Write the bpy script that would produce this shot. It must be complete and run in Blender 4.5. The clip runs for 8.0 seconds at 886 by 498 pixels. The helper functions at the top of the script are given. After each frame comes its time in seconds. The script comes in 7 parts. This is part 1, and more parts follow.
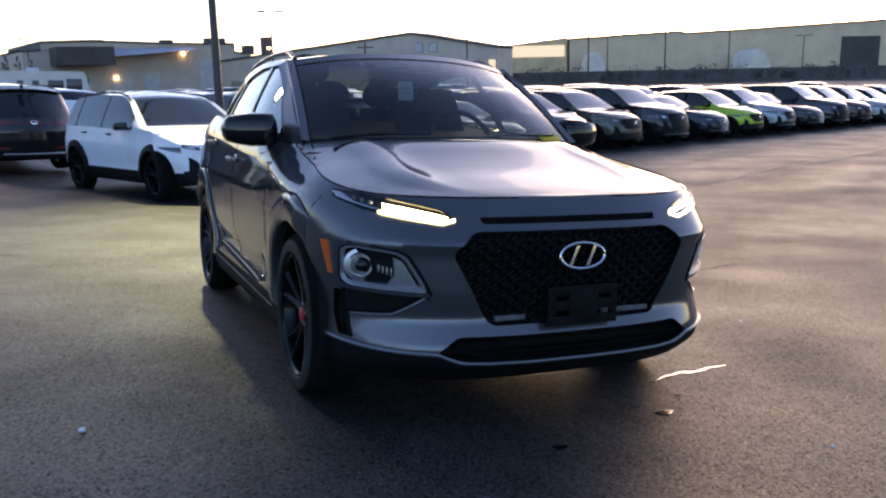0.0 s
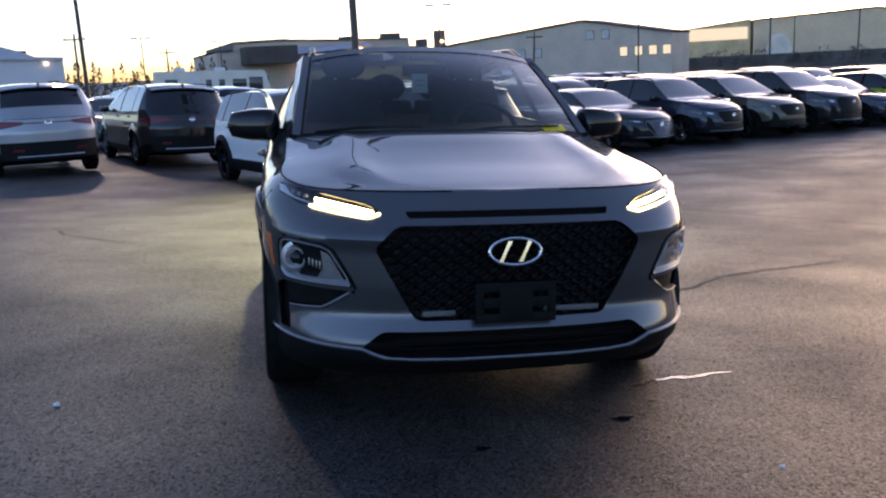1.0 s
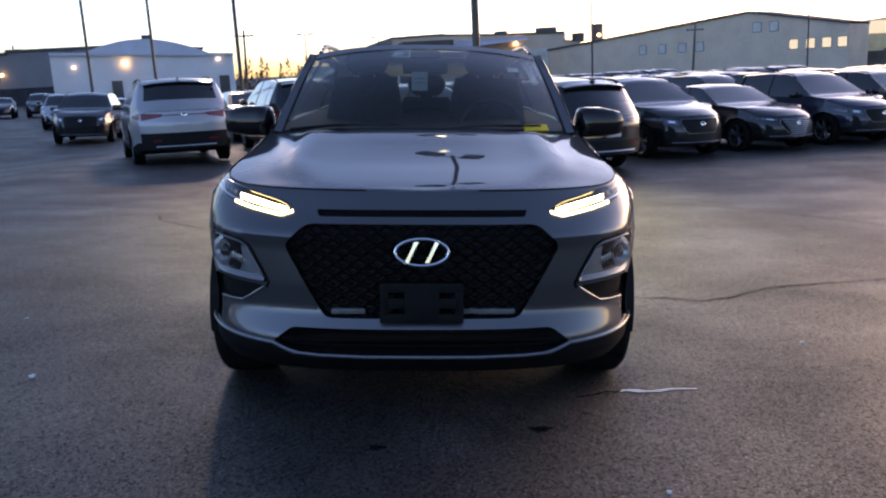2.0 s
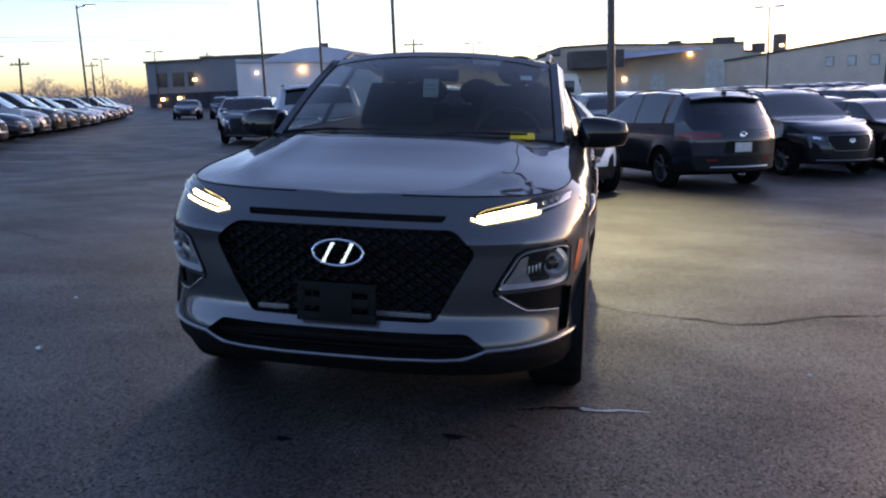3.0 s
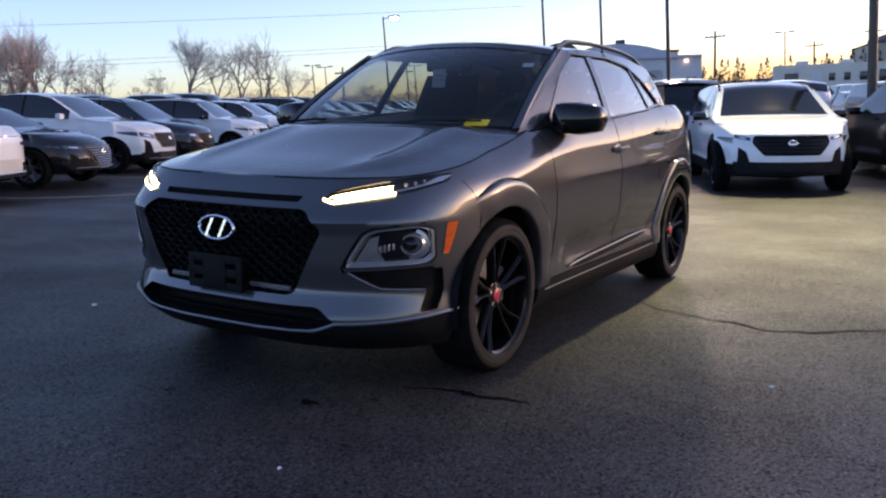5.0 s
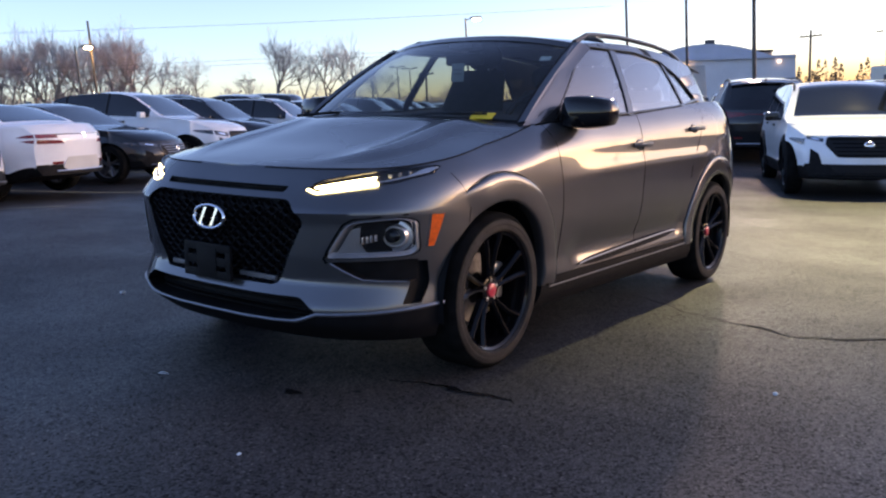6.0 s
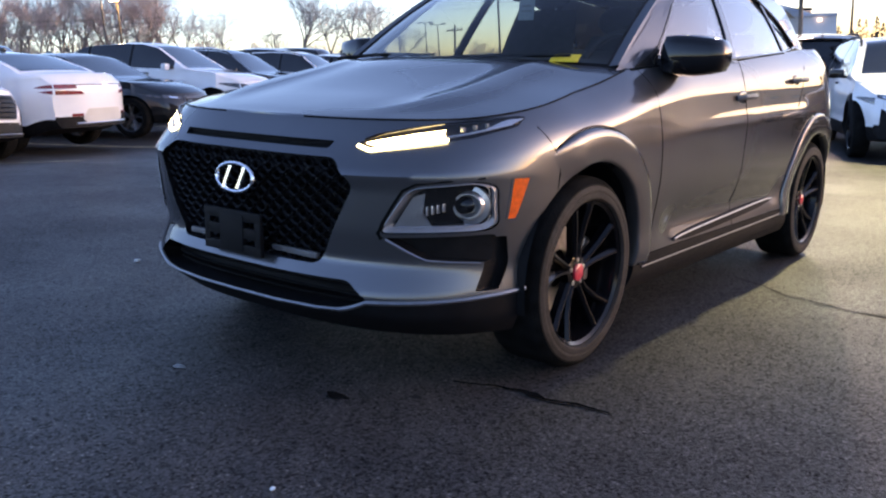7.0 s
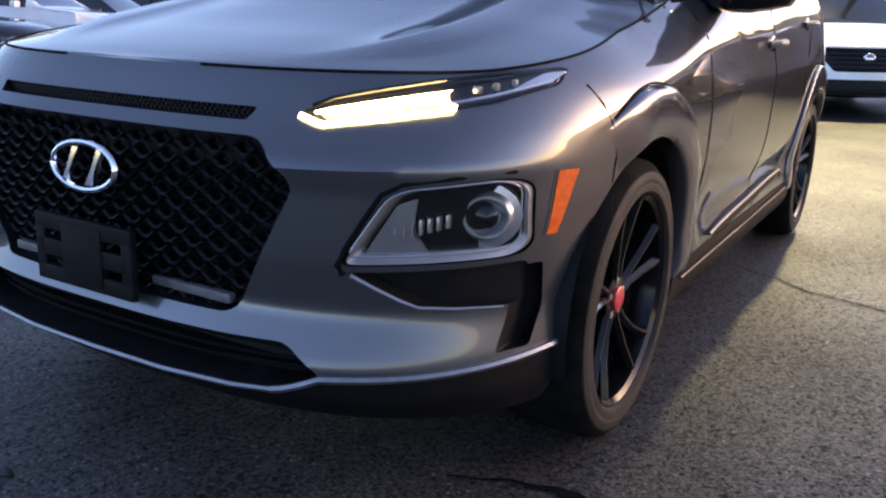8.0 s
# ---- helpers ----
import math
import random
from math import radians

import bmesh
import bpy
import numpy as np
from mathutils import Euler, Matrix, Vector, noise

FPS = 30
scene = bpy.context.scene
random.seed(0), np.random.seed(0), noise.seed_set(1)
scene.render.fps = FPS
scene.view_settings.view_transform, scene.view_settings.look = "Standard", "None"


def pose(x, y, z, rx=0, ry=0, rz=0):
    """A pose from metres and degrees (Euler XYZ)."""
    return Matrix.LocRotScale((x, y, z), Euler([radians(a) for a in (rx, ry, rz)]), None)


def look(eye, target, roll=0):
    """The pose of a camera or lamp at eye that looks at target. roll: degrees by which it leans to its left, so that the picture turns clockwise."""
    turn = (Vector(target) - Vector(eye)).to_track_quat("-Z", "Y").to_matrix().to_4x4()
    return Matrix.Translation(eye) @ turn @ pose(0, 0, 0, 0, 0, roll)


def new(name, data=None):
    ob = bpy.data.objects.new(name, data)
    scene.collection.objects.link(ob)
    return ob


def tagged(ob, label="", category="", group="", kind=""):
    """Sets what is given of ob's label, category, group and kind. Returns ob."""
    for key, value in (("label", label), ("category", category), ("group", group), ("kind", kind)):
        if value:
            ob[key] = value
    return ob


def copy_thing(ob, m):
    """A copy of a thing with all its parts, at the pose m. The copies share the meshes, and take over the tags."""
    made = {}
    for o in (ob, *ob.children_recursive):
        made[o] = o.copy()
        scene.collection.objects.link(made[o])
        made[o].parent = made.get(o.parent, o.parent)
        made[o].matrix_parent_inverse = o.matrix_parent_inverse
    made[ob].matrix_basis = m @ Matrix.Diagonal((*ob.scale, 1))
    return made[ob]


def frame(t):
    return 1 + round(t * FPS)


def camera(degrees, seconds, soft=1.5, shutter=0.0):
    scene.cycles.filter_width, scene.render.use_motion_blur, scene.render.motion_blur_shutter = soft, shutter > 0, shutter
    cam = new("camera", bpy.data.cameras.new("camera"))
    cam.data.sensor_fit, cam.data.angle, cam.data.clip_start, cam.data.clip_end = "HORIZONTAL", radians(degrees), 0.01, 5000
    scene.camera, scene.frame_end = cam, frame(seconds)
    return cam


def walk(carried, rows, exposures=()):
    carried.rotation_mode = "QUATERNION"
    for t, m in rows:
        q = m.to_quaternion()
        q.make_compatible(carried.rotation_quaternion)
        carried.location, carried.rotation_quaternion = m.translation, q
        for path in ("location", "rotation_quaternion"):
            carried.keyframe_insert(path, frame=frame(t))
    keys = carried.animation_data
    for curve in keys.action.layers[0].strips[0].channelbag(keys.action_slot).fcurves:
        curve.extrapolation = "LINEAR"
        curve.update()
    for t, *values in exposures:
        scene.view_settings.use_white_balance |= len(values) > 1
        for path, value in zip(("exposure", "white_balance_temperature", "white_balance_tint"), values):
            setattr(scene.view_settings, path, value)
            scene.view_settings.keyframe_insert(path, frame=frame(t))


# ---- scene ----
# ---------------------------------------------------------------- camera
cam = camera(55.7, 8.0, soft=2.2)
UP = Vector((-0.0582, -0.0590, 0.9966))
LEAN = UP.rotation_difference(Vector((0, 0, 1))).to_matrix().to_4x4()
WALK = [
    (0.0, (-1.638, -3.353, 1.074), (-0.853, -1.533, 0.805), 0.6),
    (0.5, (-1.237, -3.461, 1.067), (-0.669, -1.564, 0.786), 0.1),
    (1.0, (-0.813, -3.578, 1.086), (-0.421, -1.638, 0.793), -0.3),
    (1.5, (-0.397, -3.664, 1.091), (-0.163, -1.701, 0.79), 0.0),
    (2.0, (0.028, -3.665, 1.105), (0.059, -1.688, 0.799), 0.3),
    (3.5, (1.299, -3.536, 1.104), (0.769, -1.629, 0.821), 1.6),
    (4.0, (1.697, -3.405, 1.097), (0.989, -1.556, 0.814), 0.6),
    (4.5, (2.122, -3.318, 1.08), (1.223, -1.552, 0.806), 0.6),
    (4.7, (2.274, -3.26, 1.088), (1.322, -1.526, 0.798), 0.6),
    (5.8, (2.728, -2.956, 1.059), (1.569, -1.356, 0.747), 1.0),
    (6.0, (2.751, -2.926, 1.056), (1.567, -1.344, 0.747), 0.9),
    (6.5, (2.597, -2.772, 1.026), (1.386, -1.218, 0.677), 0.3),
    (7.0, (2.218, -2.516, 0.993), (1.001, -0.982, 0.587), 1.5),
    (7.5, (1.808, -2.173, 0.959), (0.636, -0.619, 0.5), 2.2),
    (8.0, (1.419, -1.851, 0.942), (0.444, -0.182, 0.429), 2.4),
]
EXPOSURE = [(0.0, 2.75, 8700, 31), (2.0, 2.75, 8900, 36), (3.5, 2.65, 8900, 38), (4.5, 2.5, 8800, 40), (6.0, 2.7, 8700, 40), (6.5, 2.85, 8700, 39), (7.0, 3.2, 9000, 38), (8.0, 3.4, 9700, 39)]
walk(cam, [(t, LEAN @ look(e, g, r)) for t, e, g, r in WALK], EXPOSURE)

# ---------------------------------------------------------------- world and sun
SUN_AZ, SUN_EL = radians(43), radians(2.6)
world = bpy.data.worlds.new("dusk_sky")
scene.world = world
world.use_nodes = True
wn = world.node_tree
sky = wn.nodes.new("ShaderNodeTexSky")
sky.sky_type, sky.sun_disc = "NISHITA", False
sky.sun_elevation, sky.sun_rotation = SUN_EL, SUN_AZ
sky.air_density, sky.dust_density, sky.ozone_density = 0.6, 0.8, 2.6
bg = wn.nodes["Background"]
bg.inputs["Strength"].default_value = 0.15
wn.links.new(sky.outputs["Color"], bg.inputs["Color"])
sun = new("sun", bpy.data.lights.new("sun", "SUN"))
sun.data.energy, sun.data.angle, sun.data.color = 0.04, radians(40), (1.0, 0.88, 0.76)
sun.matrix_world = look((math.sin(SUN_AZ) * math.cos(SUN_EL), math.cos(SUN_AZ) * math.cos(SUN_EL), math.sin(SUN_EL)), (0, 0, 0))


# ---------------------------------------------------------------- materials
def mat(name, color, rough=0.5, metal=0.0, vary=0.0, scale=8.0, bump=0.0, bump_scale=60.0, coat=0.0, emit=0.0, emit_color=None, rough_vary=0.0, spec=0.5, fine=0.0, fine_scale=400.0, coat_ior=1.5):
    """A surface with two scales of colour variation, relief and uneven gloss."""
    m = bpy.data.materials.new(name)
    m.use_nodes = True
    nt = m.node_tree
    p = nt.nodes["Principled BSDF"]
    p.inputs["Base Color"].default_value = (*color, 1)
    p.inputs["Roughness"].default_value = rough
    p.inputs["Metallic"].default_value = metal
    p.inputs["Specular IOR Level"].default_value = spec
    p.inputs["Coat Weight"].default_value = coat
    p.inputs["Coat Roughness"].default_value = 0.025
    p.inputs["Coat IOR"].default_value = coat_ior
    if emit:
        p.inputs["Emission Color"].default_value = (*(emit_color or color), 1)
        p.inputs["Emission Strength"].default_value = emit
    if vary or rough_vary or bump or fine:
        tc = nt.nodes.new("ShaderNodeTexCoord")
    if vary or rough_vary:
        n = nt.nodes.new("ShaderNodeTexNoise")
        n.inputs["Scale"].default_value, n.inputs["Detail"].default_value = scale, 6
        nt.links.new(tc.outputs["Object"], n.inputs["Vector"])
        fac = n.outputs["Fac"]
        if fine:
            n2 = nt.nodes.new("ShaderNodeTexNoise")
            n2.inputs["Scale"].default_value, n2.inputs["Detail"].default_value = fine_scale, 2
            nt.links.new(tc.outputs["Object"], n2.inputs["Vector"])
            mx = nt.nodes.new("ShaderNodeMix")
            mx.inputs["Factor"].default_value = fine
            nt.links.new(n.outputs["Fac"], mx.inputs["A"])
            nt.links.new(n2.outputs["Fac"], mx.inputs["B"])
            fac = mx.outputs["Result"]
        if vary:
            r = nt.nodes.new("ShaderNodeValToRGB")
            r.color_ramp.elements[0].position, r.color_ramp.elements[1].position = 0.3, 0.7
            r.color_ramp.elements[0].color = (*[max(0, c * (1 - vary)) for c in color], 1)
            r.color_ramp.elements[1].color = (*[min(1, c * (1 + vary)) for c in color], 1)
            nt.links.new(fac, r.inputs["Fac"])
            nt.links.new(r.outputs["Color"], p.inputs["Base Color"])
        if rough_vary:
            mr = nt.nodes.new("ShaderNodeMapRange")
            mr.inputs["From Min"].default_value, mr.inputs["From Max"].default_value = 0.3, 0.7
            mr.inputs["To Min"].default_value, mr.inputs["To Max"].default_value = max(0, rough - rough_vary), min(1, rough + rough_vary)
            nt.links.new(n.outputs["Fac"], mr.inputs["Value"])
            nt.links.new(mr.outputs["Result"], p.inputs["Roughness"])
    if bump:
        nb = nt.nodes.new("ShaderNodeTexNoise")
        nb.inputs["Scale"].default_value, nb.inputs["Detail"].default_value = bump_scale, 4
        nt.links.new(tc.outputs["Object"], nb.inputs["Vector"])
        b = nt.nodes.new("ShaderNodeBump")
        b.inputs["Strength"].default_value, b.inputs["Distance"].default_value = bump, 0.01
        nt.links.new(nb.outputs["Fac"], b.inputs["Height"])
        nt.links.new(b.outputs["Normal"], p.inputs["Normal"])
    return m


def car_paint(name, color, metal=0.45, rough=0.34):
    return mat(name, color, rough, metal * 0.5, vary=0.10, scale=3.0, coat=1.0, fine=0.5, fine_scale=900.0, coat_ior=1.5, spec=0.2)


def clear_glass(name, tint, ior=1.5):
    """A thin pane: what is behind it shows through its tint, and it mirrors by Fresnel."""
    m = bpy.data.materials.new(name)
    m.use_nodes = True
    nt = m.node_tree
    nt.nodes.clear()
    out = nt.nodes.new("ShaderNodeOutputMaterial")
    tr, gl, mx, lw, pw, ma = (nt.nodes.new(k) for k in ("ShaderNodeBsdfTransparent", "ShaderNodeBsdfGlossy", "ShaderNodeMixShader", "ShaderNodeLayerWeight", "ShaderNodeMath", "ShaderNodeMath"))
    tr.inputs["Color"].default_value = (*tint, 1)
    gl.inputs["Roughness"].default_value = 0.01
    f0 = ((ior - 1) / (ior + 1)) ** 2
    lw.inputs["Blend"].default_value = 0.5
    pw.operation, ma.operation = "POWER", "MULTIPLY_ADD"
    pw.inputs[1].default_value, ma.inputs[1].default_value, ma.inputs[2].default_value = 4.0, 1 - f0, f0
    nt.links.new(lw.outputs["Facing"], pw.inputs[0])
    nt.links.new(pw.outputs["Value"], ma.inputs[0])
    nt.links.new(ma.outputs["Value"], mx.inputs["Fac"])
    nt.links.new(tr.outputs["BSDF"], mx.inputs[1])
    nt.links.new(gl.outputs["BSDF"], mx.inputs[2])
    nt.links.new(mx.outputs["Shader"], out.inputs["Surface"])
    return m


M_GREY = mat("grey_metallic_paint", (0.118, 0.122, 0.130), 0.30, 0.80, vary=0.12, scale=3.0, coat=1.0, fine=0.5, fine_scale=900.0, coat_ior=1.45, spec=0.08)
# under a clear coat light never meets the flakes at a grazing angle, so their edge stays dark
M_GREY.node_tree.nodes["Principled BSDF"].inputs["Specular Tint"].default_value = (0.15, 0.15, 0.16, 1.0)
M_VALANCE = mat("dark_valance", (0.006, 0.006, 0.007), 0.65, vary=0.25, scale=20, bump=0.1, bump_scale=300, spec=0.1)
M_DULLGREY = mat("dull_grey_plastic", (0.10, 0.10, 0.105), 0.5, vary=0.2, scale=30)
M_TRIM = mat("satin_grey_trim", (0.20, 0.205, 0.215), 0.32, 0.8, vary=0.1, scale=40)
M_LAMPFRAME = mat("satin_lamp_frame", (0.27, 0.275, 0.285), 0.38, 0.5, vary=0.1, scale=40)
M_HOLDER = mat("plate_holder_plastic", (0.005, 0.005, 0.006), 0.6, vary=0.3, scale=30, spec=0.12)
M_GAP = mat("panel_gap", (0.004, 0.004, 0.004), 0.9, spec=0.12)
M_SEAT = mat("dark_seat_cloth", (0.020, 0.018, 0.018), 0.85, vary=0.3, scale=30, bump=0.2, bump_scale=200)
M_TAILLAMP = mat("tail_lamp_red", (0.20, 0.005, 0.008), 0.15, vary=0.35, scale=16, coat=0.4)
M_PLASTIC = mat("black_plastic", (0.008, 0.008, 0.009), 0.55, vary=0.3, scale=20, bump=0.15, bump_scale=300, spec=0.12)
M_GLOSSBLK = mat("gloss_black", (0.005, 0.005, 0.006), 0.08, spec=0.35, coat=0.3, vary=0.2, scale=30)
M_SIDEWALL = mat("dusty_sidewall", (0.024, 0.021, 0.019), 0.7, vary=0.6, scale=9, bump=0.2, bump_scale=150, spec=0.2, fine=0.4, fine_scale=60)
M_RAIL = mat("dark_grey_rail", (0.035, 0.036, 0.038), 0.35, 0.4, vary=0.15, scale=30)
M_RIMBLK = mat("gloss_black_alloy", (0.004, 0.004, 0.005), 0.15, vary=0.3, scale=30, spec=0.22)
M_GRILLEBLK = mat("grille_black", (0.0045, 0.0045, 0.005), 0.3, vary=0.3, scale=60, spec=0.13)
# tread blackened: the wheel arches' deep shade is in this colour
M_RUBBER = mat("tyre_rubber", (0.007, 0.007, 0.007), 0.85, vary=0.45, scale=14, bump=0.3, bump_scale=120, spec=0.05)
M_CHROME = mat("chrome", (0.75, 0.76, 0.78), 0.08, 1.0, vary=0.05, scale=40)
M_SILVER = mat("satin_silver", (0.55, 0.56, 0.58), 0.28, 0.9, vary=0.08, scale=40)
M_STEEL = mat("brake_steel", (0.32, 0.31, 0.30), 0.4, 0.9, vary=0.3, scale=30)
M_CABIN = mat("dark_cabin", (0.012, 0.012, 0.013), 0.8, vary=0.3, scale=12)
M_WS = clear_glass("windscreen_glass", (0.74, 0.82, 0.80))
M_SIDEGLASS = clear_glass("side_glass", (0.62, 0.68, 0.68), 2.6)
M_LENS = clear_glass("lamp_lens", (0.92, 0.92, 0.92))
M_DRL = mat("lit_lamp", (1.0, 0.85, 0.4), 0.4, emit=4.4, emit_color=(0.94, 0.96, 0.50))
M_DRLINE = mat("lit_lamp_line", (1.0, 0.8, 0.3), 0.4, emit=1.9, emit_color=(0.86, 0.96, 0.48))
M_AMBER = mat("amber_reflector", (0.90, 0.11, 0.008), 0.25, vary=0.25, scale=60, coat=0.6)
M_RED = mat("red_cap", (0.6, 0.03, 0.05), 0.3, vary=0.2, scale=80, coat=0.5)
M_YELLOW = mat("yellow_tag", (0.85, 0.52, 0.03), 0.6, vary=0.1, scale=40)
# white paper kept dark: the cabin's shade is in its colour
M_LABEL = mat("shaded_paper_label", (0.15, 0.18, 0.19), 0.7, vary=0.1, scale=60)
M_WHITE = mat("white_label", (0.7, 0.75, 0.75), 0.6, vary=0.1, scale=60)


def asphalt():
    m = bpy.data.materials.new("worn_asphalt")
    m.use_nodes = True
    nt = m.node_tree
    p = nt.nodes["Principled BSDF"]
    tc = nt.nodes.new("ShaderNodeTexCoord")

    def tex(kind, scale, detail=3):
        n = nt.nodes.new(kind)
        n.inputs["Scale"].default_value = scale
        if kind == "ShaderNodeTexNoise":
            n.inputs["Detail"].default_value = detail
        nt.links.new(tc.outputs["Object"], n.inputs["Vector"])
        return n

    def ramp(src, a, b, ca, cb):
        r = nt.nodes.new("ShaderNodeValToRGB")
        r.color_ramp.elements[0].position, r.color_ramp.elements[1].position = a, b
        r.color_ramp.elements[0].color, r.color_ramp.elements[1].color = (*ca, 1), (*cb, 1)
        nt.links.new(src, r.inputs["Fac"])
        return r.outputs["Color"]

    def mix(kind, fac, a, b):
        x = nt.nodes.new("ShaderNodeMix")
        x.data_type, x.blend_type = "RGBA", kind
        x.inputs[0].default_value = fac
        nt.links.new(a, x.inputs[6])
        nt.links.new(b, x.inputs[7])
        return x.outputs[2]

    stones = tex("ShaderNodeTexVoronoi", 120)
    base = ramp(stones.outputs["Distance"], 0.10, 0.70, (0.042, 0.0412, 0.0405), (0.011, 0.011, 0.0115))
    base = mix("MULTIPLY", 1.0, base, ramp(stones.outputs["Color"], 0.15, 0.95, (0.42, 0.42, 0.43), (1.95, 1.92, 1.89)))
    chips = tex("ShaderNodeTexVoronoi", 62)
    base = mix("ADD", 1.0, base, mix("MULTIPLY", 1.0, ramp(chips.outputs["Distance"], 0.16, 0.34, (0.16, 0.157, 0.153), (0.0, 0.0, 0.0)), ramp(chips.outputs["Color"], 0.45, 0.95, (0.0, 0.0, 0.0), (1.0, 0.97, 0.95))))
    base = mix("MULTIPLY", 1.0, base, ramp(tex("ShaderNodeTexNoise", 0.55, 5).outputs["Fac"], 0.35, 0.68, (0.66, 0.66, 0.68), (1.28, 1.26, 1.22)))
    base = mix("MULTIPLY", 1.0, base, ramp(tex("ShaderNodeTexNoise", 4.5, 6).outputs["Fac"], 0.36, 0.64, (0.78, 0.78, 0.79), (1.20, 1.19, 1.18)))
    base = mix("MULTIPLY", 1.0, base, ramp(tex("ShaderNodeTexNoise", 420, 2).outputs["Fac"], 0.32, 0.68, (0.55, 0.55, 0.56), (1.48, 1.46, 1.44)))
    nt.links.new(base, p.inputs["Base Color"])
    rr = nt.nodes.new("ShaderNodeMapRange")
    rr.inputs["From Min"].default_value, rr.inputs["From Max"].default_value = 0.3, 0.7
    rr.inputs["To Min"].default_value, rr.inputs["To Max"].default_value = 0.46, 0.66
    sp = nt.nodes.new("ShaderNodeMapRange")
    sp.inputs["From Min"].default_value, sp.inputs["From Max"].default_value = 0.15, 0.9
    sp.inputs["To Min"].default_value, sp.inputs["To Max"].default_value = 0.03, 0.85
    nt.links.new(tex("ShaderNodeTexVoronoi", 115).outputs["Color"], sp.inputs["Value"])
    nt.links.new(sp.outputs["Result"], p.inputs["Specular IOR Level"])
    nt.links.new(tex("ShaderNodeTexNoise", 0.9, 5).outputs["Fac"], rr.inputs["Value"])
    nt.links.new(rr.outputs["Result"], p.inputs["Roughness"])
    b = nt.nodes.new("ShaderNodeBump")
    b.inputs["Strength"].default_value, b.inputs["Distance"].default_value = 0.7, 0.006
    nt.links.new(tex("ShaderNodeTexNoise", 190, 3).outputs["Fac"], b.inputs["Height"])
    nt.links.new(b.outputs["Normal"], p.inputs["Normal"])
    return m


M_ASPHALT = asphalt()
M_TAR = mat("open_crack", (0.008, 0.008, 0.008), 0.9, vary=0.4, scale=30)
M_SEALER = mat("glossy_tar", (0.010, 0.010, 0.010), 0.14, vary=0.3, scale=30, bump=0.05, bump_scale=80)
M_LINE = mat("faded_line_paint", (0.42, 0.36, 0.20), 0.7, vary=0.35, scale=9, fine=0.5, fine_scale=60)


# ---------------------------------------------------------------- mesh helpers
def smooth_mesh(me, angle=35):
    for p in me.polygons:
        p.use_smooth = True
    me.set_sharp_from_angle(angle=radians(angle))


def part(name, bm, material, parent=None, label="", angle=35):
    """Link a bmesh as one mesh object under a thing or a part."""
    me = bpy.data.meshes.new(name)
    bmesh.ops.recalc_face_normals(bm, faces=bm.faces)
    bm.to_mesh(me)
    bm.free()
    return part_mesh(name, me, material, parent, label, angle)


def part_mesh(name, me, material, parent=None, label="", angle=35):
    smooth_mesh(me, angle)
    if material is not None:
        me.materials.clear()
        me.materials.append(material)
    ob = new(name, me)
    ob.parent = parent
    if label:
        tagged(ob, label)
    return ob


def grid_bm(rows, bm=None, close_u=False, close_v=False):
    """Quads over rows of points."""
    bm = bm or bmesh.new()
    vs = [[bm.verts.new(p) for p in row] for row in rows]
    nr, nc = len(vs), len(vs[0])
    for i in range(nr if close_u else nr - 1):
        for j in range(nc if close_v else nc - 1):
            q = (vs[i][j], vs[(i + 1) % nr][j], vs[(i + 1) % nr][(j + 1) % nc], vs[i][(j + 1) % nc])
            try:
                bm.faces.new(q)
            except ValueError:
                pass
    return bm


def box_bm(cx, cy, cz, sx, sy, sz, bevel=0.0, bm=None, m=None):
    own = bmesh.new()
    bmesh.ops.create_cube(own, size=1, matrix=Matrix.Diagonal((sx, sy, sz, 1)))
    if bevel:
        bmesh.ops.bevel(own, geom=own.edges[:], offset=bevel, segments=2, affect="EDGES", profile=0.6)
    own.transform(Matrix.Translation((cx, cy, cz)))
    if m is not None:
        own.transform(m)
    return join_bm(bm, own)


def join_bm(bm, own):
    if bm is None:
        return own
    me = bpy.data.meshes.new("tmp")
    own.to_mesh(me)
    own.free()
    bm.from_mesh(me)
    bpy.data.meshes.remove(me)
    return bm


def tube_bm(points, radius, sides=8, bm=None, taper=None, cap=True):
    """A round bar along points."""
    own = bmesh.new()
    pts = [Vector(p) for p in points]
    rings = []
    for i, p in enumerate(pts):
        d = (pts[min(i + 1, len(pts) - 1)] - pts[max(i - 1, 0)]).normalized()
        a = d.cross(Vector((0, 0, 1)))
        if a.length < 0.05:
            a = d.cross(Vector((1, 0, 0)))
        a.normalize()
        b = d.cross(a)
        r = radius if taper is None else radius + (taper - radius) * i / (len(pts) - 1)
        rings.append([p + r * (math.cos(t) * a + math.sin(t) * b) for t in (2 * math.pi * k / sides for k in range(sides))])
    grid_bm(rings, own, close_v=True)
    if cap:
        own.verts.ensure_lookup_table()
        own.faces.new([own.verts[k] for k in range(sides)])
        own.faces.new([own.verts[len(own.verts) - 1 - k] for k in range(sides)])
    return join_bm(bm, own)


def lathe_bm(profile, n=48, axis="X", bm=None):
    """A turned form: profile of (along the axis, radius)."""
    rows = []
    for k in range(n):
        t = 2 * math.pi * k / n
        rows.append([(a, r * math.cos(t), r * math.sin(t)) if axis == "X" else (r * math.cos(t), r * math.sin(t), a) for a, r in profile])
    return join_bm(bm, grid_bm(rows, close_u=True))


def ease(a, b, x):
    t = min(1.0, max(0.0, (x - a) / (b - a)))
    return t * t * (3 - 2 * t)


def table(xs, ys, soft=0.0):
    """A softened curve through a few points."""
    def f(x):
        if not soft:
            return float(np.interp(x, xs, ys))
        return float(np.mean([np.interp(x + soft * k, xs, ys) for k in (-1, -0.6, -0.3, 0, 0.3, 0.6, 1)]))
    return f


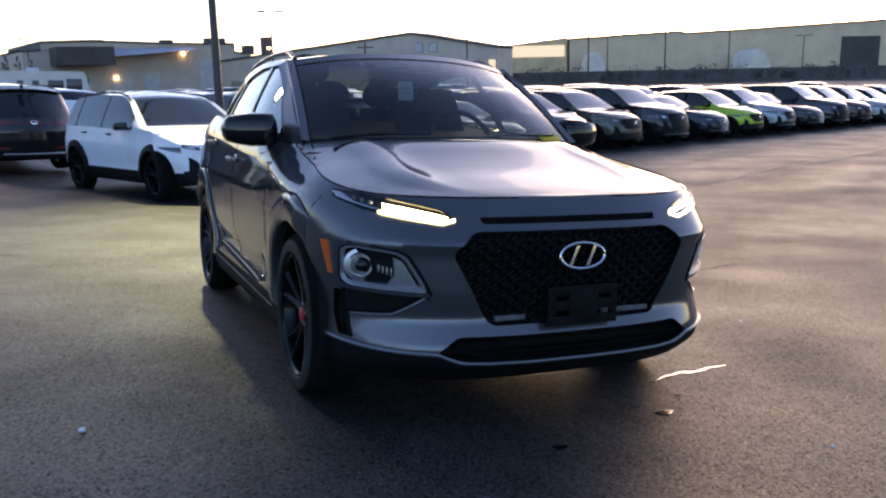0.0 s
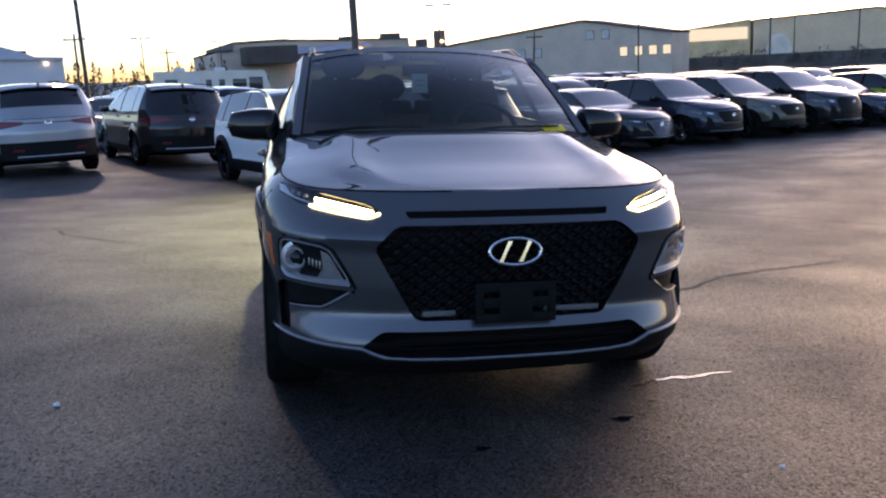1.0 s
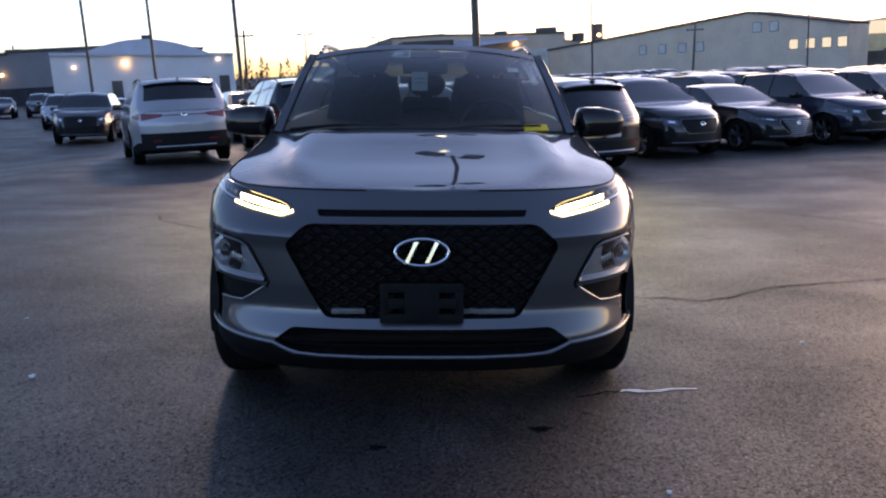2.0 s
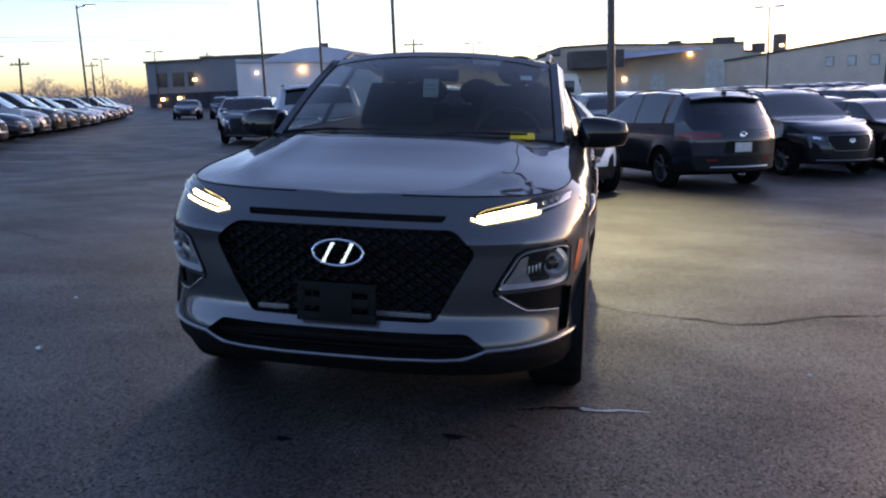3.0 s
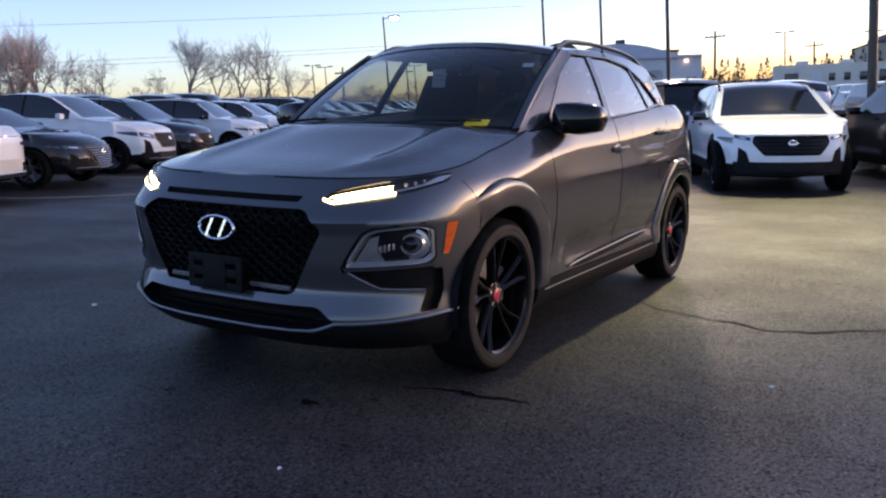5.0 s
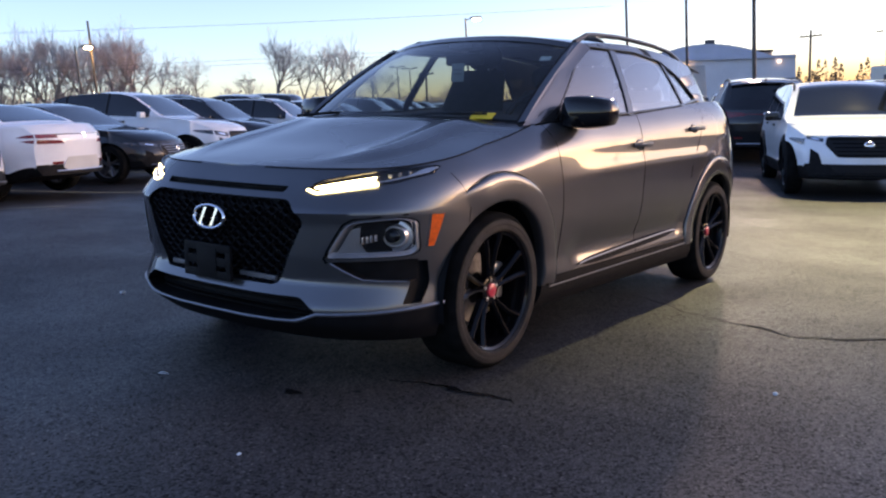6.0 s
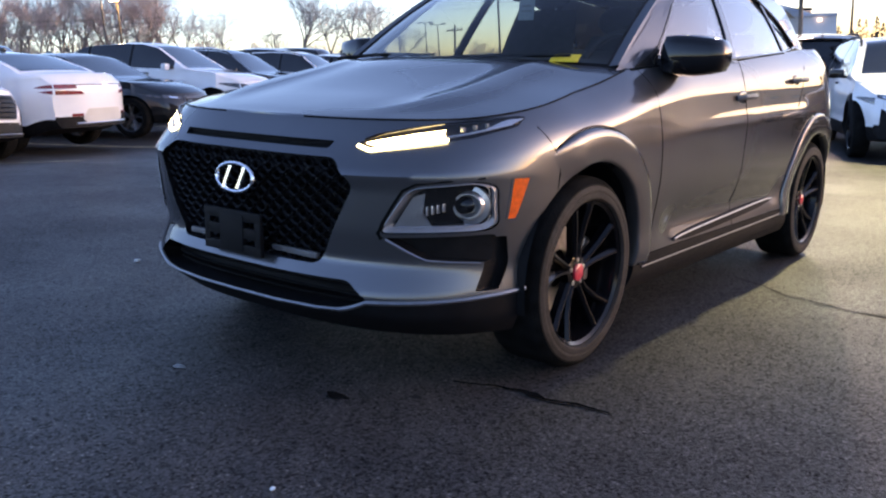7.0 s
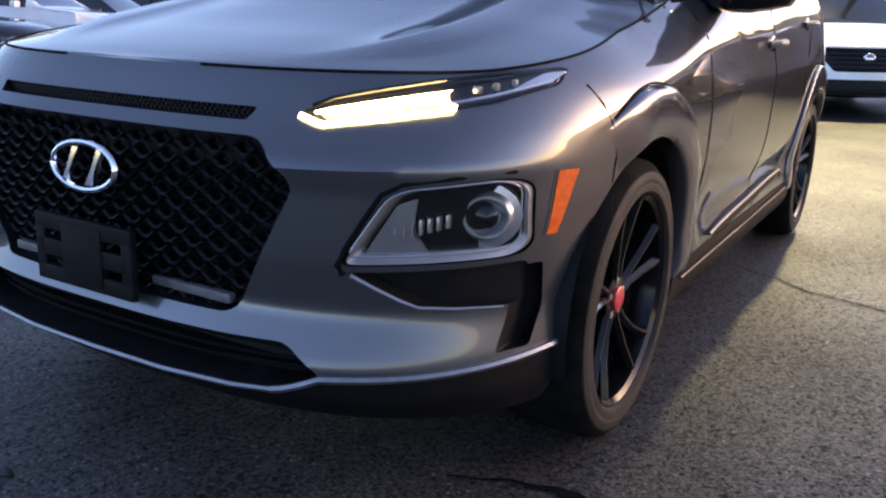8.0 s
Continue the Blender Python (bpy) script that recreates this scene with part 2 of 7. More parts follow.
def rounded(poly, r, seg=4):
    """A polygon with rounded corners."""
    out = []
    n = len(poly)
    for i in range(n):
        p, a, b = Vector(poly[i]), Vector(poly[i - 1]), Vector(poly[(i + 1) % n])
        ra = min(r, 0.45 * (a - p).length)
        rb = min(r, 0.45 * (b - p).length)
        s, e = p + (a - p).normalized() * ra, p + (b - p).normalized() * rb
        for k in range(seg + 1):
            t = k / seg
            out.append(tuple((1 - t) ** 2 * s + 2 * t * (1 - t) * p + t * t * e))
    return out


def dense(poly, step):
    out = []
    n = len(poly)
    for i in range(n):
        a, b = Vector(poly[i]), Vector(poly[(i + 1) % n])
        k = max(1, int((b - a).length / step))
        out += [tuple(a + (b - a) * j / k) for j in range(k)]
    return out


def carve(body_me, cutter_bm, cutter_mat):
    """Cut closed forms out of a closed mesh; the cut faces take the cutter's material. Returns the new mesh."""
    cme = bpy.data.meshes.new("cutter")
    bmesh.ops.recalc_face_normals(cutter_bm, faces=cutter_bm.faces)
    cutter_bm.to_mesh(cme)
    cutter_bm.free()
    cme.materials.append(cutter_mat)
    a, b = new("carved", body_me), new("cutter", cme)
    mod = a.modifiers.new("cut", "BOOLEAN")
    mod.operation, mod.object, mod.solver = "DIFFERENCE", b, "EXACT"
    mod.material_mode = "TRANSFER"
    mod.use_self = False
    dg = bpy.context.evaluated_depsgraph_get()
    out = bpy.data.meshes.new_from_object(a.evaluated_get(dg))
    bpy.data.objects.remove(a)
    bpy.data.objects.remove(b)
    return out


def split_mesh(me):
    """One mesh per material slot in use: {material name: mesh}."""
    used = sorted({p.material_index for p in me.polygons})
    out = {}
    for k in used:
        bm = bmesh.new()
        bm.from_mesh(me)
        bmesh.ops.delete(bm, geom=[f for f in bm.faces if f.material_index != k], context="FACES")
        for f in bm.faces:
            f.material_index = 0
        m2 = bpy.data.meshes.new(me.name)
        bm.to_mesh(m2)
        bm.free()
        mt = me.materials[k]
        m2.materials.append(mt)
        out[mt.name] = m2
    return out


def islands(me):
    """The separate pieces of a mesh, each as a mesh."""
    bm = bmesh.new()
    bm.from_mesh(me)
    bm.verts.ensure_lookup_table()
    seen, out = set(), []
    for v in bm.verts:
        if v.index in seen:
            continue
        stack, group = [v], set()
        while stack:
            u = stack.pop()
            if u.index in group:
                continue
            group.add(u.index)
            stack += [e.other_vert(u) for e in u.link_edges if e.other_vert(u).index not in group]
        seen |= group
        c = bm.copy()
        c.verts.ensure_lookup_table()
        bmesh.ops.delete(c, geom=[w for w in c.verts if w.index not in group], context="VERTS")
        if len(c.faces) > 1:
            m2 = bpy.data.meshes.new(me.name)
            c.to_mesh(m2)
            out.append(m2)
        c.free()
    bm.free()
    return out


def empty(name, m, label, category, group=""):
    ob = new(name)
    ob.empty_display_size = 0.3
    ob.matrix_world = m
    return tagged(ob, label, category, group)


# ---------------------------------------------------------------- ground
def ground_z(x, y):
    """The lot falls away behind the parked car and flattens out."""
    s = max(-5.0, min(5.0, 0.0584 * x + 0.0593 * y))
    w = ease(10, 25, y)
    return -(0.3 * s + 0.7 * s / (1 + (abs(s) / 0.62) ** 4) ** 0.25) + 0.017 * min(70, max(0, -x)) * w - 0.17 * ease(5.0, 11.0, -x) + 0.13 * ease(0.5, 4.5, -x) * (1 - ease(7.5, 10.5, -x)) * ease(8.5, 12.5, y) * (1 - ease(30, 45, y)) - 0.09 * ease(6.0, 9.0, -x) * (1 - ease(4.6, 6.6, y))


rows = [[(0, 0, 0)] * 120]
r = 0.6
radii = []
while r < 3000:
    radii.append(r)
    r *= 1.09
for r in radii:
    rows.append([(r * math.cos(a), r * math.sin(a), ground_z(r * math.cos(a), r * math.sin(a))) for a in (2 * math.pi * k / 120 for k in range(120))])
bm = grid_bm(rows, close_v=True)
bmesh.ops.remove_doubles(bm, verts=bm.verts, dist=1e-5)
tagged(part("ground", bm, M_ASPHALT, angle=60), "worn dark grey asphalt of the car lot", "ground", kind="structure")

# ---------------------------------------------------------------- the grey crossover
PLAN = 2.9
front_reach = table((0.16, 0.22, 0.27, 0.335, 0.435, 0.53, 0.66, 0.705, 0.735, 0.78, 0.82, 0.85, 0.90), (0.66, 0.745, 0.815, 0.834, 0.786, 0.806, 0.816, 0.834, 0.800, 0.757, 0.728, 0.705, 0.65), 0.012)
rear_reach = table((0.2, 0.35, 0.6, 0.9, 1.1, 1.25), (0.53, 0.67, 0.72, 0.71, 0.66, 0.57), 0.05)
half_width = table((0.16, 0.25, 0.34, 0.42, 0.52, 0.62, 0.75, 0.85, 0.95, 1.05, 1.15, 1.25), (0.80, 0.85, 0.855, 0.848, 0.858, 0.869, 0.872, 0.863, 0.847, 0.826, 0.80, 0.765), 0.02)
rim_height = table((-0.85, -0.6, -0.3, 0.0, 0.21, 0.42, 0.61, 1.33, 2.53, 3.0, 3.35), (0.853, 0.864, 0.902, 0.945, 0.982, 1.032, 1.05, 1.09, 1.185, 1.20, 1.16), 0.06)
shoulder = table((-1, -0.4, 0.0, 0.45, 0.8, 2.0, 3.0), (0.05, 0.06, 0.085, 0.085, 0.02, 0.02, 0.04), 0.05)
hood_line = table((-0.72, -0.62, -0.45, -0.2, 0.0, 0.3, 0.6, 3.4), (0.853, 0.876, 0.91, 0.958, 0.995, 1.055, 1.06, 1.06), 0.05)
HUB_Z, HUB_F, HUB_R = 0.335, 0.0, 2.6


def body_x(z, y):
    """Half width of the side at a height and a place along the car."""
    zr = rim_height(y)
    x = half_width(z) - shoulder(y) * max(0.0, (z - zr + 0.13) / 0.13) ** 2
    x -= 0.022 * ease(0.55, 0.75, y) * (1 - ease(2.0, 2.15, y)) * math.exp(-((z - 0.43) / 0.07) ** 2)
    x += 0.007 * ease(0.4, 0.9, y) * (1 - ease(2.3, 2.6, y)) * math.exp(-((z - 0.775 - 0.03 * y) / 0.045) ** 2)
    return x


def front_y(x, z):
    a = body_x(z, -0.2)
    q = min(0.999, abs(x) / a)
    return -front_reach(z) * (1 - q ** PLAN) ** (1 / PLAN)


def side_point(s, v):
    """s runs from the nose's middle (0) round the flank to the tail's middle (3); v from the sill (0) to the rim (1)."""
    if s <= 1:
        t = s * math.pi / 2
        sx, cy = math.sin(t) ** (2 / PLAN), math.cos(t) ** (2 / PLAN) if s < 1 else 0.0
        y0 = -front_reach(0.7) * cy
        zr = rim_height(y0)
        z = 0.20 + (zr - 0.20) * v
        y = -front_reach(z) * cy
        return (body_x(z, y) * sx, y, z)
    if s <= 2:
        y = 2.6 * (s - 1)
        z = 0.20 + (rim_height(y) - 0.20) * v
        return (body_x(z, y), y, z)
    t = (3 - s) * math.pi / 2
    sx, cy = math.sin(t) ** (2 / 3.4), math.cos(t) ** (2 / 3.4) if s > 2 else 0.0
    y0 = 2.6 + 0.7 * cy
    z = 0.20 + (rim_height(y0) - 0.20) * v
    y = 2.6 + rear_reach(z) * cy
    return (body_x(z, y) * sx, y, z)


def crossover_shell():
    S = [k / 44 for k in range(45)] + [1 + k / 104 for k in range(1, 105)] + [2 + k / 24 for k in range(1, 25)]
    V = [k / 46 for k in range(47)]
    NX = 24
    left = [[side_point(s, v) for v in V] for s in S]
    bm = bmesh.new()
    lv = [[bm.verts.new(p) for p in row] for row in left]
    rv = [[bm.verts.new((-p[0], p[1], p[2])) for p in row] for row in left]
    for vs, flip in ((lv, 0), (rv, 1)):
        for i in range(len(S) - 1):
            for j in range(len(V) - 1):
                bm.faces.new((vs[i][j], vs[i + 1][j], vs[i + 1][j + 1], vs[i][j + 1]))
    for j, top in ((0, 0), (len(V) - 1, 1)):
        prev = None
        for i in range(len(S)):
            x, y, z = left[i][j]
            row = [lv[i][j]]
            for k in range(1, NX):
                q = 1 - 2 * k / NX
                zz, yy = z, y
                if top:
                    lens = 1 - abs(q) ** 3.0
                    zz = z + (hood_line(y) - z) * lens * (1 - ease(0.5, 0.9, y)) + 0.020 * math.exp(-((abs(q) - 0.66) / 0.075) ** 2) * ease(-0.65, -0.3, y) * (1 - ease(0.2, 0.5, y))
                    yy = y - 0.17 * (1 - q * q) * ease(-0.4, 0.42, y) * (1 - ease(0.9, 1.6, y))
                row.append(bm.verts.new((x * q, yy, zz)))
            row.append(rv[i][j])
            if prev:
                for k in range(NX):
                    f = bm.faces.new((prev[k], prev[k + 1], row[k + 1], row[k]))
                    if top:
                        f.material_index = 1 if left[i][j][1] < 0.40 else 2
                    else:
                        f.material_index = 2
            prev = row
    bmesh.ops.remove_doubles(bm, verts=bm.verts, dist=1e-5)
    bmesh.ops.dissolve_degenerate(bm, dist=1e-6, edges=bm.edges)
    for co, no in (((0, -0.755, 0.312), (0, -0.075, 1)), ((0, 0, 0.335), (0, 0, 1)), ((0, 0.42, 0), (0, 1, 0))):
        bmesh.ops.bisect_plane(bm, geom=bm.verts[:] + bm.edges[:] + bm.faces[:], plane_co=co, plane_no=no)
    bmesh.ops.recalc_face_normals(bm, faces=bm.faces)
    for f in bm.faces:
        c = f.calc_center_median()
        if f.material_index == 0 and ((c.y < -0.1 and c.z < 0.312 + 0.075 * (c.y + 0.755)) or (c.y > 0.3 and c.z < 0.335) or (c.y > 2.95 and c.z < 0.42)):
            f.material_index = 3
    me = bpy.data.meshes.new("shell")
    bm.to_mesh(me)
    bm.free()
    return me


def flank_x(y, z):
    """Half width of the skin at any place along the car."""
    if y < 0:
        return body_x(z, y) * (1 - min(0.999, -y / front_reach(z)) ** PLAN) ** (1 / PLAN)
    if y > 2.6:
        return body_x(z, y) * (1 - min(0.999, (y - 2.6) / rear_reach(z)) ** 3.4) ** (1 / 3.4)
    return body_x(z, y)


def prism(poly, depth, reach=1.1, side=1, bm=None):
    """A cutter: a front-view outline (x, z) from ahead of the nose to a given depth behind its skin."""
    pts = dense(poly, 0.03)
    own = bmesh.new()
    a = [own.verts.new((side * x, -reach, z)) for x, z in pts]
    b = [own.verts.new((side * x, front_y(x, z) + depth, z)) for x, z in pts]
    n = len(pts)
    for i in range(n):
        own.faces.new((a[i], a[(i + 1) % n], b[(i + 1) % n], b[i]))
    own.faces.new(a)
    own.faces.new(b)
    bmesh.ops.triangulate(own, faces=[f for f in own.faces if len(f.verts) > 4])
    bmesh.ops.recalc_face_normals(own, faces=own.faces)
    return join_bm(bm, own)


def skin_patch(poly, off, side=1, thick=0.0, nx=0.02, skin=None):
    """A sheet laid on the nose's skin inside a front-view outline, raised by off."""
    own = bmesh.new()
    pts = dense(poly, 0.02)
    f = own.faces.new([own.verts.new((x, 0, z)) for x, z in pts])
    bmesh.ops.triangulate(own, faces=[f])
    xs = [p[0] for p in pts]
    zs = [p[1] for p in pts]
    for k in np.arange(min(xs), max(xs), nx)[1:]:
        bmesh.ops.bisect_plane(own, geom=own.verts[:] + own.edges[:] + own.faces[:], plane_co=(k, 0, 0), plane_no=(1, 0, 0))
    for k in np.arange(min(zs), max(zs), nx)[1:]:
        bmesh.ops.bisect_plane(own, geom=own.verts[:] + own.edges[:] + own.faces[:], plane_co=(0, 0, k), plane_no=(0, 0, 1))
    for v in own.verts:
        v.co.y = (skin or front_y)(v.co.x, v.co.z) - off
        v.co.x *= side
    bmesh.ops.recalc_face_normals(own, faces=own.faces)
    if thick:
        ret = bmesh.ops.extrude_face_region(own, geom=own.faces[:])
        bmesh.ops.translate(own, vec=(0, thick, 0), verts=[g for g in ret["geom"] if isinstance(g, bmesh.types.BMVert)])
        bmesh.ops.recalc_face_normals(own, faces=own.faces)
    return own


def skin_ring(outer, inner, off_o, off_i, side=1, lip=0.012):
    """A frame between two front-view outlines of equal count, on the nose's skin."""
    rows = [[(side * x, front_y(x, z) - off_o + lip, z) for x, z in outer], [(side * x, front_y(x, z) - off_o, z) for x, z in outer],
            [(side * x, front_y(x, z) - off_i, z) for x, z in inner], [(side * x, front_y(x, z) - off_i + lip, z) for x, z in inner]]
    return grid_bm(rows, close_v=True)


def shrink(poly, k, c=None):
    cx, cz = c or (sum(p[0] for p in poly) / len(poly), sum(p[1] for p in poly) / len(poly))
    return [(cx + (x - cx) * k, cz + (z - cz) * k) for x, z in poly]


GRILLE = rounded([(-0.405, 0.745), (0.405, 0.745), (0.485, 0.672), (0.345, 0.412), (-0.345, 0.412), (-0.485, 0.672)], 0.03)
SLOT = rounded([(-0.37, 0.791), (0.37, 0.791), (0.36, 0.768), (-0.36, 0.768)], 0.008)
INTAKE = rounded([(-0.46, 0.378), (0.46, 0.378), (0.535, 0.322), (0.50, 0.296), (0.36, 0.286), (-0.36, 0.286), (-0.50, 0.296), (-0.535, 0.322)], 0.02)
FOG = rounded([(0.548, 0.527), (0.622, 0.655), (0.655, 0.672), (0.785, 0.690), (0.805, 0.675), (0.802, 0.560), (0.785, 0.538)], 0.02)
POCKET = rounded([(0.562, 0.516), (0.655, 0.450), (0.775, 0.440), (0.795, 0.528)], 0.010)
DUCT = rounded([(0.766, 0.352), (0.800, 0.354), (0.808, 0.520), (0.774, 0.516)], 0.006)
LAMP = rounded([(0.455, 0.790), (0.50, 0.816), (0.64, 0.850), (0.785, 0.876), (0.793, 0.845), (0.73, 0.812), (0.60, 0.783), (0.50, 0.768)], 0.008)


def wheel_parts(thing, x, y, side, rim_mat, cap_mat, radius=0.335, width=0.225, spokes=5, detail=True, hub_z=None, rim_r=0.252):
    """Tyre, ten-spoke rim in five pairs, cap and brake disc of one wheel."""
    hz = radius if hub_z is None else hub_z
    place = pose(x, y, hz) @ Matrix.Diagonal((side, 1, 1, 1))
    w = width / 2
    prof = [(-w * 0.8, rim_r * 0.98), (-w, rim_r * 1.12), (-w, radius * 0.9), (-w * 0.8, radius * 0.985), (-w * 0.6, radius), (0, radius), (w * 0.6, radius), (w * 0.8, radius * 0.985), (w * 0.97, radius * 0.93), (w, radius * 0.875), (w * 1.012, radius * 0.868), (w * 1.012, radius * 0.855), (w, radius * 0.848), (w, rim_r * 1.10), (w * 1.02, rim_r * 1.085), (w * 1.0, rim_r * 1.04), (w * 0.86, rim_r * 1.0)]
    bm = lathe_bm(prof, 56)
    bm.transform(place)
    tyre = part("tyre", bm, M_RUBBER, thing)
    if detail:
        bm = lathe_bm([(w * 0.985, radius * 0.915), (w * 1.012, radius * 0.885), (w * 1.026, radius * 0.868), (w * 1.026, radius * 0.855), (w * 1.014, radius * 0.845), (w * 1.016, rim_r * 1.11), (w * 1.034, rim_r * 1.085), (w * 1.014, rim_r * 1.04), (w * 0.93, rim_r * 1.012)], 64)
        bm.transform(place)
        part("sidewall", bm, M_SIDEWALL, tyre, "dusty grey tyre sidewall")
    bm = lathe_bm([(w * 0.86, rim_r * 1.02), (w * 0.92, rim_r), (w * 0.84, rim_r * 0.955), (w * 0.3, rim_r * 0.9), (-w * 0.7, rim_r * 0.88), (-w * 0.8, rim_r * 0.97)], 56)
    for k in range(spokes):
        a0 = 2 * math.pi * k / spokes + math.pi / 2
        for d in (-1, 1):
            rows = []
            for q, (rad, ax, tw) in enumerate([(0.030, 0.56, 0.55), (0.09, 0.58, 0.30), (0.16, 0.66, 0.20), (rim_r * 0.95, 0.80, 0.20)]):
                ang = a0 + d * (0.34, 0.165, 0.185, 0.225)[q] + (0.0, 0.02, 0.05, 0.09)[q]
                hw = (0.012, 0.011, 0.012, 0.016)[q] if detail else 0.016
                rad_v, tan_v = Vector((0, math.cos(ang), math.sin(ang))), Vector((0, -math.sin(ang), math.cos(ang)))
                c = rad_v * rad + Vector((w * ax, 0, 0))
                rows.append([c + tan_v * hw + Vector((-0.004, 0, 0)), c + tan_v * hw * 0.25 + Vector((0.007, 0, 0)), c - tan_v * hw * 0.25 + Vector((0.007, 0, 0)), c - tan_v * hw + Vector((-0.004, 0, 0)), c - tan_v * hw + Vector((-0.03, 0, 0)), c + tan_v * hw + Vector((-0.03, 0, 0))])
            join_bm(bm, grid_bm(rows, close_v=True))
    bm = lathe_bm([(w * 0.3, 0.06), (w * 0.58, 0.058), (w * 0.62, 0.045), (w * 0.62, 0.0)], 24, bm=bm)
    bmesh.ops.recalc_face_normals(bm, faces=bm.faces)
    bm.transform(place)
    rim = part("rim", bm, rim_mat, thing, "gloss black alloy rim" if detail else "")
    if detail:
        bm = lathe_bm([(w * 0.60, 0.031), (w * 0.68, 0.030), (w * 0.71, 0.024), (w * 0.72, 0.0)], 24)
        bm.transform(place)
        part("hub_cap", bm, cap_mat, rim, "red centre cap")
        bm = lathe_bm([(-w * 0.05, 0.07), (-w * 0.05, 0.15), (-w * 0.2, 0.15), (-w * 0.2, 0.07)], 40)
        bm.transform(place)
        part("brake_disc", bm, M_STEEL, rim, "bare steel brake disc")
        for k in range(5):
            a = 2 * math.pi * k / 5 + math.pi / 2
            own = lathe_bm([(w * 0.52, 0.009), (w * 0.62, 0.009), (w * 0.63, 0.006), (w * 0.63, 0.0)], 8)
            own.transform(place @ Matrix.Translation((0, 0.043 * math.cos(a), 0.043 * math.sin(a))))
            part("lug_nut", own, M_STEEL, rim)
        tyre_bar = bmesh.new()
        box_bm(0, 0.12, 0.02, 0.06, 0.07, 0.16, 0.015, tyre_bar)
        tyre_bar.transform(place)
        part("caliper", tyre_bar, M_STEEL, rim)
    return tyre


def upper_x(y, z):
    """Half width of the side windows' plane."""
    x = 0.80 - 0.51 * (z - 1.09)
    x -= 0.085 * max(0.0, (1.25 - y) / 0.75) ** 1.8 + 0.045 * max(0.0, (y - 1.5) / 1.0) ** 2
    return x + 0.012 * math.sin(math.pi * min(1, max(0, (z - 1.05) / 0.42)))


roof_edge = table((0.95, 1.1, 1.35, 1.7, 2.2, 2.6, 2.95, 3.1), (1.428, 1.452, 1.476, 1.490, 1.482, 1.455, 1.41, 1.39), 0.06)
roof_mid = table((0.8, 1.0, 1.3, 1.7, 2.2, 2.6, 2.95, 3.15), (1.465, 1.493, 1.516, 1.528, 1.523, 1.50, 1.46, 1.435), 0.06)


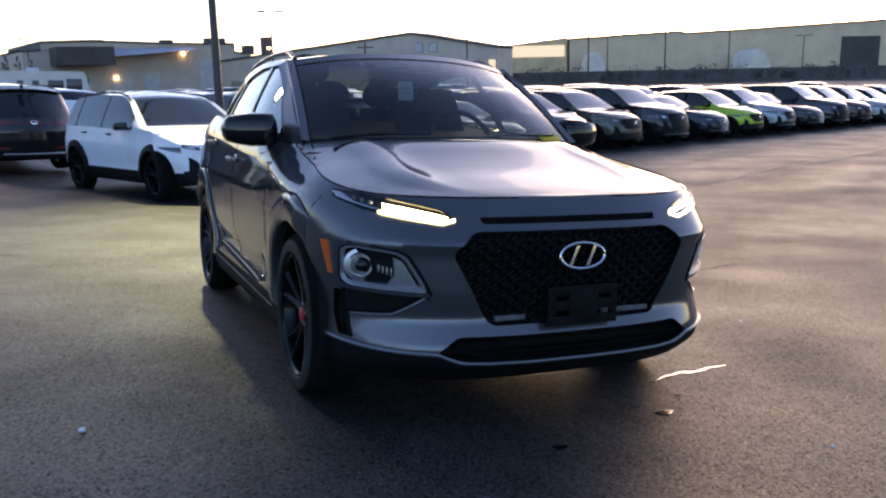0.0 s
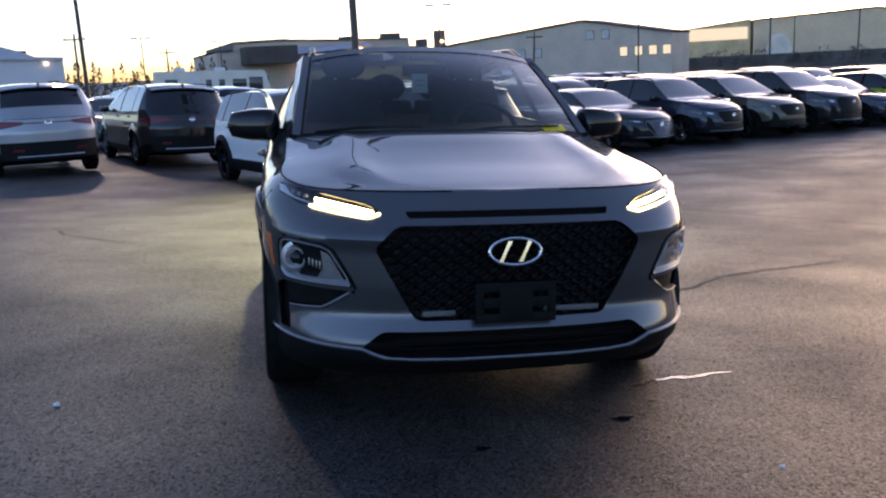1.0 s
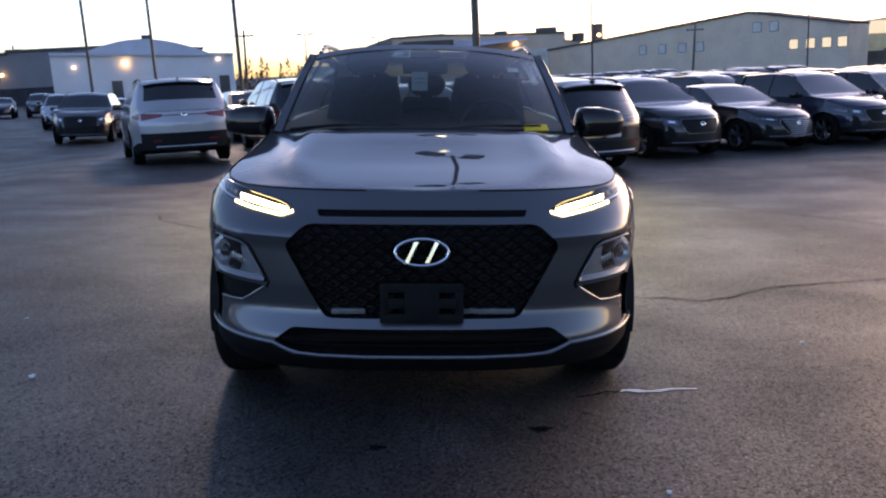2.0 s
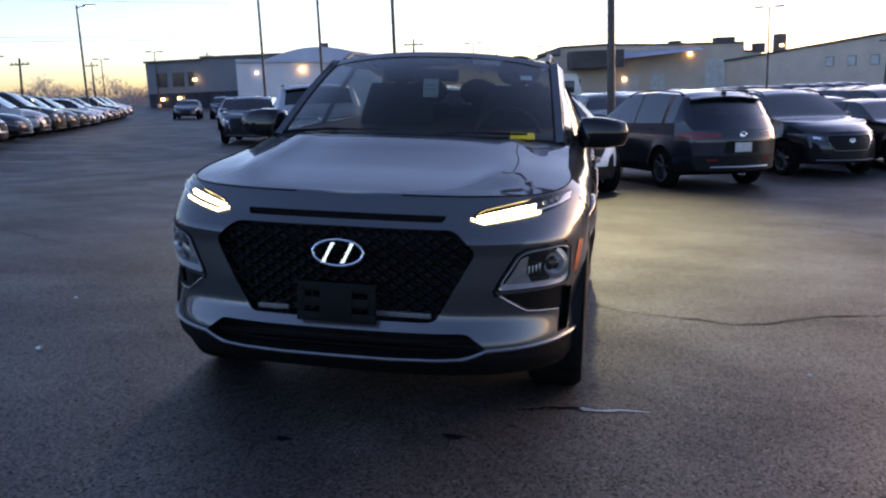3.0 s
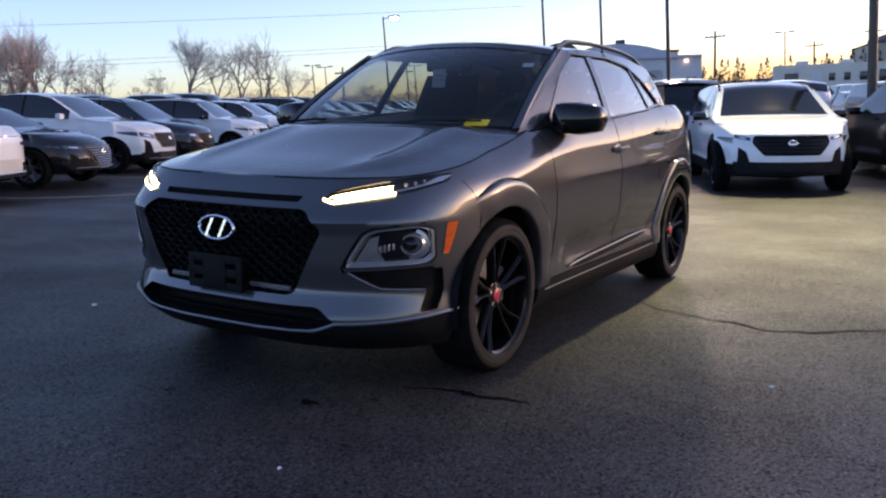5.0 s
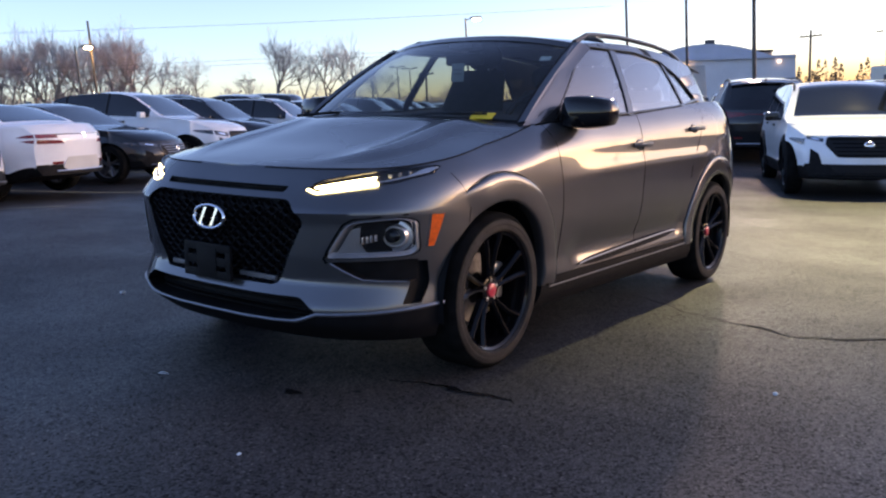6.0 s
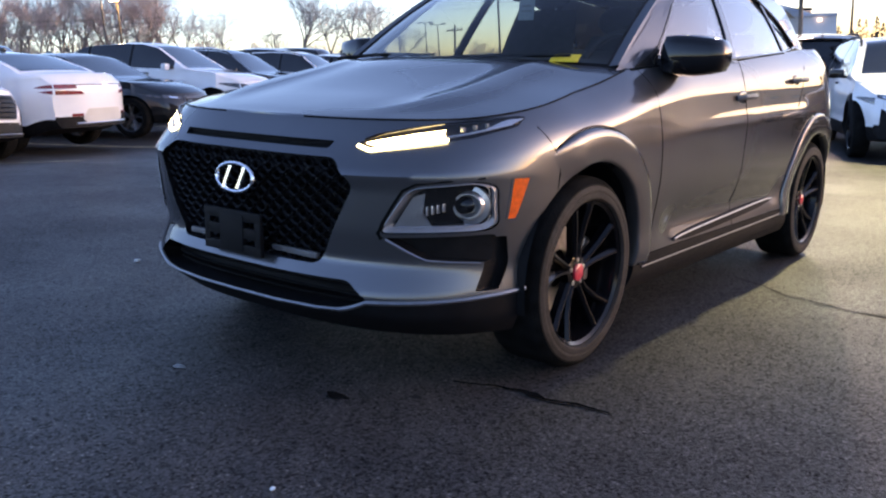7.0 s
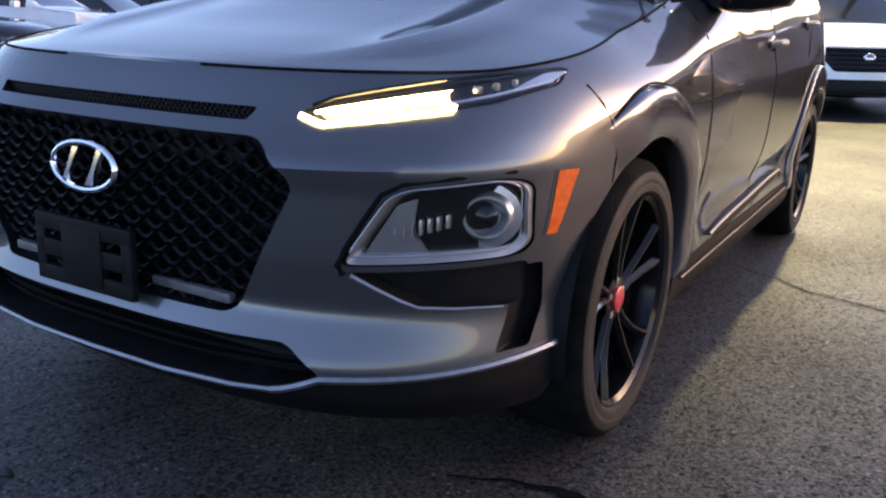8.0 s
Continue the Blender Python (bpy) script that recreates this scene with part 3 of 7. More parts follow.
def crossover():
    car = empty("crossover_car", LEAN, "dark grey metallic crossover car with lit headlamps on the asphalt", "car")
    shell = crossover_shell()
    for m in (M_GREY, M_GREY.copy(), M_CABIN, M_VALANCE):
        shell.materials.append(m)
    shell.materials[1].name = "grey_hood_paint"
    cut = prism(GRILLE, 0.055)
    prism(SLOT, 0.03, bm=cut)
    prism(INTAKE, 0.08, bm=cut)
    for sd in (1, -1):
        prism(FOG, 0.05, side=sd, bm=cut)
        prism(POCKET, 0.045, side=sd, bm=cut)
        prism(LAMP, 0.028, side=sd, bm=cut)
        for hub in (HUB_F, HUB_R):
            own = lathe_bm([(0.62, 0.0), (0.62, 0.374), (1.2, 0.374), (1.2, 0.0)], 64)
            bmesh.ops.remove_doubles(own, verts=own.verts, dist=1e-5)
            bmesh.ops.delete(own, geom=[f for f in own.faces if f.calc_area() < 1e-8], context="FACES")
            own.transform(Matrix.Translation((0, hub, HUB_Z + 0.012)) @ Matrix.Diagonal((sd, 1, 1, 1)))
            join_bm(cut, own)
    shell = carve(shell, cut, M_PLASTIC)
    cut = None
    for sd in (1, -1):
        cut = prism(DUCT, 0.085, side=sd, bm=cut)
    shell = carve(shell, cut, M_PLASTIC)
    names = {"grey_metallic_paint": "body", "grey_hood_paint": "hood", "dark_cabin": "cabin_floor", "black_plastic": "recess", "dark_valance": "lower_valance"}
    for nm, me in split_mesh(shell).items():
        for piece in (islands(me) if names[nm] in ("recess", "lower_valance") else [me]):
            part_mesh(names[nm], piece, M_GREY if "grey" in nm else bpy.data.materials[nm], car, angle=28)

    # roof, windscreen and side frames
    ys = [1.06 + (3.08 - 1.06) * k / 40 for k in range(41)]
    rows = []
    for y in ys:
        xe, ze, zm = upper_x(y, roof_edge(y)), roof_edge(y), roof_mid(y)
        bow = 0.10 * (1 - ease(1.06, 1.6, y))
        rows.append([(xe * q, y - bow * (1 - q * q), ze + (zm - ze) * (1 - abs(q) ** 2.6)) for q in [k / 12 - 1 for k in range(25)]])
    part("roof", grid_bm(rows), M_GREY, car, angle=50)
    top = rows[0]
    base = []
    for q in [k / 12 - 1 for k in range(25)]:
        base.append((0.70 * q, 0.40 - 0.17 * (1 - q * q), 1.035 + 0.02 * (1 - q * q)))
    rows = []
    for k in range(13):
        t = k / 12
        rows.append([tuple(Vector(b).lerp(Vector(a), t) + Vector((0, -0.035, 0.03)) * math.sin(math.pi * t) * (1 - abs(2 * i / 24 - 1) ** 2 * 0.6)) for i, (b, a) in enumerate(zip(base, top))])
    ws = part("windscreen", grid_bm(rows), M_WS, car, "clear tinted windscreen", angle=60)
    edge = [[r_[0] for r_ in rows], [r_[-1] for r_ in rows]]
    for sd, pts in zip((-1, 1), edge):
        bmp = bmesh.new()
        rr = []
        for k, p in enumerate(pts):
            out = Vector((sd * 0.042, 0.035, -0.010 if k else 0.0))
            rr.append([Vector(p) + Vector((-sd * 0.02, -0.008, 0.006)), Vector(p) + Vector((sd * 0.02, -0.002, 0.012)), Vector(p) + out * 0.7 + Vector((0, 0, 0.004)), Vector(p) + out * 1.15 + Vector((0, 0.02, -0.006))])
        grid_bm(rr, bmp)
        part("pillar", bmp, M_GREY, car, angle=60)
        part("seal", tube_bm([Vector(p) + Vector((-sd * 0.022, -0.008, 0.005)) for p in pts], 0.006, 6), M_PLASTIC, ws)
    part("windscreen_band", grid_bm([[tuple(Vector(r_[i]) + Vector((0, -0.003, 0.003))) for i in range(25)] for r_ in rows[-2:]]), M_GLOSSBLK, ws, "dark band along the top of the glass")
    part("cowl", grid_bm([[(b[0] * 1.02, b[1] - 0.03, b[2] - 0.035) for b in base], [(b[0] * 1.02, b[1] + 0.015, b[2] + 0.012) for b in base]]), M_PLASTIC, car)

    dlo = rounded([(0.60, 1.056), (0.995, 1.372), (1.15, 1.440), (1.75, 1.452), (2.12, 1.425), (2.36, 1.338), (2.55, 1.20), (2.20, 1.158), (1.36, 1.10)], 0.035, 5)
    dlo = dense(dlo, 0.04)
    n = len(dlo)
    cy, cz = 1.6, 1.25

    def outer_of(y, z):
        """The frame's outer edge beyond a window point."""
        dy, dz = y - cy, z - cz
        for k in range(1, 60):
            f = 1 + k * 0.012
            yy, zz = cy + dy * f, cz + dz * f
            if zz > roof_edge(max(1.0, yy)) or zz < rim_height(yy) or zz > 1.04 + (yy - 0.40) * 0.66 or yy > 2.75:
                break
        return yy, min(max(zz, rim_height(yy)), roof_edge(max(1.0, yy)))

    outer = [outer_of(y, z) for y, z in dlo]
    for sd in (1, -1):
        rows = [[(sd * (upper_x(y, z) + 0.002), y, z) for y, z in outer],
                [(sd * (upper_x(cy + (y - cy) * 1.02, cz + (z - cz) * 1.03) + 0.006), cy + (y - cy) * 1.02, cz + (z - cz) * 1.04) for y, z in dlo],
                [(sd * (upper_x(y, z) - 0.004), y, z) for y, z in dlo], [(sd * (upper_x(y, z) - 0.02), y, z) for y, z in dlo]]
        fr = part("door_frame", grid_bm(rows, close_v=True), M_GREY, car, angle=50)
        part("seal", tube_bm([(sd * (upper_x(y, z) + 0.001), y, z) for y, z in dlo + dlo[:1]], 0.007, 6, cap=False), M_GLOSSBLK, fr)

        def pane(y0, y1, slope, name, m):
            rows_ = []
            for i in range(14):
                t = i / 13
                row = []
                for k in range(10):
                    z = 1.05 + (1.46 - 1.05) * k / 9
                    y = (1 - t) * (y0[0] + (y0[1] - y0[0]) * k / 9) + t * (y1[0] + (y1[1] - y1[0]) * k / 9)
                    z = min(z, np.interp(y, (0.56, 0.995, 1.15, 1.75, 2.12, 2.36, 2.58), (1.05, 1.38, 1.448, 1.46, 1.435, 1.348, 1.20)))
                    z = max(z, np.interp(y, (0.6, 1.36, 2.2, 2.6), (1.05, 1.092, 1.15, 1.192)))
                    row.append((sd * (upper_x(y, z) - 0.008), y, z))
                rows_.append(row)
            return part(name, grid_bm(rows_), m, car, "tinted side window" if slope == 0 else "", angle=60)

        pane((0.58, 0.94), (1.36, 1.44), 0, "window_pane", M_SIDEGLASS)
        pane((1.36, 1.44), (2.24, 2.16), 0, "window_pane", M_SIDEGLASS)
        pane((2.24, 2.16), (2.58, 2.5), 0, "window_pane", M_SIDEGLASS)
        for (yb, yt, wd, nm) in ((1.36, 1.455, 0.035, "pillar"), (2.25, 2.15, 0.014, "pillar")):
            rows = []
            for k in range(9):
                t = k / 8
                z = 1.085 + 0.05 * (yb > 2) + (1.45 - 0.03 * (yb > 2) - 1.085 - 0.05 * (yb > 2)) * t
                y = yb + (yt - yb) * t
                rows.append([(sd * (upper_x(y, z) + o), y + d, z) for d, o in ((-wd, -0.01), (-wd * 0.9, 0.001), (wd * 0.9, 0.001), (wd, -0.01))])
            part(nm, grid_bm(rows), M_GLOSSBLK, car)
        # back quarter panel
        rows = []
        for k in range(13):
            t = k / 12
            row = []
            for j in range(11):
                f = j / 10
                yb = 2.45 + 0.62 * t
                yt = 2.35 + 0.70 * t
                zb, zt = rim_height(yb) - 0.01, roof_edge(yt)
                y, z = yb + (yt - yb) * f, zb + (zt - zb) * f
                xx = upper_x(y, z) - 0.10 * max(0, (y - 2.75) / 0.3) ** 2
                row.append((sd * xx, y, z))
            rows.append(row)
        rows = [r_ for r_ in rows if r_[0][1] > 2.60]
        part("quarter_panel", grid_bm(rows), M_GREY, car, angle=60)
        # roof rail
        pts = [(sd * (upper_x(y, roof_edge(y)) - 0.035), y, roof_edge(y) + 0.010 + 0.032 * ease(1.1, 1.25, y) * (1 - ease(2.45, 2.75, y))) for y in [1.10 + 1.65 * k / 24 for k in range(25)]]
        part("roof_rail", tube_bm(pts, 0.014, 8), M_RAIL, car, "dark grey roof rail")
    rows = [[(0.60 * q, 2.98 + 0.12 * t + 0.06 * (1 - q * q), 1.45 - 0.32 * t) for q in [k / 8 - 1 for k in range(17)]] for t in [k / 6 for k in range(7)]]
    part("rear_window", grid_bm(rows), M_SIDEGLASS, car)

    # wheels
    for sd in (1, -1):
        for hub in (HUB_F, HUB_R):
            wheel_parts(car, sd * 0.751, hub, sd, M_RIMBLK, M_RED)
            rows = []
            for k in range(33):
                a = math.pi * 1.15 * k / 32 - math.pi * 0.075
                rows.append([(sd * x, hub + 0.379 * math.cos(a), HUB_Z + 0.012 + 0.379 * math.sin(a)) for x in (0.60, 0.85)])
            flare = []
            a0, a1 = (-9, 128) if hub == HUB_F else (-14, 186)
            for k in range(57):
                a = a0 + (a1 - a0) * k / 56
                fade = (1 - ease(a1 - 24, a1, a) if hub == HUB_F else 0.8) * ease(-12, 6, a)
                row = []
                for rad, o in ((0.372, -0.03), (0.373, 0.008), (0.377, 0.015), (0.386, 0.018), (0.420, 0.020), (0.460, 0.020), (0.480, 0.018), (0.487, 0.014), (0.490, 0.006), (0.491, -0.006)):
                    y, z = hub + rad * math.cos(radians(a)), max(0.30, HUB_Z + 0.012 + rad * math.sin(radians(a)))
                    row.append((sd * (flank_x(y, max(0.26, z)) + (o * fade if o > 0 else o) - 0.003 * (1 - fade)), y, z))
                flare.append(row)
            part("arch_flare", grid_bm(flare), M_GREY, car, angle=50)
            part("wheel_arch_liner", grid_bm(rows), M_PLASTIC, car)

    nose_details(car)
    flank_details(car)
    cabin_details(car)
    return car


def nose_details(car):
    # grille lattice of diamonds
    box = dense(shrink(GRILLE, 0.99), 0.02)

    def inside(x, z, poly):
        c = False
        for i in range(len(poly)):
            (x1, z1), (x2, z2) = poly[i - 1], poly[i]
            if (z1 > z) != (z2 > z) and x < (x2 - x1) * (z - z1) / (z2 - z1) + x1:
                c = not c
        return c

    bm = bmesh.new()
    w, h = 0.062, 0.046
    for j in range(18):
        for i in range(-10, 11):
            cx, cz = i * w + (w / 2 if j % 2 else 0), 0.40 + j * h / 2
            if not inside(cx, cz, box):
                continue
            ring = []
            for q, dep in ((0.50, 0.030), (0.44, 0.020), (0.30, 0.024), (0.26, 0.040)):
                ring.append([(cx + a * w * q, front_y(cx, cz) + dep, cz + b * h * q) for a, b in ((1, 0), (0.28, 0.72), (-0.28, 0.72), (-1, 0), (-0.28, -0.72), (0.28, -0.72))])
            grid_bm(ring, bm, close_v=True)
    gr = part("grille_mesh", bm, M_GRILLEBLK, car, "gloss black diamond grille mesh", angle=20)
    part("grille_backing", skin_patch(shrink(GRILLE, 0.985), -0.05, thick=0.004, nx=0.05), M_CABIN, gr)
    for x0, x1 in ((-0.32, -0.20), (0.12, 0.33)):
        part("grille_bar", box_bm((x0 + x1) / 2, front_y(0.25, 0.43) + 0.022, 0.433, x1 - x0, 0.02, 0.020, 0.005), M_DULLGREY, gr)
    # oval emblem: a ring with two slanted strokes
    bm = bmesh.new()
    rows = []
    for k in range(48):
        a = 2 * math.pi * k / 48
        c = Vector((0.092 * math.cos(a), 0, 0.046 * math.sin(a)))
        n = Vector((math.cos(a), 0, 1.6 * math.sin(a))).normalized()
        rows.append([c + n * 0.0065 * math.cos(t) + Vector((0, 0.007 * math.sin(t), 0)) for t in (2 * math.pi * q / 8 for q in range(8))])
    grid_bm(rows, bm, close_u=True, close_v=True)
    for sx in (-1, 1):
        rows = []
        for t in (-1, -0.4, 0.4, 1):
            x = sx * 0.036 + t * 0.018
            z = t * (0.036 if sx * t < 0 else 0.039)
            hw = 0.007 + 0.004 * abs(t)
            rows.append([(x - hw, 0.004, z), (x - hw * 0.7, -0.006, z), (x + hw * 0.7, -0.006, z), (x + hw, 0.004, z)])
        grid_bm(rows, bm)
    bm.transform(pose(0, -0.818, 0.652, -4))
    part("emblem", bm, M_CHROME, gr, "chrome oval emblem")
    # bare number plate holder
    y = -0.830
    holder = part("plate_holder", box_bm(0.0, y, 0.475, 0.12, 0.018, 0.12, 0.004), M_HOLDER, car, "empty black plate holder")
    for (cx, cz, sx, sz) in ((0.0, 0.530, 0.29, 0.034), (0.0, 0.422, 0.29, 0.034), (-0.130, 0.476, 0.030, 0.09), (0.130, 0.476, 0.030, 0.09), (-0.09, 0.476, 0.08, 0.036), (0.09, 0.476, 0.08, 0.036)):
        part("holder_bar", box_bm(cx, y + 0.002, cz, sx, 0.016, sz, 0.004), M_HOLDER, holder)
    # upper slot mesh and lower intake fins
    bm = bmesh.new()
    for k in range(60):
        x = -0.355 + 0.71 * k / 59
        for d in (-1, 1):
            own = box_bm(0, 0, 0, 0.0025, 0.004, 0.028)
            own.transform(pose(x, front_y(x, 0.78) + 0.018, 0.779, 0, 40 * d, 0))
            join_bm(bm, own)
    part("slot_mesh", bm, M_PLASTIC, car, "fine mesh in the upper slot")
    for z in (0.306, 0.328, 0.350):
        pts = [(x, front_y(x, z) + 0.066, z) for x in [-0.47 + 0.94 * k / 16 for k in range(17)]]
        part("intake_fin", tube_bm(pts, 0.004, 6), M_GAP, car)
    # bright lip under the bumper
    pts = [(x, z) for x, z in ((-0.36, 0.282), (-0.2, 0.280), (0, 0.280), (0.2, 0.280), (0.36, 0.282), (0.44, 0.286))]
    mid = [(x, front_y(x, z) - 0.004, z) for x, z in pts]
    mid = [(-0.44, front_y(0.44, 0.286) - 0.004, 0.286)] + mid
    part("lip_trim", tube_bm(mid, 0.006, 6), M_TRIM, car)
    for sd in (1, -1):
        run = []
        for k in range(5):
            t = k / 4
            x, z = 0.44 + 0.09 * t, 0.286 + 0.032 * t ** 1.4
            run.append((sd * x, front_y(x, z) - 0.004, z))
        for k in range(1, 18):
            t = k / 17
            y = front_y(0.53, 0.314) + (-0.352 - front_y(0.53, 0.314)) * t
            z = 0.318 + 0.028 * t
            run.append((sd * (flank_x(y, z) + 0.004), y, z))
        part("lip_trim", tube_bm(run, 0.0075, 6), M_TRIM, car, "pale lip trim")
        # fog lamp unit
        fo = dense(FOG, 0.02)
        fi = [(0.694 + (x - 0.694) * 0.86, 0.618 + (z - 0.618) * 0.82 + 0.006) for x, z in fo]
        unit = part("fog_lamp", skin_ring(shrink(fo, 0.94), fi, 0.004, -0.016, sd, 0.02), M_LAMPFRAME, car, "fog lamp with a satin grey frame", angle=40)
        part("lamp_bezel", skin_patch(rounded(shrink(fi, 1.0), 0.004), -0.038, sd, 0.004), M_GLOSSBLK, unit)
        part("chrome_corner", skin_patch(rounded([(0.580, 0.548), (0.632, 0.640), (0.660, 0.652), (0.634, 0.604), (0.640, 0.556), (0.700, 0.548)], 0.006), -0.020, sd, 0.006), M_SILVER, unit, "bright satin corner piece")
        rim_run = [(sd * x, front_y(x, z) - 0.005, z) for x, z in shrink(fi, 1.03)]
        part("frame_edge", tube_bm(rim_run + rim_run[:1], 0.002, 6, cap=False), M_LAMPFRAME, unit, "thin bright edge")
        # dark bar laid in for the shade in the groove round the pod
        groove = [(0.553, 0.512), (0.545, 0.528), (0.560, 0.560), (0.590, 0.614), (0.617, 0.660), (0.650, 0.680), (0.715, 0.690), (0.785, 0.699)]
        part("shadow_gap", tube_bm([(sd * x, front_y(x, z) + 0.003, z) for x, z in groove], 0.008, 8, taper=0.004), M_GAP, unit)
        cx, cz = 0.752, 0.615
        cyy = front_y(cx, cz)
        own = lathe_bm([(-0.006, 0.0), (-0.004, 0.026), (0.004, 0.034), (0.012, 0.038), (0.012, 0.043), (-0.002, 0.052), (-0.004, 0.066), (-0.02, 0.070)], 28)
        tilt = Matrix.Rotation(radians(-58), 4, "Z")
        own.transform(Matrix.Translation((cx - 0.012, cyy + 0.020, cz)) @ tilt @ Matrix.Diagonal((1, 1, 0.9, 1)))
        own.transform(Matrix.Diagonal((sd, 1, 1, 1)))
        part("projector", own, M_SILVER, unit, "satin silver ringed projector")
        own = lathe_bm([(0.008, 0.0), (0.006, 0.012), (0.0, 0.021)], 20)
        own.transform(Matrix.Translation((cx - 0.007, cyy + 0.014, cz)) @ tilt)
        own.transform(Matrix.Diagonal((sd, 1, 1, 1)))
        part("projector_eye", own, M_GLOSSBLK, unit)
        for k in range(7):
            x = 0.625 + 0.012 * k
            z = 0.588 + 0.0035 * k
            own = box_bm(sd * x, front_y(x, z) + 0.026, z, 0.005, 0.012, 0.030 - 0.001 * k, 0.001)
            part("reflector_rib", own, M_SILVER, unit)
        part("lamp_glass", skin_patch(rounded(shrink(fi, 1.02), 0.004), -0.012, sd), M_LENS, unit, angle=60)
        # bright lower edge of the pocket
        pts = [(x, z) for x, z in ((0.565, 0.510), (0.60, 0.486), (0.635, 0.462), (0.66, 0.448), (0.71, 0.443), (0.765, 0.438))]
        part("pocket_trim", tube_bm([(sd * x, front_y(x, z) - 0.001, z) for x, z in pts], 0.006, 6, taper=0.003), M_TRIM, car)
        # slim headlamp
        lamp = part("headlamp", skin_patch(shrink(LAMP, 0.97), -0.024, sd, 0.003), M_GLOSSBLK, car, "slim headlamp with a lit yellow strip")
        rows = []
        for k in range(25):
            t = k / 24
            x = 0.475 + 0.195 * t
            z0, z1 = np.interp(x, (0.47, 0.50, 0.60, 0.67), (0.787, 0.781, 0.798, 0.813)), np.interp(x, (0.47, 0.50, 0.60, 0.67), (0.790, 0.798, 0.820, 0.834))
            fy = front_y(x, (z0 + z1) / 2) + 0.006
            rows.append([(sd * x, fy + 0.012, z0), (sd * x, fy, z0 + (z1 - z0) * 0.2), (sd * x, fy, z1 - (z1 - z0) * 0.2), (sd * x, fy + 0.012, z1)])
        part("light_strip", grid_bm(rows), M_DRL, lamp, "lit yellow lamp strip")
        rows = []
        for k in range(25):
            t = k / 24
            x = 0.455 + 0.235 * t
            z0 = np.interp(x, (0.455, 0.50, 0.60, 0.70), (0.779, 0.766, 0.783, 0.804))
            rows.append([(sd * x, front_y(x, z0) - 0.003, z0), (sd * x, front_y(x, z0 + 0.008) - 0.005, z0 + 0.005), (sd * x, front_y(x, z0 + 0.01) - 0.003, z0 + 0.009)])
        part("light_line", grid_bm(rows), M_DRLINE, lamp, "lit line under the lamp")
        for x, z, wd_ in ((0.700, 0.835, 0.016), (0.722, 0.841, 0.012), (0.742, 0.847, 0.010)):
            part("reflector_cell", box_bm(sd * x, front_y(x, z) + 0.018, z, wd_, 0.012, 0.015, 0.004), M_TRIM, lamp)
        top_run = [(x, z) for x, z in ((0.470, 0.800), (0.50, 0.815), (0.57, 0.832), (0.64, 0.848), (0.72, 0.863), (0.783, 0.874))]
        low_run = [(x, z) for x, z in ((0.665, 0.806), (0.70, 0.815), (0.73, 0.824), (0.76, 0.836), (0.787, 0.850))]
        part("lamp_edge", tube_bm([(sd * x, front_y(x, z) + 0.002, z + 0.003) for x, z in low_run], 0.0035, 6), M_SILVER, lamp, "bright lower edge")
        part("lamp_brow", tube_bm([(sd * x, front_y(x, z) - 0.001, z) for x, z in top_run], 0.004, 6), M_GLOSSBLK, lamp, "thin black brow")
        own = skin_patch(rounded([(0.744, 0.834), (0.786, 0.853), (0.790, 0.870), (0.770, 0.866)], 0.004), -0.006, sd, 0.004)
        part("turn_reflector", own, M_SILVER, lamp)
        part("lamp_glass", skin_patch(LAMP, 0.0005, sd), M_LENS, lamp, angle=60)


def seam(car, pts, r_=0.0024):
    part("panel_gap", tube_bm(pts, r_, 5), M_GAP, car)


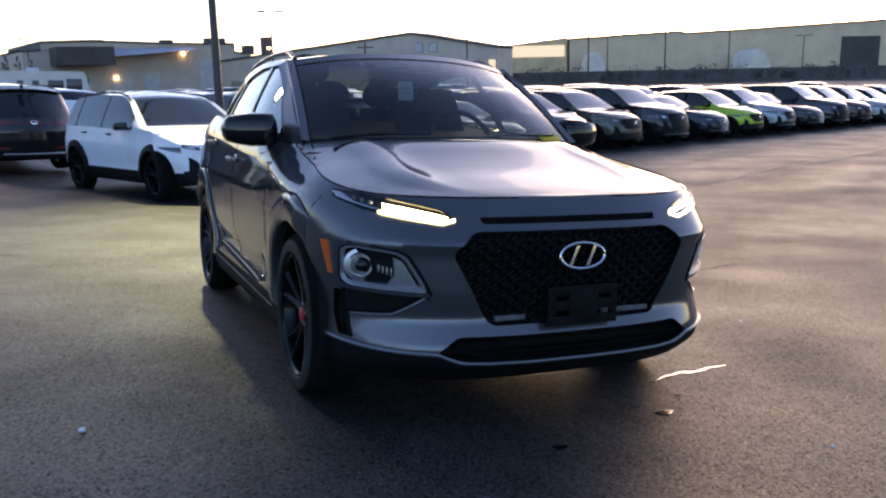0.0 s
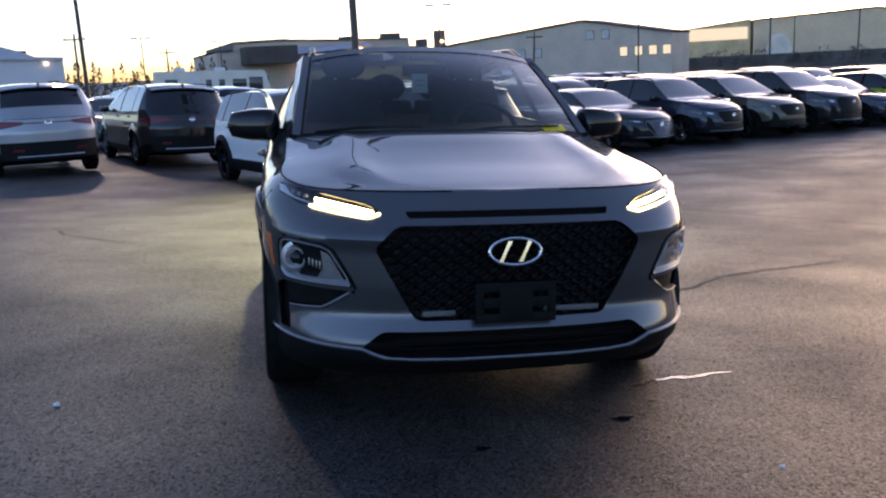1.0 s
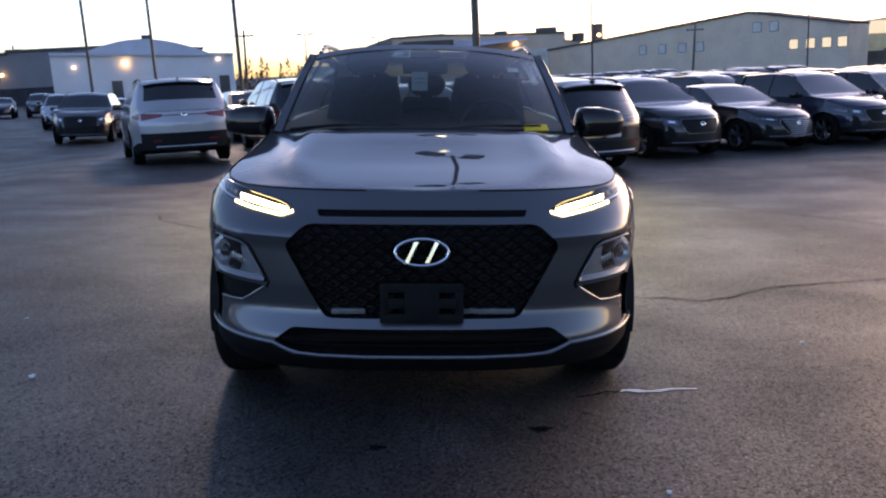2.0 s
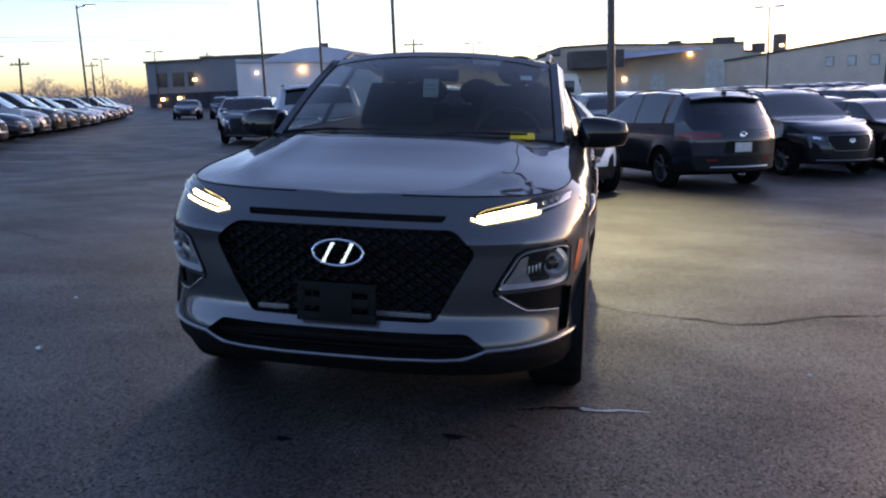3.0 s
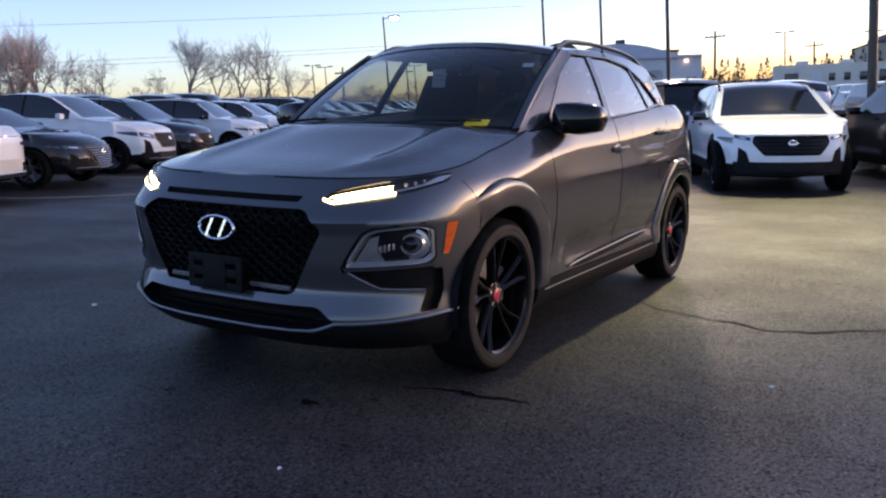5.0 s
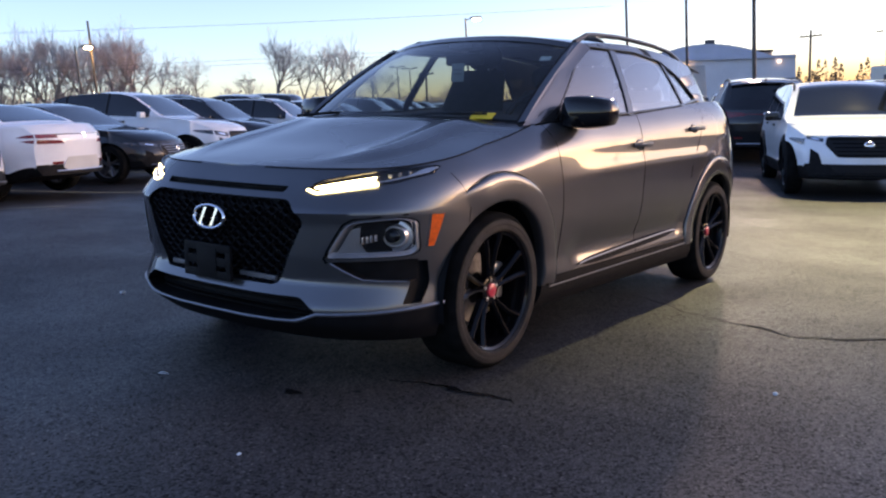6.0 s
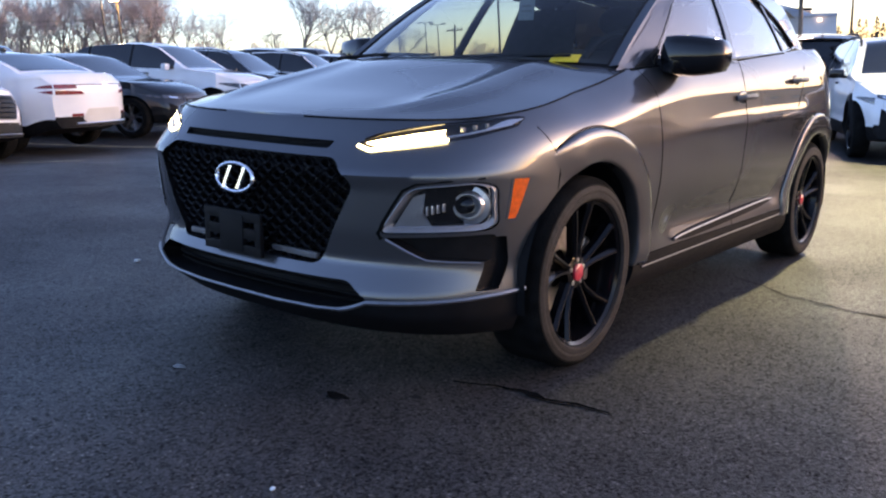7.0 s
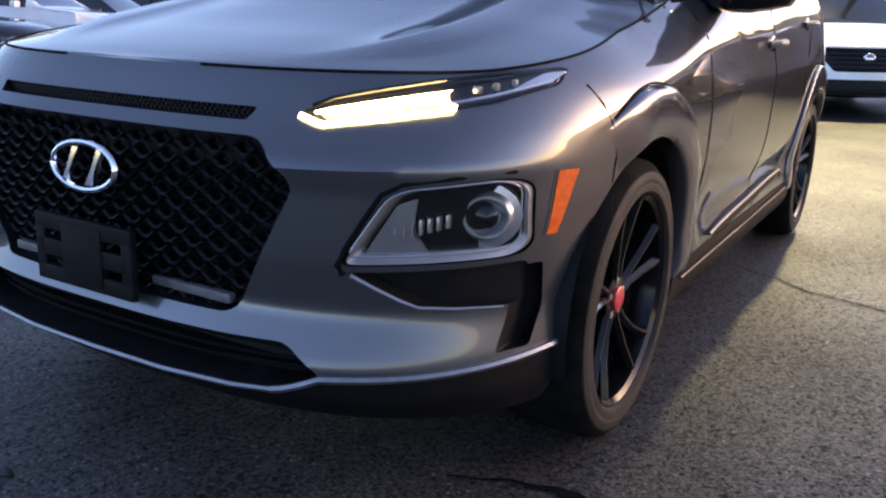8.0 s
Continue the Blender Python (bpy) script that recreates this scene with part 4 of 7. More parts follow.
def flank_details(car):
    for sd in (1, -1):
        def skin(y, z, o=0.0):
            return (sd * (flank_x(y, z) + o), y, z)
        # hood edge
        S = [k / 60 for k in range(5, 61)] + [1 + k / 26 for k in range(1, 5)]
        pts = [side_point(s, 1.0) for s in S]
        seam(car, [(sd * p[0], p[1], p[2] + 0.001) for p in pts], 0.003)
        # fender to bumper, arch cladding edge
        seam(car, [skin(*q) for q in ((-0.300, 0.845), (-0.275, 0.81), (-0.245, 0.765), (-0.232, 0.745), (-0.225, 0.70), (-0.23, 0.65))])
        for hub, a0, a1 in ((HUB_F, -4, 122), (HUB_R, -4, 180)):
            seam(car, [skin(hub + 0.494 * math.cos(radians(a)), HUB_Z + 0.012 + 0.494 * math.sin(radians(a)), 0.0005) for a in range(a0, a1, 3)], 0.003)
        # doors
        seam(car, [skin(0.50 + 0.02 * math.sin(k / 3), z) for k, z in enumerate([0.36 + 0.68 * q / 14 for q in range(15)])])
        seam(car, [skin(1.40 + 0.03 * q / 14, 0.34 + 0.75 * q / 14) for q in range(15)])
        seam(car, [skin(y, z) for y, z in ((2.42, 1.17), (2.40, 1.08), (2.33, 0.98), (2.22, 0.88), (2.14, 0.78), (2.12, 0.72))])
        seam(car, [skin(0.50 + 1.62 * q / 20, 0.335) for q in range(21)])
        seam(car, [skin(0.44 + 1.7 * q / 16, rim_height(0.44 + 1.7 * q / 16) - 0.002) for q in range(17)], 0.005)
        # sill trim: dark moulding with a bright upper edge
        rows = []
        for k in range(25):
            t = k / 24
            y, z = 0.72 + 1.25 * t, 0.358 + 0.046 * t
            hh = 0.020 * (1 - abs(2 * t - 1) ** 6)
            x = flank_x(y, z)
            rows.append([(sd * (x - 0.004), y, z - hh - 0.004), (sd * (x + 0.016), y, z - hh), (sd * (x + 0.014), y, z + hh * 0.4), (sd * (x - 0.004), y, z + hh)])
        mould = part("sill_moulding", grid_bm(rows), M_VALANCE, car, "dark sill moulding")
        part("bright_edge", tube_bm([(r_[2][0], r_[2][1], r_[2][2] + 0.003) for r_ in rows], 0.0045, 6), M_TRIM, mould)
        part("sill_trim", tube_bm([(sd * (flank_x(y, 0.29) + 0.006), y, 0.290 + 0.012 * (y - 0.45)) for y in [0.43 + 1.76 * k / 20 for k in range(21)]], 0.004, 6), M_RAIL, car)
        # amber side marker in its bezel
        rows, rows2 = [], []
        for k in range(9):
            t = k / 8
            z = 0.573 + 0.122 * t
            ya, yb = -0.434 + 0.008 * t, -0.408 + 0.040 * t
            rows.append([skin(ya + (yb - ya) * q / 4, z, 0.003) for q in range(5)])
            rows2.append([skin(ya - 0.010, z, -0.002), skin(ya - 0.006, z, 0.002), skin(yb + 0.008, z, 0.002), skin(yb + 0.012, z, -0.002)])
        bz = part("side_marker", grid_bm(rows2), M_GREY, car)
        part("reflector", grid_bm(rows), M_AMBER, bz, "amber side reflector")
        # door handles
        for y, z in ((1.30, 0.925), (2.14, 1.01)):
            x = flank_x(y, z)
            pts = [(sd * (x + 0.004), y, z), (sd * (x + 0.030), y + 0.03, z + 0.006), (sd * (x + 0.034), y + 0.10, z + 0.008), (sd * (x + 0.030), y + 0.17, z + 0.010), (sd * (x + 0.004), y + 0.20, z + 0.012)]
            hd = part("door_handle", tube_bm(pts, 0.013, 8), M_DULLGREY, car)
            # black lens on the skin stands in for the cup's shade
            own = bmesh.new()
            bmesh.ops.create_uvsphere(own, u_segments=16, v_segments=8, radius=1)
            own.transform(Matrix.Translation((sd * (x - 0.002), y + 0.085, z - 0.002)) @ Matrix.Diagonal((0.008, 0.065, 0.036, 1)))
            part("handle_cup_shade", own, M_GLOSSBLK, hd)
        # door mirror
        own = bmesh.new()
        bmesh.ops.create_cube(own, size=1)
        bmesh.ops.subdivide_edges(own, edges=own.edges[:], cuts=3, use_grid_fill=True)
        for v in own.verts:
            d = v.co.copy()
            n = d.normalized() * 0.62
            d = d.lerp(n, 0.55)
            v.co = Vector((d.x * 0.235, d.y * 0.17 + 0.03 * d.x, d.z * 0.140 * (1 - 0.25 * d.x)))
        own.transform(Matrix.Translation((0.895, 0.70, 1.092)) @ Matrix.Rotation(radians(8), 4, "Z"))
        own.transform(Matrix.Diagonal((sd, 1, 1, 1)))
        mi = part("door_mirror", own, M_GLOSSBLK, car, "gloss black door mirror", angle=80)
        part("mirror_foot", tube_bm([(sd * 0.765, 0.66, 1.045), (sd * 0.80, 0.665, 1.05), (sd * 0.845, 0.685, 1.062)], 0.034, 10, taper=0.026), M_PLASTIC, mi)
        part("mirror_glass", box_bm(sd * 0.898, 0.762, 1.095, 0.165, 0.006, 0.105, 0.002), M_CHROME, mi)
        part("repeater", box_bm(sd * 0.985, 0.690, 1.085, 0.012, 0.04, 0.012, 0.004), M_WHITE, mi)
        # black triangle ahead of the door glass
        rows = [[(sd * (upper_x(y, z) + 0.007), y, z) for y, z in ((0.50, 1.045), (0.56, 1.048), (0.64, 1.055))], [(sd * (upper_x(y, z) + 0.007), y, z) for y, z in ((0.62, 1.10), (0.645, 1.10), (0.67, 1.10))], [(sd * (upper_x(y, z) + 0.007), y, z) for y, z in ((0.705, 1.145), (0.708, 1.145), (0.712, 1.145))]]
        part("mirror_sail", grid_bm(rows), M_PLASTIC, car)
        # tail lamp wrapping the corner
        rows = []
        for k in range(13):
            y = 2.96 + 0.30 * k / 12
            rows.append([(sd * (flank_x(y, z) + 0.010), y, z) for z in [1.03 + 0.12 * q / 5 for q in range(6)]])
        part("tail_lamp", grid_bm(rows), M_TAILLAMP, car, "red tail lamp")
        # wiper
        x0 = 0.05 if sd > 0 else -0.62
        part("wiper", tube_bm([(x0, 0.255, 1.055), (x0 + 0.2, 0.30, 1.075), (x0 + 0.5, 0.335, 1.078)], 0.009, 6, taper=0.005), M_PLASTIC, car)
    part("roof_fin", box_bm(0, 2.62, roof_mid(2.62) + 0.022, 0.035, 0.14, 0.06, 0.014), M_GREY, car)


def seat(car, x, y, z, wide=0.50, high=0.52):
    rows = []
    for k in range(11):
        t = k / 10
        ww = wide * (0.5 - 0.12 * t ** 2)
        yy = y + 0.20 * t
        zz = z + high * t
        dep = 0.075 * (1 - 0.35 * t)
        rows.append([(x + ww * math.cos(a), yy + dep * math.sin(a) * (1.0 if math.sin(a) > 0 else 0.8 - 0.4 * abs(math.cos(a))), zz) for a in (2 * math.pi * q / 20 for q in range(20))])
    bm = grid_bm(rows, close_v=True)
    bm.faces.new([v for v in bm.verts][-20:])
    s = part("seat_back", bm, M_SEAT, car, "dark seat back", angle=60)
    own = bmesh.new()
    bmesh.ops.create_uvsphere(own, u_segments=20, v_segments=12, radius=1)
    own.transform(Matrix.Translation((x, y + 0.235, z + high + 0.09)) @ Matrix.Diagonal((0.135, 0.06, 0.095, 1)))
    part("headrest", own, M_SEAT, s, angle=80)
    for d in (-0.05, 0.05):
        part("headrest_post", tube_bm([(x + d, y + 0.205, z + high - 0.02), (x + d, y + 0.23, z + high + 0.05)], 0.006, 6), M_STEEL, s)


def cabin_details(car):
    rows = []
    for k in range(9):
        t = k / 8
        y = 0.42 + 0.62 * t
        z = 1.052 + 0.035 * math.sin(math.pi * t) - 0.05 * t
        rows.append([(0.70 * q, y - 0.12 * (1 - q * q) * (1 - t), z + 0.03 * math.exp(-((q - 0.5) / 0.28) ** 2) * t) for q in [j / 8 - 1 for j in range(17)]])
    part("dashboard", grid_bm(rows), M_CABIN, car, "dark dashboard", angle=60)
    for x in (0.37, -0.37):
        seat(car, x, 1.42, 0.84)
    for x in (0.36, 0.0, -0.36):
        seat(car, x, 2.22, 0.96, 0.42, 0.30)
    rows = []
    for k in range(36):
        a = 2 * math.pi * k / 36
        c = Vector((0.185 * math.cos(a), 0, 0.185 * math.sin(a)))
        rows.append([c + c.normalized() * 0.015 * math.cos(b) + Vector((0, 0.015 * math.sin(b), 0)) for b in (2 * math.pi * q / 8 for q in range(8))])
    bm = grid_bm(rows, close_u=True, close_v=True)
    for a in (0, 180, 270):
        tube_bm([(0, 0, 0), (0.17 * math.cos(radians(a)), 0, 0.17 * math.sin(radians(a)))], 0.018, 6, bm)
    bm.transform(pose(0.37, 1.06, 1.045, -28))
    part("steering_wheel", bm, M_SEAT, car, "dark steering wheel", angle=60)
    part("inner_mirror", box_bm(0, 0.92, 1.375, 0.24, 0.03, 0.065, 0.014), M_PLASTIC, car)
    part("sensor_box", box_bm(0, 0.93, 1.445, 0.16, 0.10, 0.035, 0.012), M_PLASTIC, car)
    own = box_bm(0, 0, 0, 0.115, 0.004, 0.052, 0.001)
    own.transform(pose(0.527, 0.335, 1.068, -58, 0, 8))
    part("paper_tag", own, M_YELLOW, car, "yellow paper tag under the glass")
    own = box_bm(0, 0, 0, 0.085, 0.002, 0.10, 0.0005)
    own.transform(pose(-0.03, 0.90, 1.305, -6))
    tg = part("hanging_label", own, M_LABEL, car, "white paper label hanging from the mirror, cabin shade in its colour")
    for k in range(3):
        b = box_bm(0, 0, 0, 0.055, 0.002, 0.008)
        b.transform(pose(-0.03, 0.898, 1.275 + 0.022 * k, -6))
        part("label_bar", b, M_DULLGREY, tg)
    own = box_bm(0, 0, 0, 0.06, 0.002, 0.038, 0.0005)
    own.transform(pose(0.475, 0.985, 1.372, -55, 0, 10))
    part("glass_sticker", own, M_WHITE, car, "pale green windscreen sticker")


HERO = crossover()

# ---------------------------------------------------------------- other parked cars
def vehicle(name, L, W, H, wb, top, belt, glass, lab, paint, dark, cab=0.72, clad=False, tail="bar", rails=False, tyre=0.35, grille=0.8, nose=0.10, rim_mat=None, lod=0, face="suv"):
    """A parked car lofted from its side line. top: (share of length, height); glass: shares of length where the windscreen starts and ends, the pillar, and the rear glass starts and ends."""
    car = empty(name, Matrix(), lab, "car")
    topz = table([a * L for a, b in top], [b for a, b in top], 0.05)
    beltz = table((0, 0.3 * L, L), (belt - 0.03, belt, belt + 0.07), 0.1)
    ax_f = (L - wb) * 0.46
    ax_r = ax_f + wb
    NS, NB = (30, 12) if lod else (96, 36)
    J_side, J_glass, J_top = (6, 3, 3) if lod else (16, 6, 8)

    def section(y):
        e0, e1 = min(1, y / 0.75), min(1, (L - y) / 0.6)
        w = W / 2 * (0.80 + 0.20 * (1 - (1 - e0) ** 2.2)) * (0.86 + 0.14 * (1 - (1 - e1) ** 2.2))
        zb = 0.24 + 0.05 * (1 - ease(0, 0.3, y)) + 0.10 * (1 - ease(0, 0.5, L - y))
        zt = topz(y)
        zs = min(zt - 0.015, beltz(y))
        pts = [(0, zb), (w * 0.90, zb)]
        for k in range(J_side):
            t = k / (J_side - 1)
            z = zb + 0.05 + (zs - zb - 0.05) * t
            bulge = 1 - 0.05 * (1 - ease(0, 0.18, t)) - 0.035 * ease(0.62, 1.0, t) - 0.018 * math.exp(-((t - 0.28) / 0.12) ** 2)
            for h in (ax_f, ax_r):
                bulge += 0.022 * (1 - ease(tyre + 0.05, tyre + 0.11, math.hypot(y - h, z - tyre)))
            pts.append((w * bulge, z))
        xw = pts[-1][0]
        gh = zt - zs
        xr = xw - min(gh * 0.40, xw * (1 - cab) + 0.02)
        for k in range(1, J_glass + 1):
            t = k / J_glass
            pts.append((xw + (xr - xw) * t + 0.012 * math.sin(math.pi * t), zs + (gh * 0.93) * t))
        for k in range(1, J_top + 1):
            q = 1 - k / J_top
            pts.append((xr * q, zs + gh * 0.93 + (gh * 0.07 + 0.012) * (1 - q ** 2.2)))
        return pts

    def warp(x, y, z):
        f = 1 - ease(0, 1.0, y)
        g = ease(L - 0.9, L, y)
        q = abs(x / (W / 2)) ** 2.3
        rake_f = 0.20 * f * ease(0.5, 1.1, z / (belt + 0.01))
        return (x, y - nose + 0.55 * f * q + rake_f * 1.1 - 0.36 * g * q - 0.30 * g * max(0, (z - 0.85)), z)

    ys = [L * k / NS for k in range(NS + 1)]
    secs = [section(y) for y in ys]
    nj = len(secs[0])
    bm = bmesh.new()
    vl = [[bm.verts.new(warp(x, y, z)) for x, z in s] for y, s in zip(ys, secs)]
    vr = [[vl[i][j] if j in (0, nj - 1) else bm.verts.new(warp(-x, y, z)) for j, (x, z) in enumerate(s)] for i, (y, s) in enumerate(zip(ys, secs))]
    g0, g1, gb, g2, g3 = [v * L for v in glass]
    j_g0, j_g1, j_t1 = 2 + J_side - 1, 2 + J_side - 1 + J_glass, nj - 1
    for vs in (vl, vr):
        for i in range(NS):
            ym = (ys[i] + ys[i + 1]) / 2
            for j in range(nj - 1):
                f = bm.faces.new((vs[i][j], vs[i + 1][j], vs[i + 1][j + 1], vs[i][j + 1]))
                zm = sum(v.co.z for v in f.verts) / 4
                k = 0
                if j < j_g0 and (j - 1.5) / (J_side - 1) < 0.13:
                    k = 1
                elif clad and j < j_g0 and (j - 1.5) / (J_side - 1) < 0.22:
                    k = 1
                elif j_g0 <= j < j_g1 and secs[i][j_g1][1] - secs[i][j_g0][1] > 0.12 and g0 + (0.10 if lod else 0.045) * L < ym < g3 - (0.04 if lod else 0.075) * L and abs(ym - gb) > 0.035 and (lod or abs(ym - gb - 0.215 * L) > 0.03):
                    k = 2
                elif j_g1 <= j - (not lod) and (g0 < ym < g1 or g2 < ym < g3):
                    k = 2
                elif j_g0 <= j < j_g1 and secs[i][j_g1][1] - secs[i][j_g0][1] > 0.12 and g0 + 0.05 * L < ym < g3 - 0.08 * L:
                    k = 1
                tt = (j - 1.5) / (J_side - 1)
                if lod and (0.72 if tail == "pair" else 0.78) < tt < 0.95 and j < j_g0 and ym > 0.945 * L:
                    k = 4
                if lod and 0.74 + 0.9 * (ym / L) < tt < 0.93 and j < j_g0 and ym < 0.10 * L:
                    k = 3
                f.material_index = k
    for row, ym in ((0, 0.0), (NS, L)):
        prev = None
        for j in range(1, nj):
            a, b = vl[row][j], vr[row][j]
            x, z = secs[row][j]
            n = NB
            cur = [a] + [bm.verts.new(warp(x * (1 - 2 * k / n), ys[row], z)) for k in range(1, n)] + [b] if j < nj - 1 else [vl[row][j]] * (n + 1)
            if prev:
                for k in range(n):
                    quad = [prev[k], prev[k + 1], cur[k + 1], cur[k]]
                    quad = list(dict.fromkeys(quad))
                    if len(quad) < 3:
                        continue
                    try:
                        f = bm.faces.new(quad)
                    except ValueError:
                        continue
                    q = abs(1 - (2 * k + 1) / n)
                    t = (j - 2) / (J_side - 1)
                    m = 0
                    if row == 0:
                        if t <= (0.32 if clad else 0.20):
                            m = 1
                        elif lod and 0.40 < t < 0.88 and q < grille * (0.50 + 0.28 * t):
                            m = 5
                        elif lod and 0.74 < t < 0.93 and q > grille * 0.80:
                            m = 3
                    else:
                        if t <= {"tall": 0.42, "low": 0.24}.get(face, 0.34):
                            m = 1
                        elif lod and tail == "bar" and 0.74 < t < 0.93:
                            m = 4
                        elif lod and tail == "pair" and 0.72 < t < 0.95 and q > 0.62:
                            m = 4
                        elif t > 1.02 and q < 0.88 and j <= j_g1:
                            m = 2
                    f.material_index = m
            prev = cur
    bmesh.ops.remove_doubles(bm, verts=bm.verts, dist=1e-4)
    bmesh.ops.holes_fill(bm, edges=[e for e in bm.edges if e.is_boundary], sides=0)
    bmesh.ops.recalc_face_normals(bm, faces=bm.faces)
    me = bpy.data.meshes.new("shell")
    bm.to_mesh(me)
    bm.free()
    for m in (paint, M_PLASTIC, dark, M_HEADLAMP, M_TAILLAMP, M_GRILLE):
        me.materials.append(m)
    cut = None
    for sd in (1, -1):
        for h in (ax_f, ax_r):
            own = lathe_bm([(W / 2 - 0.30, 0.0), (W / 2 - 0.30, tyre + 0.035), (W / 2 + 0.3, tyre + 0.035), (W / 2 + 0.3, 0.0)], 40)
            bmesh.ops.remove_doubles(own, verts=own.verts, dist=1e-5)
            bmesh.ops.delete(own, geom=[f for f in own.faces if f.calc_area() < 1e-8], context="FACES")
            own.transform(Matrix.Translation((0, h - nose, tyre + 0.01)) @ Matrix.Diagonal((sd, 1, 1, 1)))
            cut = join_bm(cut, own)
    if not lod:
        me = carve(me, cut, M_PLASTIC)
    else:
        cut.free()
    for nm, m2 in split_mesh(me).items():
        key = {paint.name: "body", M_PLASTIC.name: "cladding", dark.name: "window_glass", M_HEADLAMP.name: "headlamp", M_TAILLAMP.name: "tail_lamp", M_GRILLE.name: "grille"}[nm]
        for piece in (islands(m2) if key in ("headlamp", "tail_lamp", "window_glass") else [m2]):
            ob = part_mesh(key, piece, bpy.data.materials[nm], car, angle=32)
            if key == "body":
                ob.material_slots[0].link = "OBJECT"
                ob.material_slots[0].material = paint
    if lod:
        for sd in (1, -1):
            for h in (ax_f, ax_r):
                own = lathe_bm([(-0.10, 0.0), (-0.10, tyre), (0.10, tyre), (0.12, tyre * 0.7), (0.10, 0.0)], 16)
                own.transform(Matrix.Translation((sd * (W / 2 - 0.09), h - nose, tyre)) @ Matrix.Diagonal((sd, 1, 1, 1)))
                part("tyre", own, M_RUBBER, car)
        return car
    for sd in (1, -1):
        for h in (ax_f, ax_r):
            wheel_parts(car, sd * (W / 2 - 0.125), h - nose, sd, rim_mat or M_RIM, None, tyre, 0.22, 5, False, rim_r=tyre * 0.68)
        # door mirror
        ym = (glass[0] + 0.075) * L
        s = section(ym)
        own = box_bm(sd * (s[j_g0][0] + 0.12), ym - nose, belt + 0.06, 0.20, 0.11, 0.13, 0.035)
        box_bm(sd * (s[j_g0][0] + 0.02), ym - nose + 0.02, belt + 0.02, 0.10, 0.05, 0.05, 0.012, own)
        mi = part("door_mirror", own, M_GLOSSBLK, car)
        mi.material_slots[0].link = "OBJECT"
        mi.material_slots[0].material = M_GLOSSBLK
        for hy in (0.50, 0.70):
            sy = section(hy * L)
            part("door_handle", box_bm(sd * (sy[J_side - 1][0] + 0.012), hy * L - nose, sy[J_side - 1][1] + 0.01, 0.022, 0.17, 0.028, 0.008), M_PLASTIC, car)
        if rails:
            pts = []
            for k in range(15):
                y = L * (0.42 + 0.42 * k / 14)
                s = section(y)
                pts.append((sd * (s[j_g1][0] - 0.03), y - nose, s[j_g1][1] + (0.035 if 0 < k < 14 else 0.0)))
            part("roof_rail", tube_bm(pts, 0.016, 6), M_PLASTIC, car)
    def side_x(y, z):
        s = section(y)[1:2 + J_side]
        return float(np.interp(z, [q[1] for q in s], [q[0] for q in s]))

    def flank_sheet(y0, y1, low, high, sd, off=0.006):
        rows_ = []
        for i in range(11):
            t = i / 10
            y = y0 + (y1 - y0) * t
            a, b = low(t), high(t)
            rows_.append([warp(sd * (side_x(y, a + (b - a) * q / 4) + (off if 0 < q < 4 else off - 0.008)), y, a + (b - a) * q / 4) for q in range(5)])
        return grid_bm(rows_)

    N, T = topz(0.0), topz(L)
    for sd in (1, -1):
        if clad:
            for h in (ax_f, ax_r):
                rows_ = []
                for a in range(-20, 201, 6):
                    row_ = []
                    for rad, o in ((tyre + 0.028, -0.05), (tyre + 0.030, 0.014), (tyre + 0.095, 0.018), (tyre + 0.128, 0.014), (tyre + 0.134, -0.012)):
                        y, z = h + rad * math.cos(radians(a)), max(0.27, tyre + rad * math.sin(radians(a)))
                        y = min(L - 0.02, max(0.02, y))
                        row_.append(warp(sd * (side_x(y, z) + o), y, z))
                    rows_.append(row_)
                part("arch_cladding", grid_bm(rows_), M_PLASTIC, car)
        lo, hi = N * (0.80 if face != "low" else 0.84) + 0.04, N * 0.955
        part("headlamp", flank_sheet(0.0, 0.088 * L, lambda t: lo + 0.085 * t, lambda t: lo + 0.085 * t + (hi - lo) * (1 - t) ** 0.8 + 0.004, sd), M_HEADLAMP, car)
        if face == "low":
            part("tail_lamp", flank_sheet(L - 0.20, L, lambda t: T * (0.945 - 0.01 * t), lambda t: T * 0.949 + 0.051 * T * t ** 0.6, sd), M_TAILLAMP, car)
            part("tail_lamp", flank_sheet(L - 0.15, L, lambda t: T * (0.89 - 0.04 * t), lambda t: T * (0.893 + 0.022 * t), sd), M_TAILLAMP, car)
        else:
            part("tail_lamp", flank_sheet(L - 0.34, L, lambda t: T * 0.90 - 0.06 * T * t, lambda t: T * 0.90 + 0.012 + 0.065 * T * t ** 0.7, sd), M_TAILLAMP, car)
    # nose: grille, lamps, intake, ducts, trim and badge laid on the skin
    def nose_y(x, z):
        return warp(x, 0.0, z)[1]

    def tail_y(x, z):
        return warp(x, L, z)[1]

    N = topz(0.0)
    hw = secs[0][J_side][0]
    G = {"suv": (0.60, 0.93, 0.60, 0.46, 0.80, 0.93), "wide": (0.67, 0.975, 0.66, 0.50, 0.90, 0.985), "tall": (0.50, 0.96, 0.66, 0.60, 0.80, 0.95), "low": (0.42, 0.93, 0.56, 0.22, 0.86, 0.96)}[face]
    gl = rounded([(-hw * G[2], N * G[1]), (hw * G[2], N * G[1]), (hw * (G[2] + 0.03), N * (G[0] * 0.35 + G[1] * 0.65)), (hw * G[3], N * G[0]), (-hw * G[3], N * G[0]), (-hw * (G[2] + 0.03), N * (G[0] * 0.35 + G[1] * 0.65))], 0.03)
    gp = part("grille", skin_patch(gl, 0.004, 1, 0.03, 0.06, nose_y), M_GRILLE, car, "dark grille", angle=40)
    nb = 9 if face == "low" else 5
